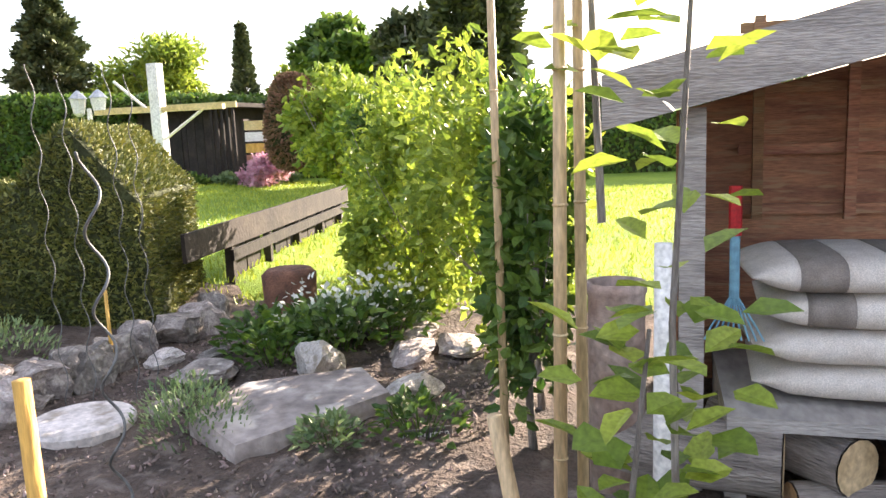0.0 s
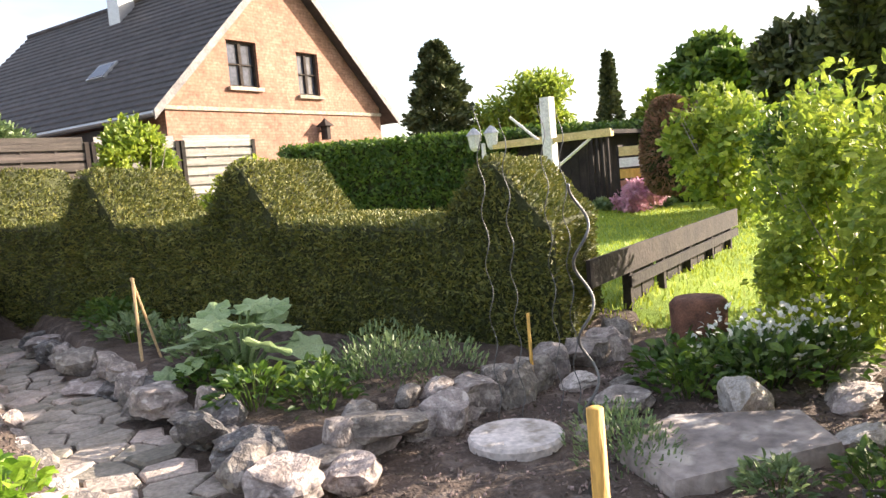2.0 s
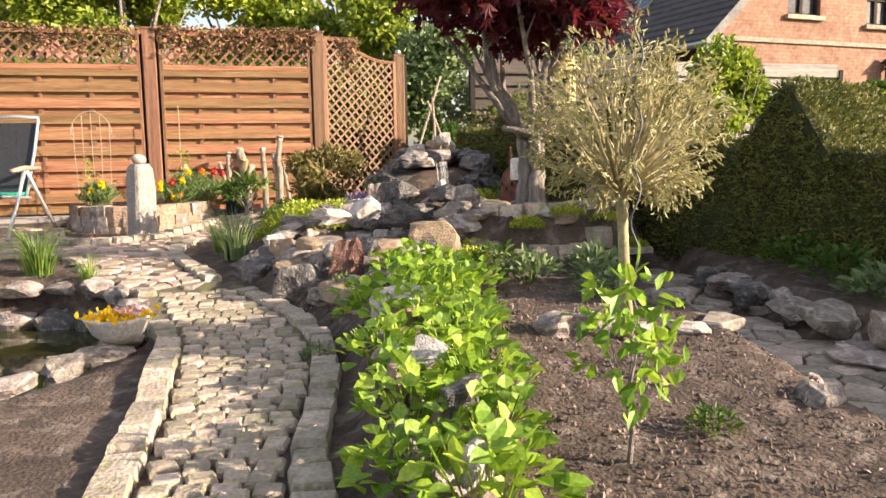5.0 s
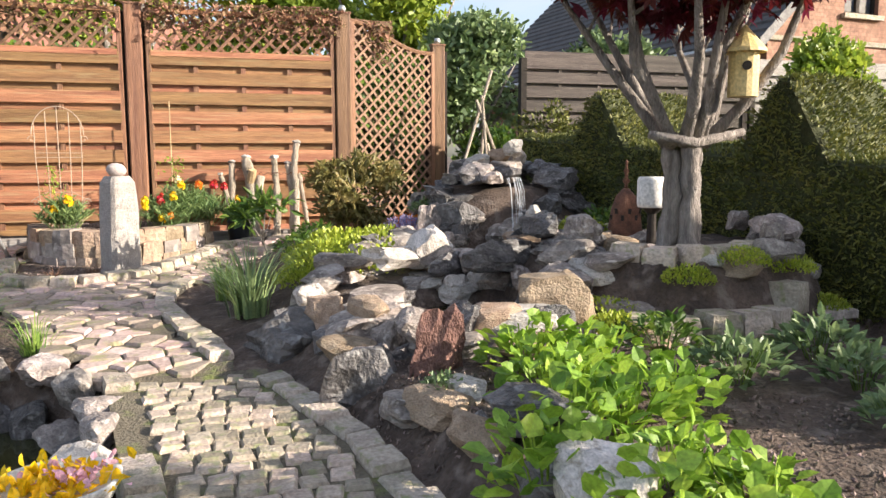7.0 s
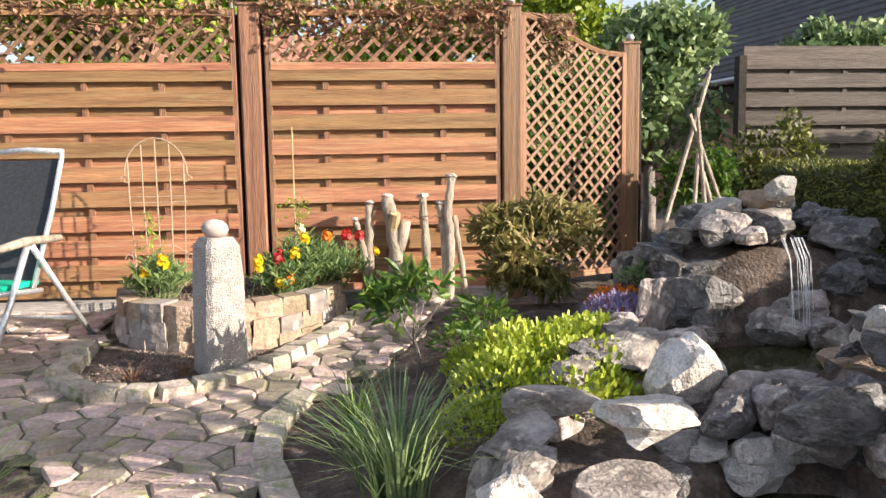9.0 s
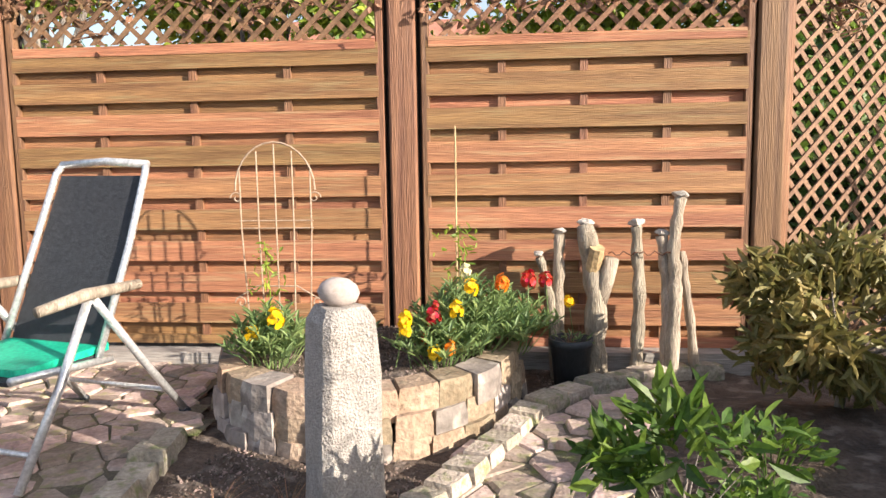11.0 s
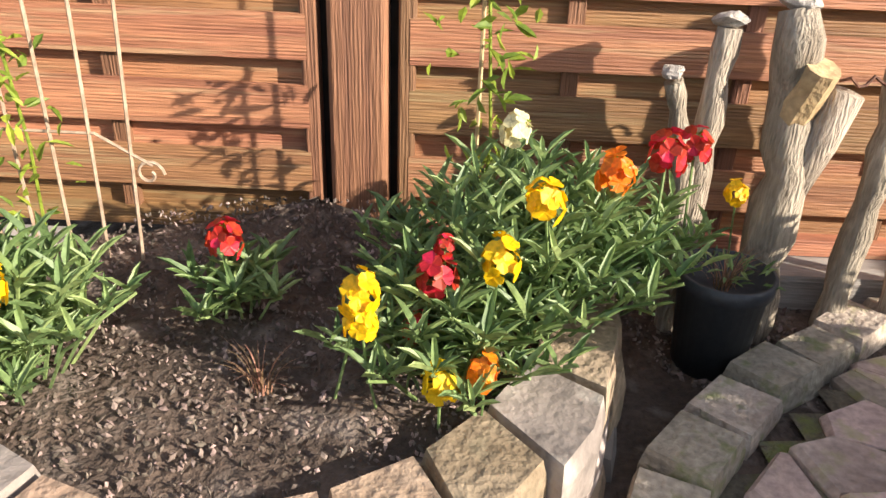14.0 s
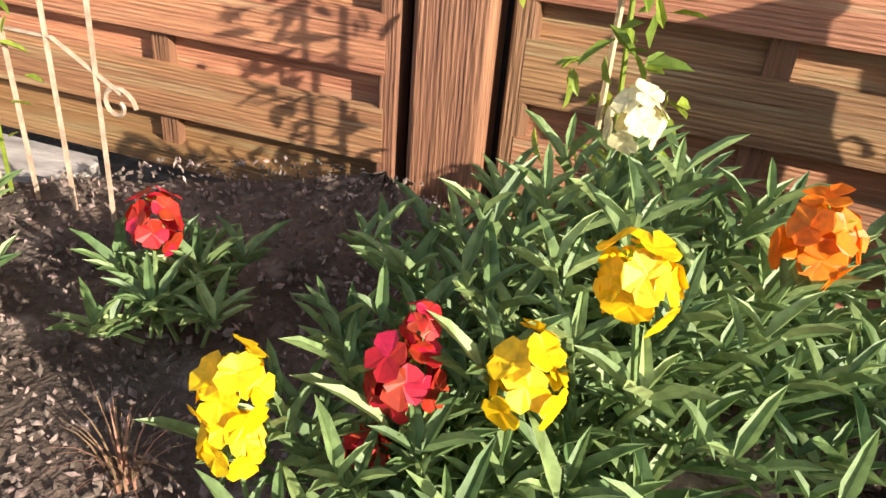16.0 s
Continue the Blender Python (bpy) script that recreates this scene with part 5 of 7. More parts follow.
pot = thing("flower_pot", pose(-1.02, 11.78, Z(-1.02, 11.78)), "dark grey plastic pot with a small yellow wallflower", "flower pot")
part("pot", Build().lathe([(0.0, 0.0), (0.085, 0.0), (0.105, 0.22), (0.115, 0.225), (0.117, 0.26), (0.107, 0.262), (0.10, 0.22), (0.0, 0.215)], 28), M_POT, pot, smooth=True)

# ---- wire trellis with climber ----
tr = thing("wire_trellis", pose(-2.56, 11.76, 0.44), "thin beige scrolled wire trellis stuck in the bed", "trellis")
b = Build()
for i in range(5):
    x = -0.19 + i * 0.095
    topz = 0.86 + 0.20 * math.cos(x / 0.21 * 1.35)
    part("upright", Build().tube([(x * 0.85, 0, -0.05), (x, 0, 0.62), (x, 0, topz)], 0.0045, 5), M_BEIGEWIRE, tr)
part("arch", Build().tube([(0.215 * math.cos(a), 0, 0.82 + 0.25 * math.sin(a)) for a in np.linspace(0, math.pi, 15)], 0.005, 5), M_BEIGEWIRE, tr)
for zc in (0.62, 0.66):
    part("crossbar", Build().tube([(-0.2, 0, zc), (0.2, 0, zc)], 0.0035, 5), M_BEIGEWIRE, tr)
part("crossbar", Build().tube([(-0.24, 0, 0.24), (-0.12, 0, 0.31), (0.1, 0, 0.31), (0.22, 0, 0.24)], 0.004, 5), M_BEIGEWIRE, tr)
for s, zc in ((-1, 0.80), (1, 0.80), (-1, 0.24), (1, 0.24)):
    part("scroll", Build().tube([(s * (0.21 + 0.035 * math.cos(a) * (1 - a / 9)), 0, zc - 0.02 + 0.035 * math.sin(a) * (1 - a / 9)) for a in np.linspace(0, 7, 18)], 0.004, 5), M_BEIGEWIRE, tr)

# ---- reclining garden chair ----
def chair():
    e = thing("garden_chair", pose(-3.30, 10.90, 0.21, 0, 0, -14), "folding recliner with white tube frame and dark mesh back", "chair")
    def t(name, pts, r=0.016, m_=M_METAL, lab=""):
        part(name, Build().tube(pts, r, 10), m_, e, lab, True)
    for s in (-0.27, 0.27):
        t("back_tube", [(s, -0.02, 0.40), (s * 1.0, 0.20, 0.85), (s * 0.96, 0.34, 1.16), (s * 0.9, 0.37, 1.20)])
        t("front_leg", [(s * 1.1, -0.48, 0.0), (s * 1.1, -0.25, 0.35), (s * 1.1, -0.08, 0.66)], 0.018)
        t("rear_leg", [(s * 1.14, -0.06, 0.66), (s * 1.14, 0.20, 0.33), (s * 1.14, 0.46, 0.02)], 0.018)
        part("armrest", Build().tube([(s * 1.14, -0.34, 0.66), (s * 1.14, -0.1, 0.685), (s * 1.14, 0.20, 0.68)], [0.022, 0.027, 0.022], 10), M_DRIFT, e, "pale wooden armrest", True)
        t("seat_rail", [(s, -0.45, 0.42), (s, 0.05, 0.38)])
        t("foot_cap", [(s * 1.14, 0.44, 0.035), (s * 1.14, 0.475, 0.005)], 0.022, M_POT)
    t("top_tube", [(-0.25, 0.37, 1.20), (0, 0.385, 1.215), (0.25, 0.37, 1.20)], 0.019)
    t("stretcher", [(-0.3, -0.40, 0.12), (0.3, -0.40, 0.12)], 0.012)
    t("stretcher", [(-0.3, 0.36, 0.15), (0.3, 0.36, 0.15)], 0.012)
    part("back_fabric", Build().add([(-0.255, 0.02, 0.44), (0.255, 0.02, 0.44), (0.25, 0.205, 0.83), (-0.25, 0.205, 0.83), (0.235, 0.345, 1.15), (-0.235, 0.345, 1.15),
                                     (-0.255, 0.03, 0.436), (0.255, 0.03, 0.436), (0.25, 0.215, 0.826), (-0.25, 0.215, 0.826), (0.235, 0.355, 1.146), (-0.235, 0.355, 1.146)],
                                    [(0, 1, 2, 3), (3, 2, 4, 5), (7, 6, 9, 8), (8, 9, 11, 10), (0, 3, 9, 6), (3, 5, 11, 9), (1, 7, 8, 2), (2, 8, 10, 4), (5, 4, 10, 11)]), M_MESH, e, "dark blue-black mesh")
    part("seat_fabric", Build().box(-0.25, 0.25, -0.44, 0.04, 0.395, 0.41, cut=0.01), M_MESH, e)
    return e


chair()
pad = thing("seat_pad", pose(-3.33, 10.80, 0.21 + 0.412, 0, 0, -14), "bright green thin pad lying on the chair seat", "cushion")
part("pad", Build().box(-0.25, 0.25, -0.28, 0.2, 0, 0.03, cut=0.03), M_GREENPAD, pad)

# ---- pond ----
wat = Build().lathe([(0.02, -0.215), (0.6, -0.215), (1.10, -0.215)], 48, pose(-2.62, 6.95, 0) @ Matrix.Diagonal((1, 1.2, 1, 1)))
wat.f.append(tuple(range(48)))
tagged(part("water", wat, M_WATER), "dark still greenish pond water", "water", kind="structure")
for cx, cy, rx, ry, z in ((0.95, 9.42, 0.52, 0.48, 0.36), (0.22, 8.2, 0.44, 0.34, 0.19)):
    w_ = Build().lathe([(0.01, z), (1.0, z)], 32, pose(cx, cy, 0) @ Matrix.Diagonal((rx, ry, 1, 1)))
    tagged(part("water", w_, M_WATER), "small dark rockery basin of water", "water", kind="structure")
for k in range(26):
    a = 2 * math.pi * k / 26
    x, y = -2.62 + 1.13 * math.cos(a), 6.95 + 1.36 * math.sin(a)
    if x > -1.60:
        x = -1.60
    rock(x, y, random.uniform(0.28, 0.42), random.uniform(0.2, 0.3), random.uniform(0.12, 0.18), random.choice("gfgpf"), math.degrees(a) + 90, -0.02 if y < 8 else 0.03)
    rock(x - 0.08 * math.cos(a), y - 0.08 * math.sin(a), 0.32, 0.24, 0.2, random.choice("gdf"), math.degrees(a) + 90, -0.22)
bowl = thing("planter_bowl", pose(-1.57, 6.42, 0.05), "pale round ceramic bowl planted with yellow and pink flowers", "planter")
part("bowl", Build().lathe([(0.0, 0.0), (0.07, 0.0), (0.13, 0.05), (0.165, 0.12), (0.17, 0.135), (0.155, 0.135), (0.14, 0.115), (0.0, 0.11)], 28), M_BOWL, bowl, smooth=True)
n = 160
P = np.stack([RNG.normal(0, 0.07, n), RNG.normal(0, 0.07, n), np.full(n, 0.12)], 1)
part("flowers", leaf_mesh("flowers", P, rnd_dirs(n, 0.9), rnd_dirs(n), 0.045, 0.03, F_YEL), None, bowl, "yellow leaves and petals")
P = np.stack([RNG.normal(0.05, 0.05, 90), RNG.normal(-0.02, 0.05, 90), RNG.uniform(0.13, 0.17, 90)], 1)
part("blossoms", leaf_mesh("blossoms", P, rnd_dirs(90, 0.4), rnd_dirs(90, 1), 0.025, 0.02, F_PINK), None, bowl, "pink blossoms")

# ---- rockery ----
rock_row([(-0.55, 3.2), (-0.40, 4.2), (-0.30, 5.1), (-0.22, 5.9), (-0.30, 6.6), (-0.45, 7.05)], 0.26, "gdgpt", 2)
rock_row([(-0.45, 3.0), (0.1, 2.75), (0.6, 2.75), (0.85, 3.0)], 0.24, "gpgf", 2)
rock_row([(0.9, 3.1), (1.0, 3.6), (1.1, 4.3), (1.28, 5.2), (1.45, 6.0), (1.62, 6.7)], 0.22, "ppgf", 1)
rock_row([(0.55, 5.6), (0.85, 5.45), (1.15, 5.35)], 0.2, "pgpp", 1)
rock_row([(1.15, 2.2), (1.58, 2.9), (1.74, 3.6), (1.82, 4.4), (1.98, 5.4), (2.12, 6.3), (2.2, 7.0)], 0.27, "ggfdg", 2)
rock_row([(1.65, 2.55), (2.2, 2.75), (2.9, 2.7)], 0.28, "gggf", 2)
rock_row([(0.55, 7.75), (0.7, 7.55)], 0.25, "gd", 2)
rock_row([(1.72, 7.55), (2.0, 7.9), (2.05, 8.5)], 0.28, "gfg", 2)
rock_row([(-0.75, 8.25), (-0.6, 8.75), (-0.25, 9.1), (0.1, 9.55), (0.25, 10.0)], 0.3, "ggpdf", 2)
rock_row([(-0.7, 8.05), (-0.45, 7.55), (-0.1, 7.35), (0.35, 7.3)], 0.3, "dgtd", 2)
rock_row([(0.15, 8.55), (0.45, 8.75), (0.95, 8.8)], 0.27, "dgdp", 2)
rock_row([(1.35, 9.0), (1.5, 9.4), (1.7, 9.6)], 0.26, "gdg", 1)
rock_row([(0.2, 7.72), (0.6, 7.9), (0.78, 8.35)], 0.3, "gpf", 1)
rock_row([(0.62, 7.95), (0.50, 8.35), (0.56, 8.8)], 0.30, "dgfdg", 3)
rock_row([(0.85, 7.75), (0.75, 8.3), (0.78, 8.85), (1.05, 9.0)], 0.30, "gdgp", 2)
# named large stones
rock(-0.55, 7.30, 0.55, 0.42, 0.38, "d", 15, 0.0)
rock(-0.82, 7.95, 0.62, 0.42, 0.34, "d", 150, 0.06)
rock(-0.28, 7.20, 0.34, 0.28, 0.36, "r", 40, 0.16)
rock(0.10, 7.42, 0.58, 0.34, 0.22, "p", 165, 0.26)
rock(0.40, 7.58, 0.46, 0.36, 0.30, "t", 160, 0.30)
rock(-0.20, 8.42, 0.44, 0.34, 0.16, "p", 20, 0.46)
rock(0.14, 8.98, 0.44, 0.36, 0.32, "p", 60, 0.42)
rock(0.34, 9.55, 0.42, 0.30, 0.22, "g", 20, 0.36)
rock(0.45, 8.95, 0.50, 0.36, 0.18, "f", 50, 0.36)
rock(0.05, 9.9, 0.36, 0.26, 0.14, "f", 80, 0.33)
rock(0.62, 9.95, 0.46, 0.40, 0.42, "d", 10, 0.40)
rock(0.42, 10.0, 0.36, 0.30, 0.38, "g", 30, 0.42)
rock(-0.62, 8.45, 0.50, 0.26, 0.13, "f", 60, 0.32)
rock(-0.1, 7.72, 0.55, 0.40, 0.10, "t", 5, 0.23)
rock(0.42, 8.42, 0.5, 0.36, 0.20, "d", 10, 0.44)
for k in range(95):
    a, q = random.uniform(0, 6.283), math.sqrt(random.random())
    x, y = 1.15 + math.cos(a) * 0.80 * q, 10.34 + math.sin(a) * 0.70 * q
    s = random.uniform(0.22, 0.44)
    rock(x, y, s, s * 0.8, s * 0.45, random.choice("dddgg"), None, Z(x, y) - 0.04 + (0.12 if q < 0.6 else 0))
for x, y, z in ((1.05, 10.25, 1.02), (1.25, 10.3, 1.04), (0.9, 10.3, 0.98), (1.15, 10.15, 1.10)):
    rock(x, y, 0.26, 0.2, 0.15, random.choice("gpt"), None, z)
for k in range(190):
    x, y = random.uniform(-0.75, 1.5), random.uniform(7.25, 9.9)
    if (x < -0.75 + (y - 7.6) * 0.45) or ((x - 0.95) / 0.50) ** 2 + ((y - 9.42) / 0.46) ** 2 < 1 or ((x - 0.22) / 0.44) ** 2 + ((y - 8.2) / 0.34) ** 2 < 1 or (y > 8.7 and x < -0.05 + (y - 8.7) * 0.2):
        continue
    s = random.uniform(0.16, 0.40)
    rock(x, y, s, s * random.uniform(0.6, 0.9), s * random.uniform(0.3, 0.5), random.choice("ggdfptg"), None, Z(x, y) - 0.03)
M_FALL = mat("falling_water", (0.7, 0.72, 0.75), (0.85, 0.87, 0.9), 9, 0.1, 0.2, 60, vary=0)
fall = thing("waterfall", pose(0, 0, 0), "thin white threads of falling water on dark rock", "waterfall")
for k in range(14):
    x = 1.02 + random.uniform(-0.06, 0.07)
    part("water_thread", Build().tube([(x, 9.80, 0.90), (x + random.uniform(-.01, .01), 9.72, 0.80), (x + random.uniform(-.02, .02), 9.68, random.uniform(0.45, 0.65))], 0.0012, 5), M_FALL, fall)
maple_wall = tagged(new("kerb"), "low wall of pale kerb blocks round the maple bed", "kerb", kind="structure")
kerb([(0.72, 7.46), (1.05, 7.32), (1.4, 7.32), (1.7, 7.48)], 0.16, 0.22, 0.12, maple_wall)
kerb([(0.88, 7.90), (1.12, 7.64), (1.45, 7.62), (1.75, 7.85)], 0.14, 0.2, 0.08, maple_wall)
# loose stones of the herb bed near the start
for x, y, a, b, c, k, g in ((3.18, 1.53, 0.36, 0.3, 0.24, "p", 0), (2.98, 2.05, 0.42, 0.3, 0.12, "f", 20), (3.22, 2.4, 0.3, 0.22, 0.1, "p", 0), (2.95, 1.0, 0.42, 0.22, 0.16, "p", -20),
                            (3.5, 1.2, 0.5, 0.3, 0.12, "f", 0), (3.7, 1.0, 0.6, 0.3, 0.1, "f", 10), (3.9, 1.3, 0.5, 0.3, 0.12, "f", 0), (3.3, 2.2, 0.25, 0.2, 0.1, "f", 0), (2.6, 1.95, 0.2, 0.16, 0.1, "f", 0)):
    rock(x, y, a, b, c, k, g)
for i in range(8):
    rock(2.4 + i * 0.24, 2.62 + 0.05 * math.sin(i * 2), 0.34, 0.26, 0.22, random.choice("ggf"), None, 0.02)
rs = thing("stepping_stone", pose(2.38, 2.2, Z(2.38, 2.2)), "round pinkish concrete stepping stone on soil", "stepping stone")
part("disc", Build().lathe([(0.20, -0.02), (0.205, 0.03), (0.195, 0.045), (0.0, 0.048)], 28), M_PALE, rs, smooth=False)
sb = thing("stone_slab", pose(2.62, 1.42, Z(2.62, 1.42), 3, -2, -30), "large flat grey-brown stone slab on the herb bed", "stone slab")
part("slab", slab_mesh("slab", [(-0.38, -0.22), (0.30, -0.26), (0.40, 0.05), (-0.05, 0.28), (-0.36, 0.16)], 0, 0.09, M_STONE)[0], None, sb)

# ---- planting ----
def put(name, meshes, m, label, category, group=""):
    """One plant from (part name, mesh) pairs."""
    e = thing(name, m, label, category, group)
    for pn, me in meshes:
        part(pn, me, None, e, smooth=False)
    return e


def tuft(n, r, h, material, leaf, aspect=0.45, tpl=LEAF, faces=LEAF_F, up=0.5, dome=True):
    """Leaves filling a low dome."""
    a, q = RNG.uniform(0, 2 * math.pi, n), np.sqrt(RNG.uniform(0, 1, n))
    top = h * (np.sqrt(np.maximum(0, 1 - (q * 0.95) ** 2)) if dome else np.ones(n))
    z = top * RNG.uniform(0.35, 1.0, n)
    P = np.stack([np.cos(a) * q * r, np.sin(a) * q * r, z], 1)
    out = np.stack([np.cos(a) * q, np.sin(a) * q, np.full(n, up)], 1)
    return leaf_mesh("leaves", P, unit(out + rnd_dirs(n) * 0.6), np.array([[0, 0, 1.0]]) + rnd_dirs(n) * 0.6, RNG.uniform(0.7, 1.25, n) * leaf, RNG.uniform(0.8, 1.2, n) * leaf * aspect, material, tpl, faces)


def stems(n, r, h, material=L_MID, rad=0.003):
    b = Build()
    for _ in range(n):
        a, q = random.uniform(0, 6.283), math.sqrt(random.random()) * r
        x, y = math.cos(a) * q, math.sin(a) * q
        b.tube([(x * 0.35, y * 0.35, -0.02), (x * 0.7, y * 0.7, h * 0.5), (x, y, h * random.uniform(0.75, 1))], rad, 4)
    return b.mesh("stems", material)


def blades(n, r, h, material=L_GRASS, wid=0.012):
    """Arching grass blades."""
    b = Build()
    for _ in range(n):
        a = random.uniform(0, 6.283)
        q = random.uniform(0, r * 0.35)
        hh, out = h * random.uniform(0.6, 1.1), r * random.uniform(0.3, 1.3)
        d, s = Vector((math.cos(a), math.sin(a), 0)), Vector((-math.sin(a), math.cos(a), 0))
        vs, fs = [], []
        for i in range(5):
            t = i / 4
            p = d * (q + out * t * t) + Vector((0, 0, hh * (t - 0.28 * t ** 3)))
            w = wid * (1 - t * 0.9)
            vs += [p - s * w / 2, p + s * w / 2]
            if i:
                fs.append((2 * i - 2, 2 * i - 1, 2 * i + 1, 2 * i))
        b.add(vs, fs)
    return b.mesh("blades", material)


# strawberry clumps
STRAW = []
for k in range(4):
    STRAW.append([("leaves", tuft(85, 0.19, 0.23, L_STRAW, 0.07, 0.9, up=0.35)), ("stalk_mass", stems(22, 0.15, 0.2, L_STRAW))])
STRAW_AT = [(-0.42, 4.6), (-0.32, 4.95), (-0.22, 4.4), (-0.12, 4.75), (-0.38, 5.3), (-0.1, 5.15), (0.02, 5.5), (-0.2, 5.65), (0.05, 5.95), (-0.1, 6.25), (0.12, 6.35), (0.0, 6.65), (0.2, 6.8), (0.05, 7.0), (-0.5, 4.2), (-0.35, 4.0),
            (-0.25, 3.2), (0.0, 3.05), (0.2, 3.12), (0.4, 3.0), (0.58, 3.08), (0.72, 3.2), (0.1, 2.92), (0.32, 2.88), (0.52, 2.86), (-0.15, 2.95), (-0.4, 3.45), (0.3, 6.95), (0.15, 5.75), (0.35, 6.45), (-0.3, 6.0)]
for i, (x, y) in enumerate(STRAW_AT):
    put("strawberry_plant", STRAW[i % 4], pose(x, y, Z(x, y), 0, 0, i * 77) @ Matrix.Scale(random.uniform(0.75, 1.05), 4), "bright green leafy strawberry plant in the bed", "plant", "strawberry plants")

# mixed low plants
MINT = [("leaves", tuft(150, 0.22, 0.2, L_MID, 0.06, 0.6)), ("stalk_mass", stems(18, 0.18, 0.16))]
SAGE = [("leaves", tuft(160, 0.2, 0.2, L_SAGE, 0.075, 0.5)), ("stalk_mass", stems(18, 0.16, 0.16))]
HERB = [("leaves", tuft(420, 0.26, 0.26, L_SAGE, 0.035, 0.3, QUAD, QUAD_F, 1.0))]
for i, (k, x, y, s) in enumerate(((MINT, 1.95, 3.45, 1.0), (MINT, 2.1, 3.15, 0.9), (MINT, 2.3, 3.35, 0.9), (SAGE, 2.3, 4.5, 0.9), (SAGE, 2.4, 5.0, 0.9), (SAGE, 2.35, 5.5, 1.0), (MINT, 2.5, 6.0, 1.1), (MINT, 2.6, 6.5, 1.0),
                                  (MINT, 2.0, 3.9, 0.9), (SAGE, 1.2, 6.5, 0.8), (SAGE, 1.0, 6.1, 0.7), (SAGE, 1.35, 6.9, 0.9), (SAGE, 0.8, 6.7, 0.9), (MINT, 0.75, 7.15, 0.9), (HERB, 2.5, 3.15, 1.0), (HERB, 2.7, 3.3, 1.1), (HERB, 2.75, 2.95, 1.0),
                                  (HERB, 2.5, 1.8, 0.8), (HERB, 2.35, 1.65, 0.8), (MINT, 3.45, 1.95, 1.2), (MINT, 3.55, 1.6, 1.3), (MINT, 3.3, 1.85, 1.0), (MINT, 3.85, 1.45, 1.3), (MINT, 3.7, 1.8, 1.2), (SAGE, 2.4, 1.15, 0.6), (MINT, 2.55, 0.85, 0.8),
                                  (MINT, 0.6, 3.45, 0.45), (MINT, 0.5, 4.3, 0.4), (SAGE, -0.35, 6.85, 0.4), (SAGE, -0.6, 5.9, 0.4), (MINT, -0.45, 10.4, 0.9), (MINT, -0.6, 10.0, 0.8), (SAGE, 0.45, 10.35, 0.6), (MINT, 1.55, 9.35, 0.8), (MINT, 1.4, 9.15, 0.7))):
    put("green_plant", k, pose(x, y, Z(x, y), 0, 0, i * 61) @ Matrix.Scale(s, 4), ("low leafy green herb growing in the bed", "grey-green leafy perennial growing in the bed")[k is SAGE], "plant", "bed plants")
WHITEF = tuft(90, 0.26, 0.36, F_WHITE, 0.035, 0.9)
for i, (x, y) in enumerate(((3.75, 1.6), (3.95, 1.5), (3.6, 1.75))):
    put("white_flowers", [("blossoms", WHITEF), ("leaves", SAGE[0][1])], pose(x, y, Z(x, y) + 0.02, 0, 0, i * 70), "white blossoming perennial by the low fence", "flowers", "white flowers")

# yellow-green stonecrop cushions
SED = [("leaves", tuft(900, 0.26, 0.17, L_YELLOWG, 0.026, 0.7, QUAD, QUAD_F, 0.9))]
for i, (x, y, s) in enumerate(((-0.75, 9.05, 0.8), (-0.6, 9.35, 1.0), (-0.45, 9.65, 1.1), (-0.25, 9.45, 1.0), (-0.15, 9.85, 1.0), (-0.65, 9.7, 0.8), (-0.35, 9.15, 0.9), (0.02, 10.1, 0.7), (0.75, 7.65, 0.7), (0.68, 7.45, 0.6), (0.1, 7.95, 0.4), (0.32, 8.0, 0.4),
                             (1.1, 7.52, 0.5), (1.4, 7.5, 0.5), (1.7, 7.52, 0.5), (2.0, 7.6, 0.5), (1.25, 9.2, 0.8), (1.15, 8.85, 0.7))):
    put("stonecrop", SED, pose(x + (0.1 if y > 9 and x < 0.1 else 0), y - (0.08 if y > 9 and x < 0.1 else 0), Z(x, y), 0, 0, i * 50) @ Matrix.Diagonal((s, s, s * 1.25, 1)), "yellow-green cushion of stonecrop spreading over rocks", "plant", "stonecrop cushions")
LAV = [("leaves", tuft(500, 0.2, 0.14, F_LILAC, 0.03, 0.4, QUAD, QUAD_F, 1.0))]
put("low_lilac_flowers", LAV, pose(0.25, 10.12, 0.45), "grey-lilac low cushion flowers on the rockery", "flowers")
put("orange_stonecrop", [("leaves", tuft(500, 0.2, 0.16, F_ORA, 0.025, 0.6, QUAD, QUAD_F, 1.0))], pose(0.32, 10.35, 0.45) @ Matrix.Scale(0.9, 4), "orange-brown cushion plant on the rockery", "plant")

# grasses and reeds
put("iris_clump", [("foliage", blades(140, 0.36, 0.54, L_SAGE, 0.015))], pose(-1.0, 8.66, Z(-1.0, 8.66)), "clump of arching grey-green narrow leaves", "plant")
put("iris_clump", [("foliage", blades(50, 0.16, 0.4))], pose(-1.15, 9.25, Z(-1.15, 9.25)), "clump of arching grey-green narrow leaves", "plant")
put("pond_reeds", [("foliage", blades(170, 0.28, 0.62, L_GRASS, 0.014))], pose(-2.45, 8.62, 0.02), "dense upright green reeds at the pond edge", "plant")
put("pond_reeds", [("foliage", blades(150, 0.3, 0.55, L_MID, 0.014))], pose(-2.95, 8.75, 0.02), "dense dark green reeds at the pond edge", "plant")
put("pond_reeds", [("foliage", blades(60, 0.16, 0.4, L_GRASS, 0.012))], pose(-2.05, 8.35, 0.0), "small green reeds at the pond edge", "plant")
put("grass_tuft", [("foliage", blades(90, 0.10, 0.2))], pose(0.78, 3.45, Z(0.78, 3.45)), "upright green chives tuft", "plant")
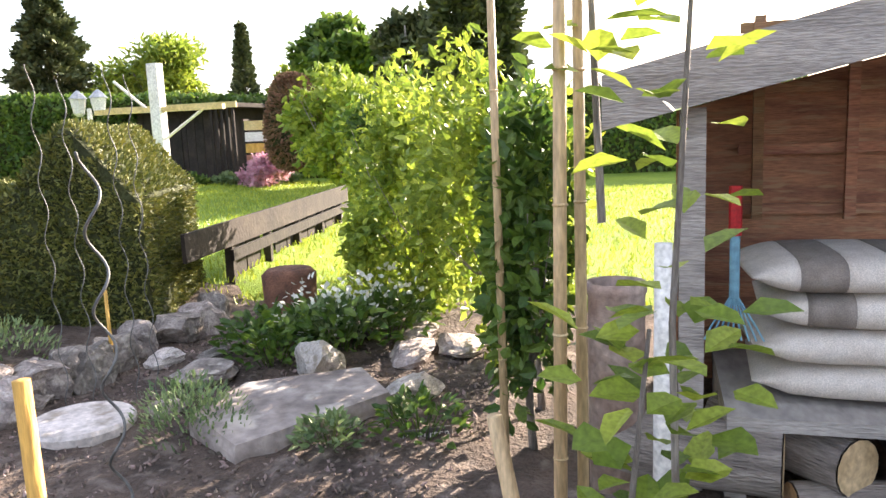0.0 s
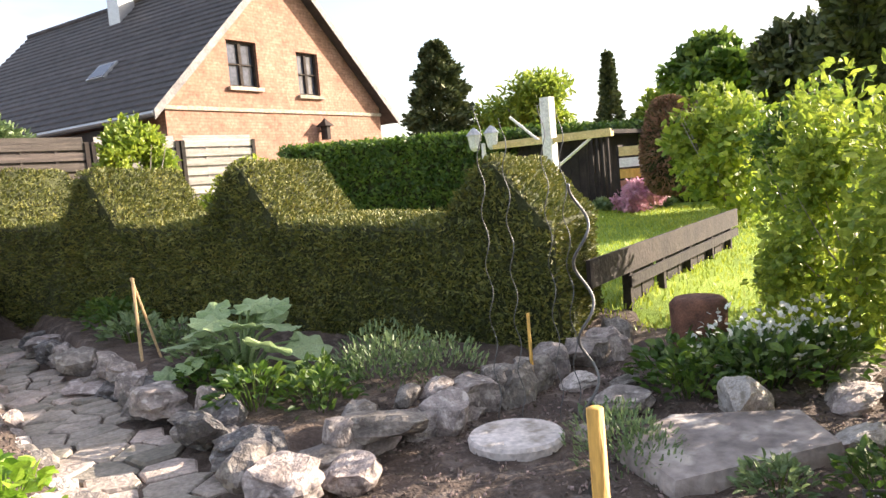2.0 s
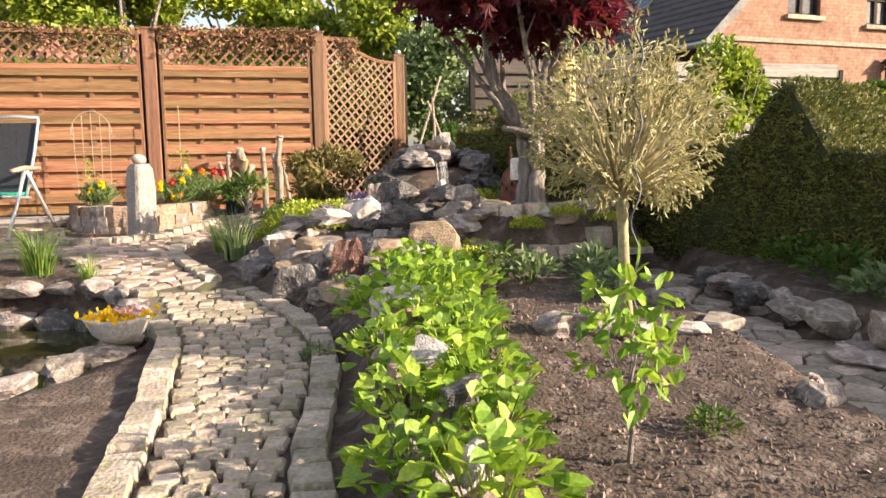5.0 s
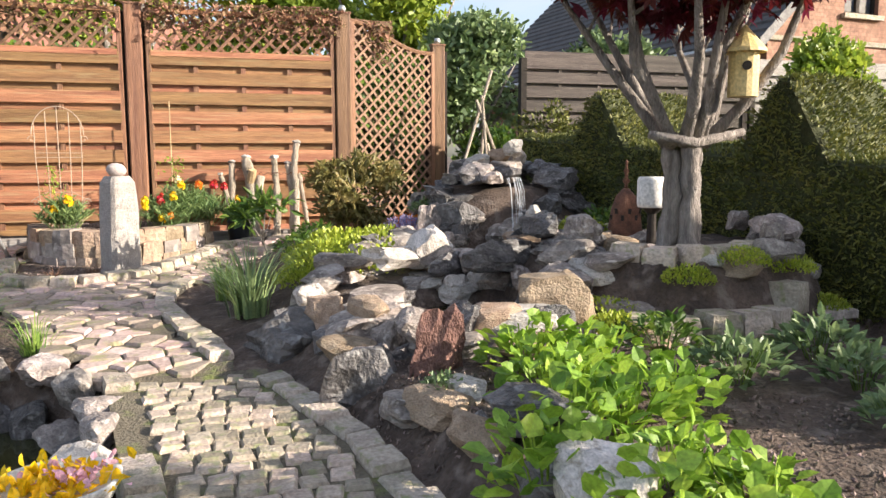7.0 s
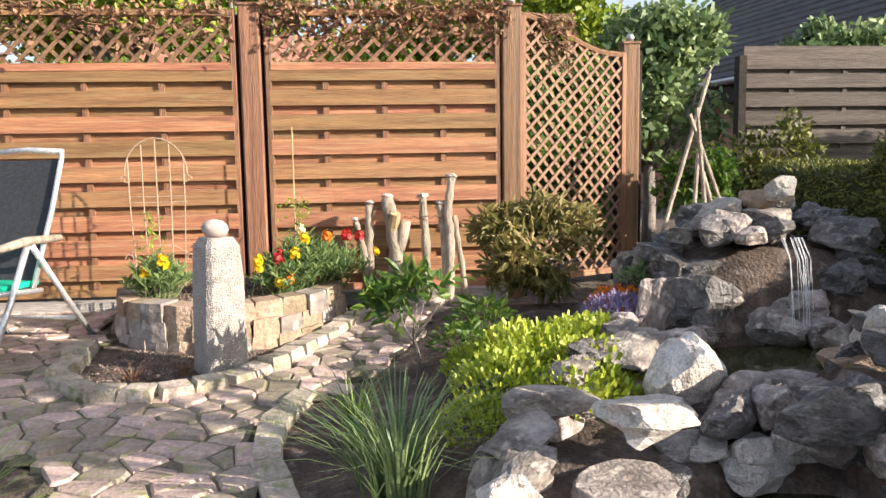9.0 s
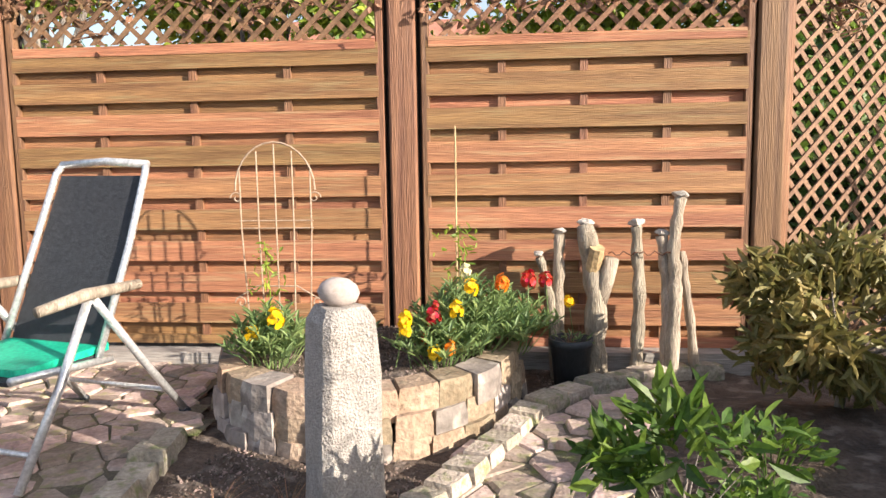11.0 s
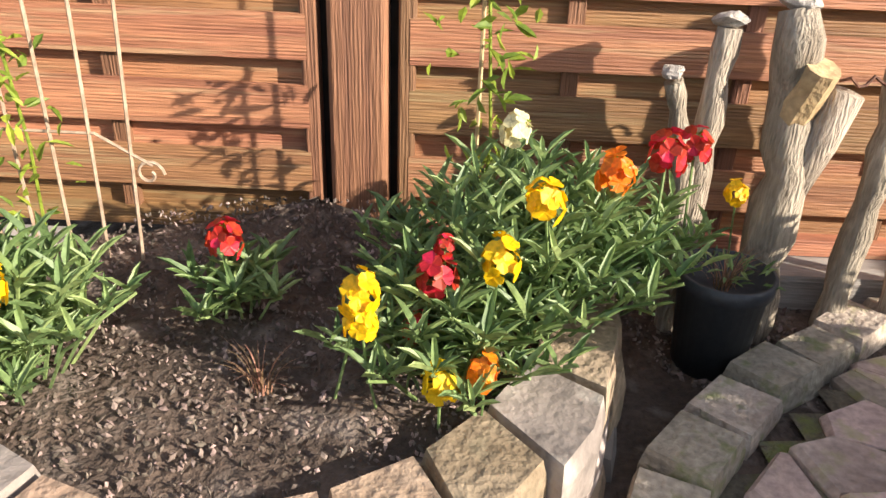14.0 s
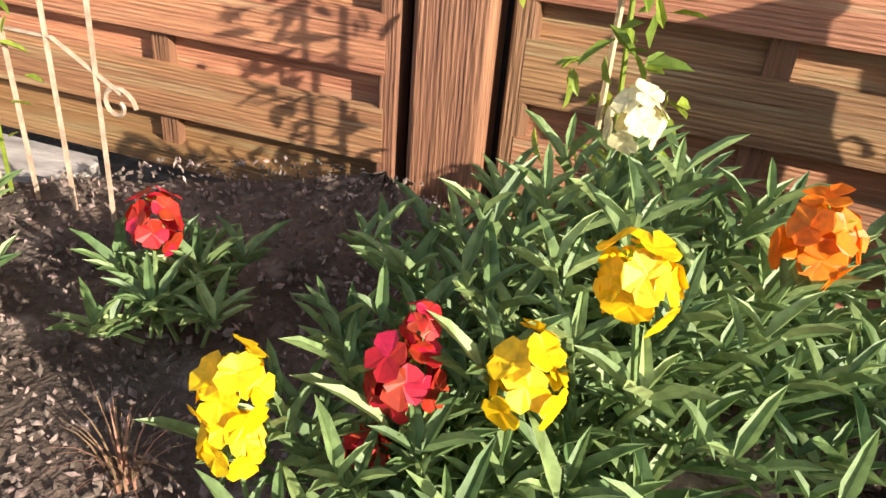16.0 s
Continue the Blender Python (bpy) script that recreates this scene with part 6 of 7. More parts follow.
put("grass_tuft", [("foliage", blades(40, 0.07, 0.10, L_DRY, 0.004))], pose(-2.0, 11.30, 0.44), "small dry grass tuft on the raised bed", "plant")
put("heather", [("foliage", blades(60, 0.16, 0.14, L_DRY, 0.004))], pose(-2.1, 10.35, Z(-2.1, 10.35)), "dry brown heather beside the pillar", "plant")
put("heather", [("foliage", blades(60, 0.16, 0.12, L_DRY, 0.004))], pose(-2.35, 10.3, Z(-2.35, 10.3)), "dry brown heather beside the pillar", "plant")

# bronze-leaved shrub and light shrub
tree("peony_shrub", 0.02, 11.05, 0.25, 0.02, 0.38, (0.48, 0.44, 0.36), 2200, 0.09, L_BRONZE, "rounded shrub with bronze-green pointed leaves", "shrub", tpl=LEAF, faces=LEAF_F, aspect=0.35, limbs=9)
tree("young_shrub", -0.88, 9.75, 0.25, 0.008, 0.42, (0.26, 0.26, 0.16), 230, 0.09, L_MID, "slender young shrub with thin drooping leaves", "shrub", tpl=LEAF, faces=LEAF_F, aspect=0.35, limbs=6)
tree("young_shrub", 0.12, 4.15, 0.2, 0.008, 0.36, (0.16, 0.16, 0.26), 130, 0.06, L_STRAW, "slender young rose bush with sparse leaves", "shrub", tpl=LEAF, faces=LEAF_F, limbs=6)
tree("shrub", 1.75, 12.45, 0.3, 0.02, 0.75, (0.42, 0.3, 0.5), 1500, 0.07, L_MID, "dark green climbing shrub behind the rockery", "shrub", tpl=LEAF, faces=LEAF_F)
tree("shrub", 2.5, 12.5, 0.3, 0.02, 0.95, (0.5, 0.3, 0.5), 2500, 0.05, L_YEW, "dark clipped evergreen bush by the grey fence", "shrub")

# large-leaved plant beside the hedge
def big_leaf_plant(x, y):
    e = thing("rhubarb_plant", pose(x, y, Z(x, y)) @ Matrix.Scale(0.8, 4), "plant with huge pale green lobed leaves on stalks", "plant")
    st = Build()
    P, W, N, S = [], [], [], []
    for i in range(24):
        a = i * 2.4
        q = 0.10 + 0.40 * (i / 24)
        tip = Vector((math.cos(a) * q, math.sin(a) * q, 0.50 - 0.42 * (i / 24) ** 1.4 + random.uniform(-0.03, 0.03)))
        st.tube([(0, 0, -0.02), tip * 0.5 + Vector((0, 0, 0.1)), tip], [0.016, 0.012, 0.008], 6)
        P.append(tip - Vector((math.cos(a), math.sin(a), 0)) * 0.05)
        W.append((math.cos(a), math.sin(a), random.uniform(-0.5, 0.35)))
        N.append((math.cos(a) * 0.3 + random.uniform(-0.5, 0.5), math.sin(a) * 0.3 + random.uniform(-0.5, 0.5), 1))
        S.append(random.uniform(0.17, 0.30))
    part("stalk_mass", st, L_BIG, e)
    round_leaf = np.array([[0, 0, 0]] + [[0.62 * (1 + 0.10 * math.cos(7 * t)) * math.sin(t), 0.42 - 0.60 * (1 + 0.10 * math.cos(7 * t)) * math.cos(t), 0.045 * math.cos(3.5 * t * 2) - 0.05] for t in np.linspace(0.35, 2 * math.pi - 0.35, 27)] + [[0, 0.42, 0.0]])
    faces = [(28, i, i + 1) for i in range(1, 27)] + [(28, 0, 1), (28, 27, 0)]
    part("leaves", leaf_mesh("leaves", P, W, N, S, S, L_BIG, round_leaf, faces), None, e)


big_leaf_plant(2.22, 3.95)
cane = thing("plant_sticks", pose(2.1, 4.9, Z(2.1, 4.9)) @ Matrix.Scale(0.85, 4), "two thin pale sticks leaning together in the bed", "stick")
part("stick", Build().tube([(0, 0, -0.05), (0.0, 0, 0.62)], 0.012, 6), M_BAMBOO, cane)
part("stick", Build().tube([(0.16, 0, -0.05), (0.0, 0.02, 0.62)], 0.010, 6), M_BAMBOO, cane)

# wallflowers in the raised bed
def wallflower(x, y, z, n, r, h, label):
    e = thing("wallflower", pose(x, y, z), label, "flowers", "wallflowers")
    whorls = n
    P, W, N, L = [], [], [], []
    st = Build()
    for i in range(whorls):
        a, q = i * 2.4, r * math.sqrt((i + 0.5) / whorls)
        hh = h * (1 - 0.55 * (q / r) ** 2) * random.uniform(0.8, 1.05)
        top = Vector((math.cos(a) * q, math.sin(a) * q, hh))
        st.tube([(top.x * 0.3, top.y * 0.3, -0.02), top * 0.7, top], 0.0035, 4)
        lean = Vector((math.cos(a) * q / r * 0.6, math.sin(a) * q / r * 0.6, 1)).normalized()
        for k in range(22):
            b_ = k * 2.4 + i
            f = 0.25 + 0.75 * k / 22
            p = Vector((top.x * f, top.y * f, top.z * (0.3 + 0.7 * f)))
            d = Vector((math.cos(b_), math.sin(b_), 0.55 * f + 0.15)) + lean * 0.5 * f
            P.append(p)
            W.append(d)
            N.append((0, 0, 1))
            L.append(random.uniform(0.05, 0.095))
    part("stalk_mass", st, L_FLOWERLEAF, e)
    L = np.array(L)
    part("leaves", leaf_mesh("leaves", [tuple(p) for p in P], [tuple(w) for w in W], N, L, L * 0.19, L_FLOWERLEAF), None, e)
    return e


def petal_head(m_, n=11, r=0.030, h=0.085):
    """Head of four-petalled blossoms."""
    P, W, N = [], [], []
    for i in range(n):
        a = i * 2.4
        t = (i + 0.5) / n
        d = Vector((math.cos(a) * math.sqrt(1 - (1 - t) ** 2 * 0.9), math.sin(a) * math.sqrt(1 - (1 - t) ** 2 * 0.9), 0.9 - 1.25 * t)).normalized()
        c = Vector((d.x * r, d.y * r, d.z * h * 0.6)) * random.uniform(0.85, 1.2)
        s = d.orthogonal().normalized()
        u = d.cross(s)
        for k in range(4):
            b_ = k * math.pi / 2 + i
            w = s * math.cos(b_) + u * math.sin(b_) + d * random.uniform(-0.1, 0.35)
            P.append(tuple(c))
            W.append(tuple(w))
            N.append(tuple(d))
    petal = np.array([[-0.12, 0, 0], [0.12, 0, 0], [0.5, 0.55, 0.08], [0.38, 0.92, 0.0], [0, 1.0, -0.06], [-0.38, 0.92, 0.0], [-0.5, 0.55, 0.08]])
    n_ = len(P)
    return leaf_mesh("blossoms", P, W, N, RNG.uniform(0.019, 0.027, n_), RNG.uniform(0.022, 0.030, n_), m_, petal, [(0, 1, 2, 3, 4, 5, 6)])


HEADS = {"y": (petal_head(F_YEL), "bright yellow"), "r": (petal_head(F_RED), "deep red"), "o": (petal_head(F_ORA), "orange"), "c": (petal_head(F_CRE), "pale cream")}
BUD = tuft(14, 0.010, 0.02, L_STRAW, 0.012, 0.5)


def flower(kind, x, y, z, foot=0.45, s=1.0):
    me, col = HEADS[kind]
    e = thing("wallflower_bloom", pose(x, y, z, random.uniform(-12, 12), random.uniform(-12, 12), random.uniform(0, 360)) @ Matrix.Scale(s, 4), col + " wallflower bloom on a leafy stem", "flower", "wallflower blooms")
    part("blossoms", me, None, e)
    b_ = part("buds", BUD, None, e)
    b_.location = (0, 0, 0.028)
    part("stem", Build().tube([(0, 0, (foot - z) / s), (0.005, 0, (foot - z) / s * 0.5), (0, 0, 0.0)], 0.0035, 5), L_FLOWERLEAF, e)


wallflower(-1.53, 11.56, 0.43, 52, 0.34, 0.40, "bushy wallflower with narrow grey-green leaves")
wallflower(-1.66, 11.36, 0.43, 28, 0.24, 0.24, "bushy wallflower with narrow grey-green leaves")
wallflower(-1.32, 11.72, 0.43, 24, 0.26, 0.28, "bushy wallflower with narrow grey-green leaves")
wallflower(-2.45, 11.30, 0.43, 34, 0.24, 0.29, "bushy bright green wallflower below the trellis")
wallflower(-2.10, 11.56, 0.44, 8, 0.14, 0.12, "small wallflower with few leaves")
for k, x, y, z, s in (("y", -1.58, 11.33, 0.71, 0.88), ("y", -1.51, 11.36, 0.81, 0.85), ("o", -1.37, 11.51, 0.80, 0.95), ("r", -1.24, 11.66, 0.79, 1.0), ("r", -1.15, 11.78, 0.77, 0.9), ("c", -1.55, 11.60, 0.85, 0.75), ("r", -1.685, 11.33, 0.67, 0.9),
                      ("y", -1.81, 11.25, 0.68, 0.85), ("y", -1.805, 11.24, 0.63, 0.75), ("r", -1.72, 11.32, 0.57, 0.65), ("y", -1.67, 11.22, 0.53, 0.85), ("o", -1.60, 11.23, 0.55, 0.7), ("r", -2.12, 11.54, 0.61, 0.9), ("y", -2.40, 11.19, 0.69, 1.0), ("y", -2.51, 11.18, 0.62, 0.8), ("y", -1.03, 11.80, 0.66, 0.7), ("r", -1.675, 11.34, 0.73, 0.45)):
    flower(k, x, y, z, 0.45, s)
put("dry_stalks", [("foliage", blades(40, 0.09, 0.12, L_DRY, 0.004)), ("leaves", tuft(40, 0.1, 0.08, L_FLOWERLEAF, 0.04, 0.25))], pose(-1.02, 11.78, Z(-1.02, 11.78) + 0.215), "dry stalks in the dark pot", "plant")
# climbers on trellis and stake
for x, y, h, n in ((-2.62, 11.76, 0.55, 70), (-1.60, 11.85, 0.62, 120)):
    b = Build()
    b.tube([(0, 0, 0), (0.01, 0, h * 0.5), (-0.01, 0, h)], 0.004, 5)
    P = np.stack([RNG.normal(0, 0.045, n), RNG.normal(-0.02, 0.03, n), RNG.uniform(0.1, h, n)], 1)
    put("climber", [("stem", b.mesh("stem", L_LIGHT)), ("leaves", leaf_mesh("leaves", P, rnd_dirs(n, -0.2), rnd_dirs(n, 1), RNG.uniform(0.03, 0.06, n), RNG.uniform(0.012, 0.022, n), L_LIGHT))], pose(x, y, 0.44), "young light green climber with small pointed leaves", "plant")
cs = thing("garden_cane", pose(-1.62, 11.9, 0.43), "thin brown cane supporting a climber", "stick")
part("cane", Build().tube([(0, 0, 0), (0, 0, 1.15)], 0.005, 6), M_BAMBOO, cs)

# dry vine over the screen's lattice
def vine(x0, x1, y, z, n, label):
    e = thing("dry_vine", pose(0, 0, 0), label, "vine", "dry vines")
    b = Build()
    for _ in range(34):
        x = random.uniform(x0, x1)
        pts, p = [], Vector((x, y + random.uniform(-0.06, 0.03), z + random.uniform(-0.28, 0.02)))
        for i in range(7):
            pts.append(p.copy())
            p += Vector((random.uniform(-0.16, 0.16), random.uniform(-0.02, 0.02), random.uniform(-0.06, 0.06)))
            p.x = min(max(p.x, x0), x1)
            p.z = min(p.z, z + 0.05)
        b.tube(pts, 0.006, 4)
    part("tangle", b, M_LATT, e)
    P = np.stack([RNG.uniform(x0, x1, n), y - 0.03 + RNG.normal(0, 0.04, n), z - np.abs(RNG.normal(0, 0.15, n)) + 0.03], 1)
    part("leaves", leaf_mesh("leaves", P, rnd_dirs(n, -0.3), rnd_dirs(n), RNG.uniform(0.03, 0.07, n), RNG.uniform(0.02, 0.045, n), L_DRY), None, e)
    g = n // 4
    P = np.stack([RNG.uniform(x0, x1, g), y + 0.05 + RNG.normal(0, 0.05, g), z - np.abs(RNG.normal(0.1, 0.15, g))], 1)
    part("green_leaves", leaf_mesh("green_leaves", P, rnd_dirs(g), rnd_dirs(g), 0.06, 0.035, L_LIGHT), None, e)


vine(-1.83, 0.05, FY, 2.5, 1100, "dry brown vine tangled along the lattice top")
vine(-4.28, -2.04, FY, 2.5, 500, "dry brown vine tangled along the lattice top")
vine(0.15, 0.6, FY + 0.15, 2.42, 200, "dry brown vine tangled along the lattice top")

# ---- red maple ----
def maple():
    x, y = 1.26, 7.84
    e = thing("japanese_maple", pose(x, y, 0.5), "gnarled old maple with maroon leaf crown", "tree")
    b = Build()
    strands = [(-0.075, 0.02), (0.07, 0.05), (0.0, -0.06), (0.04, -0.02), (-0.03, 0.05)]
    for i, (dx, dy) in enumerate(strands):
        pts = [(dx * 1.5, dy * 1.5, -0.06), (dx * 0.9, dy, 0.15), (dx * 0.65 + 0.02 * math.sin(i), dy * 0.7, 0.35), (dx * 0.9, dy * 0.9, 0.55), (dx * 1.25, dy, 0.68)]
        pts = [Vector(p) for p in pts]
        fine = [pts[int(k / 4)].lerp(pts[min(int(k / 4) + 1, 4)], (k % 4) / 4) for k in range(17)]
        b.tube(fine, [0.056 * (1.1 - 0.3 * k / 16) * (1 + 0.15 * math.sin(k * 1.7 + i * 2)) for k in range(17)], 10)
    part("trunk", b, M_BARK, e, smooth=True)
    lb = Build()
    ends = []
    for i in range(13):
        a = i * 2.4
        q = 0.35 + 0.5 * ((i * 7) % 13) / 13
        t = Vector((math.cos(a) * q, math.sin(a) * q * 0.85, 1.35 + 0.35 * ((i * 5) % 13) / 13))
        s = Vector((math.cos(a) * 0.1, math.sin(a) * 0.06, 0.62))
        mid = s.lerp(t, 0.5) + Vector((math.sin(i * 3) * 0.08, math.cos(i * 2) * 0.08, -0.06))
        lb.tube([s, s.lerp(mid, 0.5) + Vector((0.02, 0, -0.02)), mid, mid.lerp(t, 0.6), t], [0.036, 0.031, 0.025, 0.016, 0.008], 8)
        ends.append(t)
        for k in range(3):
            u = mid.lerp(t, 0.4 + 0.25 * k)
            lb.tube([u, u + Vector((random.uniform(-.2, .2), random.uniform(-.2, .2), random.uniform(0.05, .25)))], [0.012, 0.004], 5)
    lb.tube([(-0.28, -0.12, 0.67), (0, -0.10, 0.63), (0.3, -0.08, 0.69)], [0.022, 0.03, 0.02], 8)
    part("branchwork", lb, M_BARK, e, smooth=True)
    n = 4400
    p = crown_points(n, (1.02, 0.9, 0.5), 26, 0.2) + np.array([0, 0, 1.66])
    p[:, 2] = np.maximum(p[:, 2], 1.02 + RNG.uniform(0, 0.2, n))
    out = unit(p - np.array([0, 0, 1.4]))
    part("crown", leaf_mesh("crown", p, unit(out * 0.7 + rnd_dirs(n, -0.2)), out * 0.5 + rnd_dirs(n, 0.6), RNG.uniform(0.07, 0.115, n), RNG.uniform(0.07, 0.115, n), L_MAPLE, PALM, PALM_F), None, e)


maple()
bh = thing("bird_house", pose(1.44, 7.62, 1.36) @ Matrix.Scale(0.88, 4), "yellow cylindrical wooden bird house with pointed roof", "bird house")
part("body", Build().lathe([(0.0, 0.0), (0.085, 0.0), (0.085, 0.26), (0.0, 0.26)], 16), M_BIRD, bh)
part("roof", Build().lathe([(0.125, 0.25), (0.12, 0.27), (0.01, 0.40), (0.0, 0.41)], 16), M_BIRD, bh)
part("entrance", Build().lathe([(0.0, 0.0), (0.026, 0.0), (0.026, 0.01), (0.0, 0.01)], 14, pose(-0.035, -0.078, 0.17, 90, 0, -24)), M_DARKWOOD, bh)
part("hanger", Build().tube([(0, 0, 0.4), (0, 0, 0.75)], 0.004, 5), M_GALV, bh)
ro = thing("garden_lantern", pose(1.38, 8.68, 0.5) @ Matrix.Scale(0.85, 4), "rusty pierced iron bell lantern with ball finial", "lantern")
part("bell", Build().lathe([(0.14, 0.0), (0.145, 0.02), (0.125, 0.14), (0.11, 0.26), (0.075, 0.36), (0.02, 0.42), (0.0, 0.42)], 18), M_RUST, ro, smooth=True)
part("finial", Build().lathe([(0.012, 0.41), (0.012, 0.45), (0.03, 0.475), (0.012, 0.50), (0.012, 0.53), (0.024, 0.55), (0.008, 0.575), (0.012, 0.62), (0.0, 0.64)], 12), M_RUST, ro, smooth=True)
for k in range(8):
    a = math.pi * (1.0 + k / 7)
    part("cutout", Build().box(-0.011, 0.011, -0.004, 0.004, -0.02, 0.02, pose(0.118 * math.cos(a), 0.118 * math.sin(a), 0.20 + 0.05 * (k % 2), 10, 0, math.degrees(a) + 90)), M_DARKWOOD, ro)
cd = thing("candle_light", pose(1.33, 8.27, 0.5), "white round candle light on a dark stand", "light")
part("candle", Build().lathe([(0.0, 0.26), (0.085, 0.26), (0.09, 0.28), (0.09, 0.42), (0.08, 0.44), (0.0, 0.44)], 20), M_WHITE, cd, smooth=True)
part("stand", Build().lathe([(0.06, -0.02), (0.03, 0.02), (0.025, 0.22), (0.07, 0.26)], 12), M_DARKWOOD, cd)

# bamboo tripod
tp = thing("stick_tripod", pose(1.45, 12.0, 0.35), "tripod of pale wooden sticks tied at the top", "tripod")
for a, b_ in (((-0.42, -0.2, 0), (0.18, 0.1, 1.62)), ((0.05, -0.3, 0), (0.06, 0.05, 1.35)), ((0.45, 0.1, 0.2), (-0.02, 0.0, 1.30)), ((-0.15, -0.35, 0), (0.1, 0.1, 1.0)), ((0.25, -0.25, 0), (0.12, 0.05, 0.85))):
    part("stick", Build().tube([a, b_], 0.017, 7), M_DRIFT, tp)

# ---- curly standard willow ----
def standard_willow():
    x, y = 0.75, 5.35
    e = thing("standard_willow", pose(x, y, Z(x, y)), "small standard willow with round head of pale curly twigs", "tree")
    part("trunk", Build().tube([(0.02, 0, -0.05), (0.0, 0.01, 0.25), (-0.02, 0, 0.5), (-0.03, 0, 0.68)], [0.032, 0.026, 0.024, 0.03], 9), M_TWIG, e, smooth=True)
    P, W = [], []
    c = Vector((-0.03, 0, 0.66))
    for i in range(150):
        d = Vector(rnd_dirs(1, 0.12)[0].tolist())
        goal = Vector((-0.03 + d.x * 0.43, d.y * 0.43, 0.98 + d.z * 0.38)) * random.uniform(0.94, 1.03)
        bow = c.lerp(goal, 0.5) + Vector((d.x * 0.10, d.y * 0.10, 0.06))
        pts = []
        for k in range(8):
            t = k / 7
            wob = Vector((math.sin(t * 13 + i), math.cos(t * 11 + i * 2), math.sin(t * 12 + i * 3))) * 0.02 * t
            pts.append(c * (1 - t) ** 2 + bow * (2 * t * (1 - t)) + goal * t ** 2 + wob)
        part("twig", Build().tube(pts, [0.0085 - 0.0065 * k / 7 for k in range(8)], 4), M_TWIG, e)
        for k in range(26):
            q = pts[random.choice((4, 5, 6, 6, 7, 7))]
            P.append((q.x + random.uniform(-.035, .035), q.y + random.uniform(-.035, .035), q.z + random.uniform(-.035, .035)))
            W.append((d.x + random.uniform(-1, 1), d.y + random.uniform(-1, 1), d.z + random.uniform(-1, 1)))
    n = len(P)
    part("leaves", leaf_mesh("leaves", P, W, rnd_dirs(n, 0.5), RNG.uniform(0.025, 0.05, n), RNG.uniform(0.008, 0.014, n), L_WILLOW), None, e)


L_WILLOW = leafmat("pale_willow_leaves", (0.34, 0.32, 0.14), (0.52, 0.48, 0.25), 0.3, 0.3)
standard_willow()

# ---- shed, canes and climbing plants beside the start ----
def garden_hut():
    e = thing("garden_hut", pose(0, 0, 0), "open-fronted timber hut with pale sloping roof edge", "shed")
    def slope(y):
        return 1.22 - 0.233 * (y - 0.06)
    def sheet(name, x0, x1, y0, y1, drop, thick, m_, lab=""):
        part(name, Build().add([(x, y, slope(y) - d) for d in (drop + thick, drop) for x, y in ((x0, y0), (x1, y0), (x1, y1), (x0, y1))], [(3, 2, 1, 0), (4, 5, 6, 7), (0, 1, 5, 4), (1, 2, 6, 5), (2, 3, 7, 6), (3, 0, 4, 7)]), m_, e, lab)
    part("back_wall", Build().add([(x, y, z) for x in (3.4, 3.46) for y, z in ((-0.06, -0.2), (-3.2, -0.2), (-3.2, slope(-3.2) - 0.1), (-0.06, slope(-0.06) - 0.1))], [(0, 1, 2, 3), (7, 6, 5, 4), (0, 4, 5, 1), (1, 5, 6, 2), (2, 6, 7, 3), (3, 7, 4, 0)]), M_WOOD, e)
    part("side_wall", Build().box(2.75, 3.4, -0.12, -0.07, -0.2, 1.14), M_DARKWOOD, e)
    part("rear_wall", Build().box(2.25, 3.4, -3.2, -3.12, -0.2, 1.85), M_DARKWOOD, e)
    part("post", Build().box(2.28, 2.35, -0.12, -0.05, -0.2, 1.14), M_GREYWOOD, e)
    sheet("roof", 2.24, 4.0, 0.14, -3.4, -0.03, 0.05, M_ROOF)
    sheet("roof_edge", 2.19, 2.236, 0.16, -3.4, -0.04, 0.15, M_GREYWOOD, "pale weathered barge board")
    for i in range(5):
        part("lattice_bar", Build().box(3.30, 3.33, -1.75 + i * 0.34, -1.71 + i * 0.34, 0.7, 1.5), M_WOOD, e)
    for i in range(4):
        part("lattice_bar", Build().box(3.335, 3.36, -1.8, -0.3, 0.72 + i * 0.24, 0.76 + i * 0.24), M_WOOD, e)


garden_hut()


def cushion(x, y, z, sx, sy, sz, stripes, turn):
    e = thing("seat_cushion", pose(x, y, z, 0, 0, turn), ("plump cream and taupe checked seat cushion in a stack", "plump plain cream seat cushion in a stack")[not stripes], "cushion", "stacked cushions")
    nseg = 5 if stripes else 1
    for i in range(nseg):
        b = Build()
        y0, y1 = -sy / 2 + sy * i / nseg, -sy / 2 + sy * (i + 1) / nseg
        rows_ = []
        for k in range(7):
            t = y0 + (y1 - y0) * k / 6
            edge = max(0.12, 1 - (abs(t) / (sy / 2)) ** 5)
            rows_.append([(sx / 2 * math.copysign(abs(math.cos(a)) ** 0.5, math.cos(a)) * (0.9 + 0.1 * edge), t, sz / 2 + sz / 2 * edge * math.copysign(abs(math.sin(a)) ** 0.7, math.sin(a))) for a in np.linspace(0, 2 * math.pi, 20, endpoint=False)])
        vs = [p for r_ in rows_ for p in r_]
        fs = [(j * 20 + k, j * 20 + (k + 1) % 20, (j + 1) * 20 + (k + 1) % 20, (j + 1) * 20 + k) for j in range(6) for k in range(20)] + [tuple(reversed(range(20))), tuple(range(120, 140))]
        b.add(vs, fs)
        part("stripe" if stripes else "cover", b, M_CUSH_D if i % 2 else M_CUSH_L, e, smooth=True)


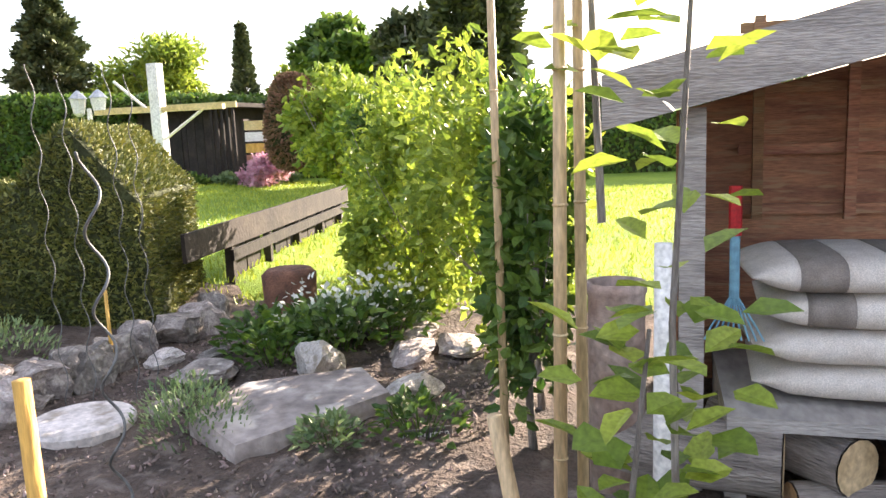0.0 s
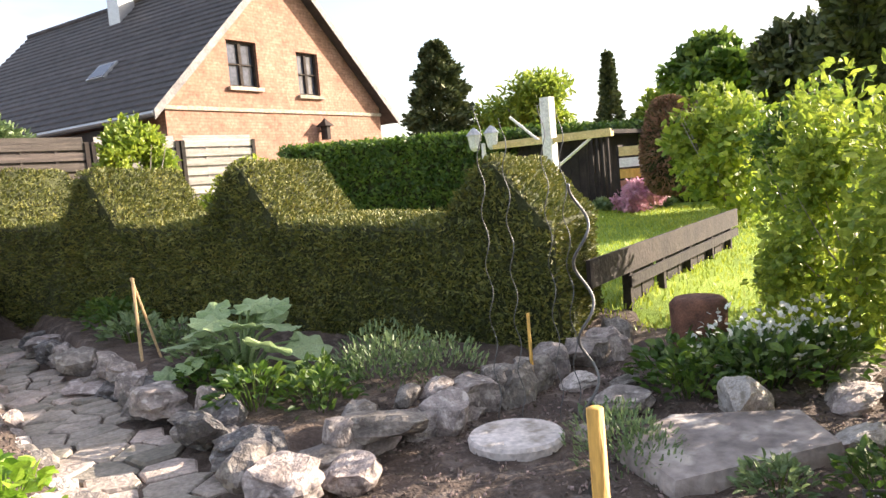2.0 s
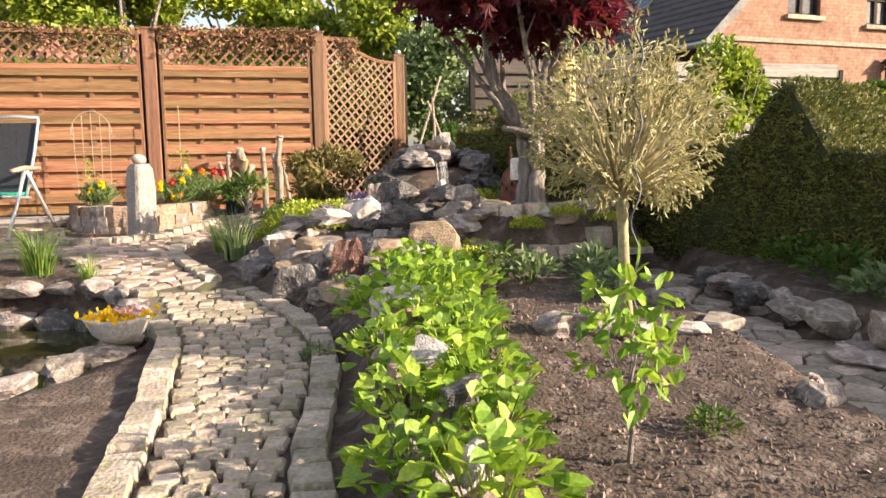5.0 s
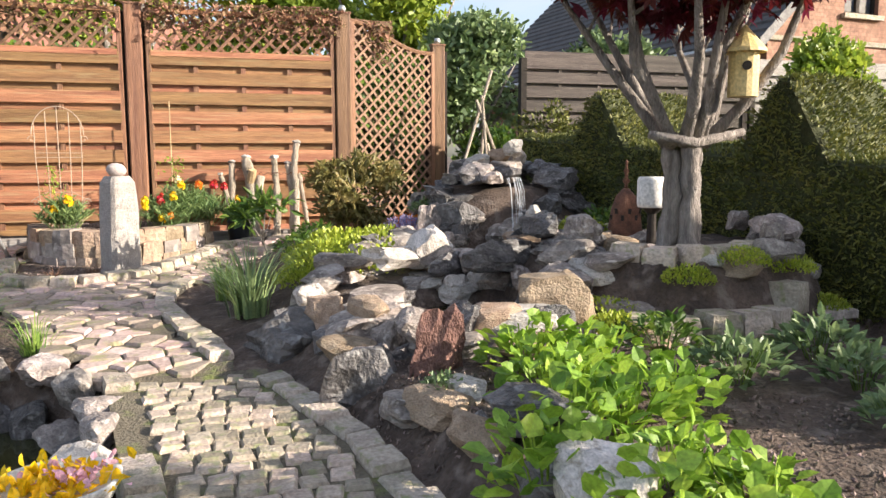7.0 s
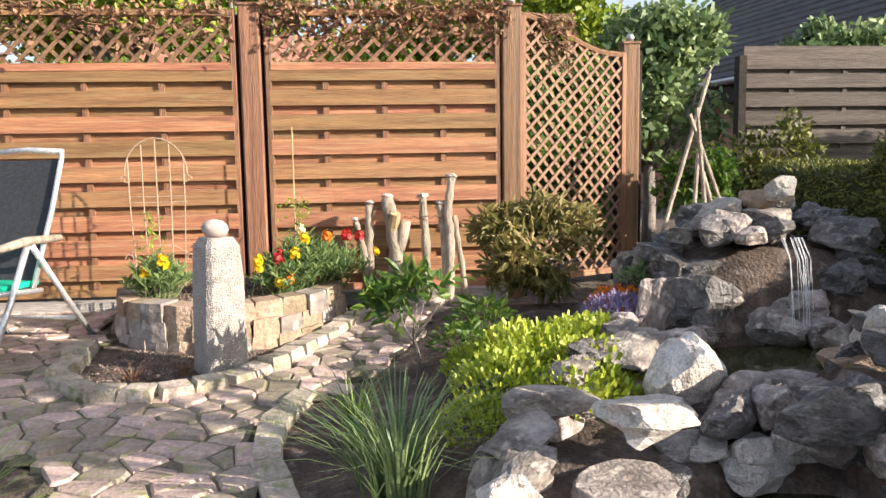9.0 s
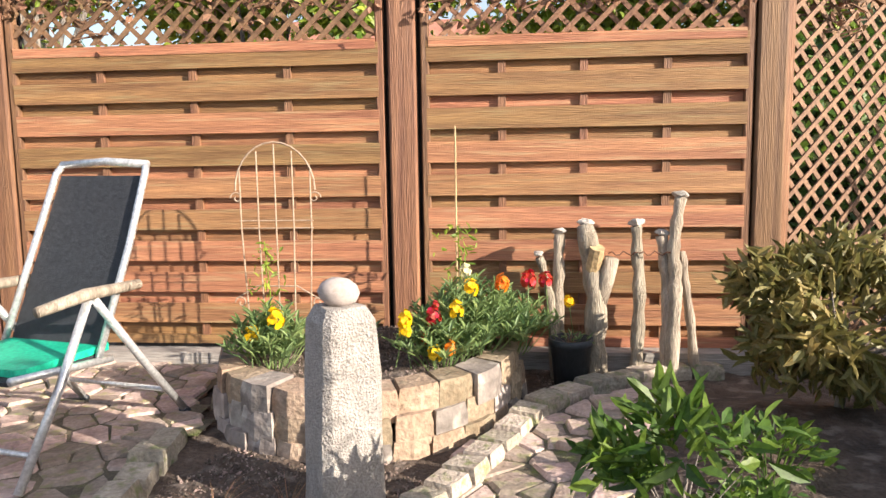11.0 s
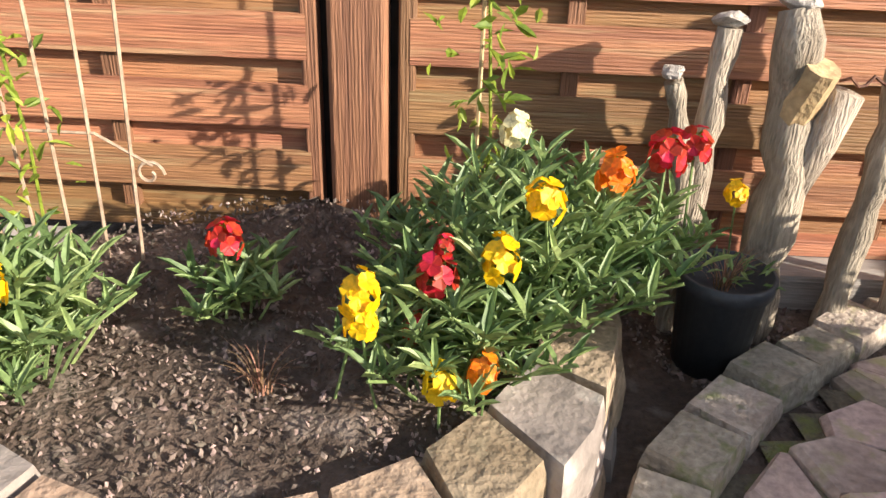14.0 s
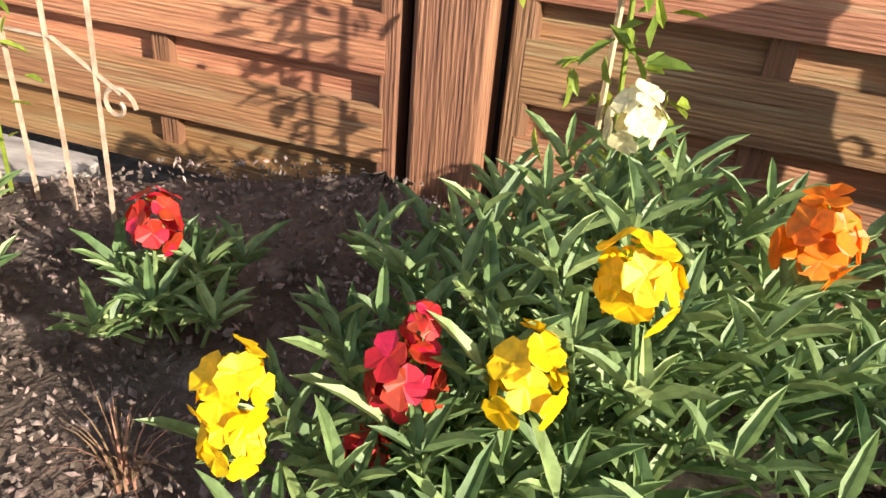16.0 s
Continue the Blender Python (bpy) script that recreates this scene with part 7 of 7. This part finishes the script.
for i, (z, st, dy) in enumerate(((0.28, False, 0.0), (0.385, False, 0.02), (0.49, True, -0.02), (0.595, True, 0.03))):
    cushion(2.55, -0.58 + dy, z, 0.5, 0.62, 0.115, st, (i % 2) * 6 - 3)
lg = thing("log_rack", pose(2.5, -0.6, 0), "timber shelf of stacked firewood", "log rack")
part("shelf", Build().box(-0.3, 0.4, -0.5, 0.42, 0.235, 0.275), M_GREYWOOD, lg)
part("foot", Build().box(-0.25, 0.35, 0.36, 0.42, -0.25, 0.235), M_GREYWOOD, lg)
part("foot", Build().box(-0.25, 0.35, -0.5, -0.44, -0.25, 0.235), M_GREYWOOD, lg)
for i in range(12):
    r = 0.07 + 0.015 * (i % 3)
    lo = thing("firewood_log", pose(2.22, -0.96 + (i % 4) * 0.19 + (i // 4) * 0.03, -0.15 + (i // 4) * 0.145, 0, 90, i * 40), "round cut firewood log with pale end face", "log", "firewood logs")
    part("bark", Build().lathe([(r, 0.0), (r * 1.04, 0.2), (r, 0.5)], 14), M_BARK, lo, smooth=True)
    part("end_face", Build().lathe([(r * 0.97, -0.004), (0.001, -0.006)], 14), M_LOG, lo)


def pole(x, y, z0, z1, r, m_, label, lean=(0, 0), nodes=True):
    e = thing("bamboo_pole" if nodes else "pole", pose(x, y, z0), label, "pole")
    h = z1 - z0
    part("shaft", Build().tube([(0, 0, 0), (lean[0], lean[1], h)], [r, r * 0.85], 10), m_, e, smooth=True)
    if nodes:
        for k in range(1, int(h / 0.28) + 1):
            t = k * 0.28 / h
            part("node", Build().lathe([(r * 0.8, -0.006), (r * 1.13, 0), (r * 0.8, 0.006)], 10, pose(lean[0] * t, lean[1] * t, h * t)), m_, e)


pole(1.60, 0.22, -0.18, 2.1, 0.016, M_BAMBOO, "tall tan bamboo cane in the herb bed", (0.02, -0.03))
pole(1.66, 0.17, -0.18, 2.0, 0.014, M_BAMBOO, "tall tan bamboo cane in the herb bed", (0.03, 0.0))
pole(2.3, 0.48, -0.18, 2.1, 0.014, M_BAMBOO, "thin tan bamboo cane among climbers", (0.05, 0.02))
pole(2.0, -0.005, -0.2, 0.80, 0.027, M_WHITE, "white round post at the hut", (0, 0), False)
pole(1.70, 0.27, -0.2, 0.45, 0.022, M_BAMBOO, "short cut cane stump", (-0.05, 0.10), False)
pole(0.78, 0.80, -0.2, 0.80, 0.014, M_YELLOWPOLE, "yellow wooden stake in the bed", (0.0, 0.01), False)
pole(3.0, 2.55, -0.1, 0.42, 0.010, M_YELLOWPOLE, "thin pale stick in the soil", (0, 0), False)
dr = thing("clay_pipe", pose(2.3, 0.13, -0.2), "old pink-grey clay drum beside the hut", "drum")
part("drum", Build().lathe([(0.0, 0.0), (0.085, 0.0), (0.085, 0.8), (0.09, 0.81), (0.09, 0.84), (0.078, 0.84), (0.075, 0.75), (0.0, 0.74)], 20), mat("worn_clay", (0.30, 0.20, 0.16), (0.48, 0.38, 0.33), 6, 0.9, 0.5, 40, vary=0), dr, smooth=True)
rk = thing("hand_rake", pose(2.28, -0.2, 0.48), "blue leaf rake head with red grip", "rake")
part("grip", Build().tube([(0, 0, 0.30), (0, 0, 0.44)], 0.018, 8), F_RED, rk)
part("socket", Build().tube([(0, 0, 0.12), (0, 0, 0.30)], 0.014, 8), mat("blue_metal", (0.10, 0.25, 0.34), (0.16, 0.33, 0.42), 8, 0.5, 0.1, 40, vary=0), rk)
for k in range(9):
    part("tine", Build().tube([(0, 0, 0.14), (0, (k - 4) * 0.016, 0.03), (-0.02, (k - 4) * 0.02, 0.0)], 0.003, 5), rk.children[1].data.materials[0], rk)

# spiral tomato rods
for i, (x, y, h, r, amp) in enumerate(((1.41, 1.21, 1.14, 0.0036, 0.020), (2.52, 2.39, 1.48, 0.0022, 0.012), (2.59, 2.31, 1.42, 0.0022, 0.012), (2.70, 2.18, 1.46, 0.0022, 0.012), (2.75, 2.12, 1.44, 0.0022, 0.012), (0.60, 5.0, 1.66, 0.004, 0.018))):
    sp = thing("spiral_rod", pose(x, y, Z(x, y)), "galvanised wavy spiral plant rod stuck in soil", "plant support", "spiral rods")
    part("rod", Build().tube([(amp * math.cos(t) * min(1, t / 4), amp * math.sin(t) * min(1, t / 4), -0.05 + h * t / 40) for t in np.linspace(0, 40, 120)], r, 6), M_ROD, sp, smooth=True)

# climbing bean and currant row
for i, (x, y, cz, rad, n, m_) in enumerate(((3.6, 0.75, 0.72, (0.55, 0.5, 0.85), 4600, L_LIGHT), (4.3, 1.35, 0.72, (0.6, 0.5, 0.85), 4600, L_LIGHT), (5.0, 1.75, 0.7, (0.6, 0.5, 0.85), 4000, L_LIGHT), (2.5, 0.42, 0.65, (0.24, 0.17, 0.72), 1500, L_MID), (2.9, 0.45, 0.8, (0.32, 0.24, 0.6), 1700, L_MID), (5.7, 2.0, 0.9, (0.5, 0.5, 0.7), 2200, L_MID))):
    tree("currant_bush", x, y, 0.4, 0.014, cz, rad, n, 0.06, m_, "dense sunlit bush of small green leaves on canes", "shrub", tpl=LEAF, faces=LEAF_F, aspect=0.6, limbs=9, lumps=16)
for i, (x, y, z0, h, n) in enumerate(((1.45, -0.04, -0.1, 1.65, 75), (1.35, 0.04, -0.1, 0.85, 34), (1.62, 0.12, 0.9, 1.0, 24))):
    b = Build().tube([(0, 0, 0), (0.02, 0.02, h * 0.5), (-0.02, -0.02, h)], [0.009, 0.007, 0.004], 6)
    zs = RNG.uniform(0.3, 1.0, n) * h
    a = RNG.uniform(0, 2 * math.pi, n)
    d = np.stack([np.cos(a), np.sin(a), np.full(n, 0.15)], 1)
    P = np.stack([0.02 * np.cos(a), 0.02 * np.sin(a), zs], 1) + d * RNG.uniform(0.0, 0.10, n)[:, None]
    put("raspberry_cane", [("stem", b.mesh("stem", M_BARK)), ("leaves", leaf_mesh("leaves", P, d + rnd_dirs(n) * 0.4, np.array([[0, 0, 1.0]]) + rnd_dirs(n) * 0.4, RNG.uniform(0.07, 0.125, n), RNG.uniform(0.05, 0.085, n), L_LIGHT))], pose(x, y, z0), "raspberry cane with backlit toothed green leaves", "plant", "raspberry canes")

# slate plant signs
def sign(x, y, z, w, h, turn, lines, label):
    e = thing("slate_sign", pose(x, y, z, 0, 0, turn), label, "sign")
    part("slate", Build().box(-w / 2, w / 2, -0.004, 0.004, 0, h, cut=0.002), M_DARKROCK, e)
    part("stake", Build().tube([(0, 0.008, -0.15), (0, 0.008, h * 0.5)], 0.005, 5), M_GALV, e)
    for i, (text, size) in enumerate(lines):
        c = bpy.data.curves.new("writing", "FONT")
        c.body, c.size, c.align_x, c.extrude = text, size, "CENTER", 0.0006
        c.materials.append(M_WHITE)
        o = new("writing", c)
        o.parent = e
        o.matrix_basis = pose(0, -0.006, h - 0.045 - i * 0.04, 90, 0, 0)


sign(2.55, 0.83, -0.10, 0.20, 0.13, -62, (("KRÄUTER", 0.042), ("GARTEN", 0.03)), "dark slate herb garden sign with white lettering")
sign(2.12, 0.98, -0.14, 0.14, 0.06, -55, (("PETERSILIE", 0.022),), "small dark slate parsley sign with white lettering")
wine = thing("clay_pot", pose(4.0, 2.1, -0.1), "dark red glazed clay pot upside down", "pot")
part("pot", Build().lathe([(0.0, 0.45), (0.13, 0.45), (0.16, 0.42), (0.15, 0.2), (0.13, 0.0)], 18), M_RUST, wine, smooth=True)
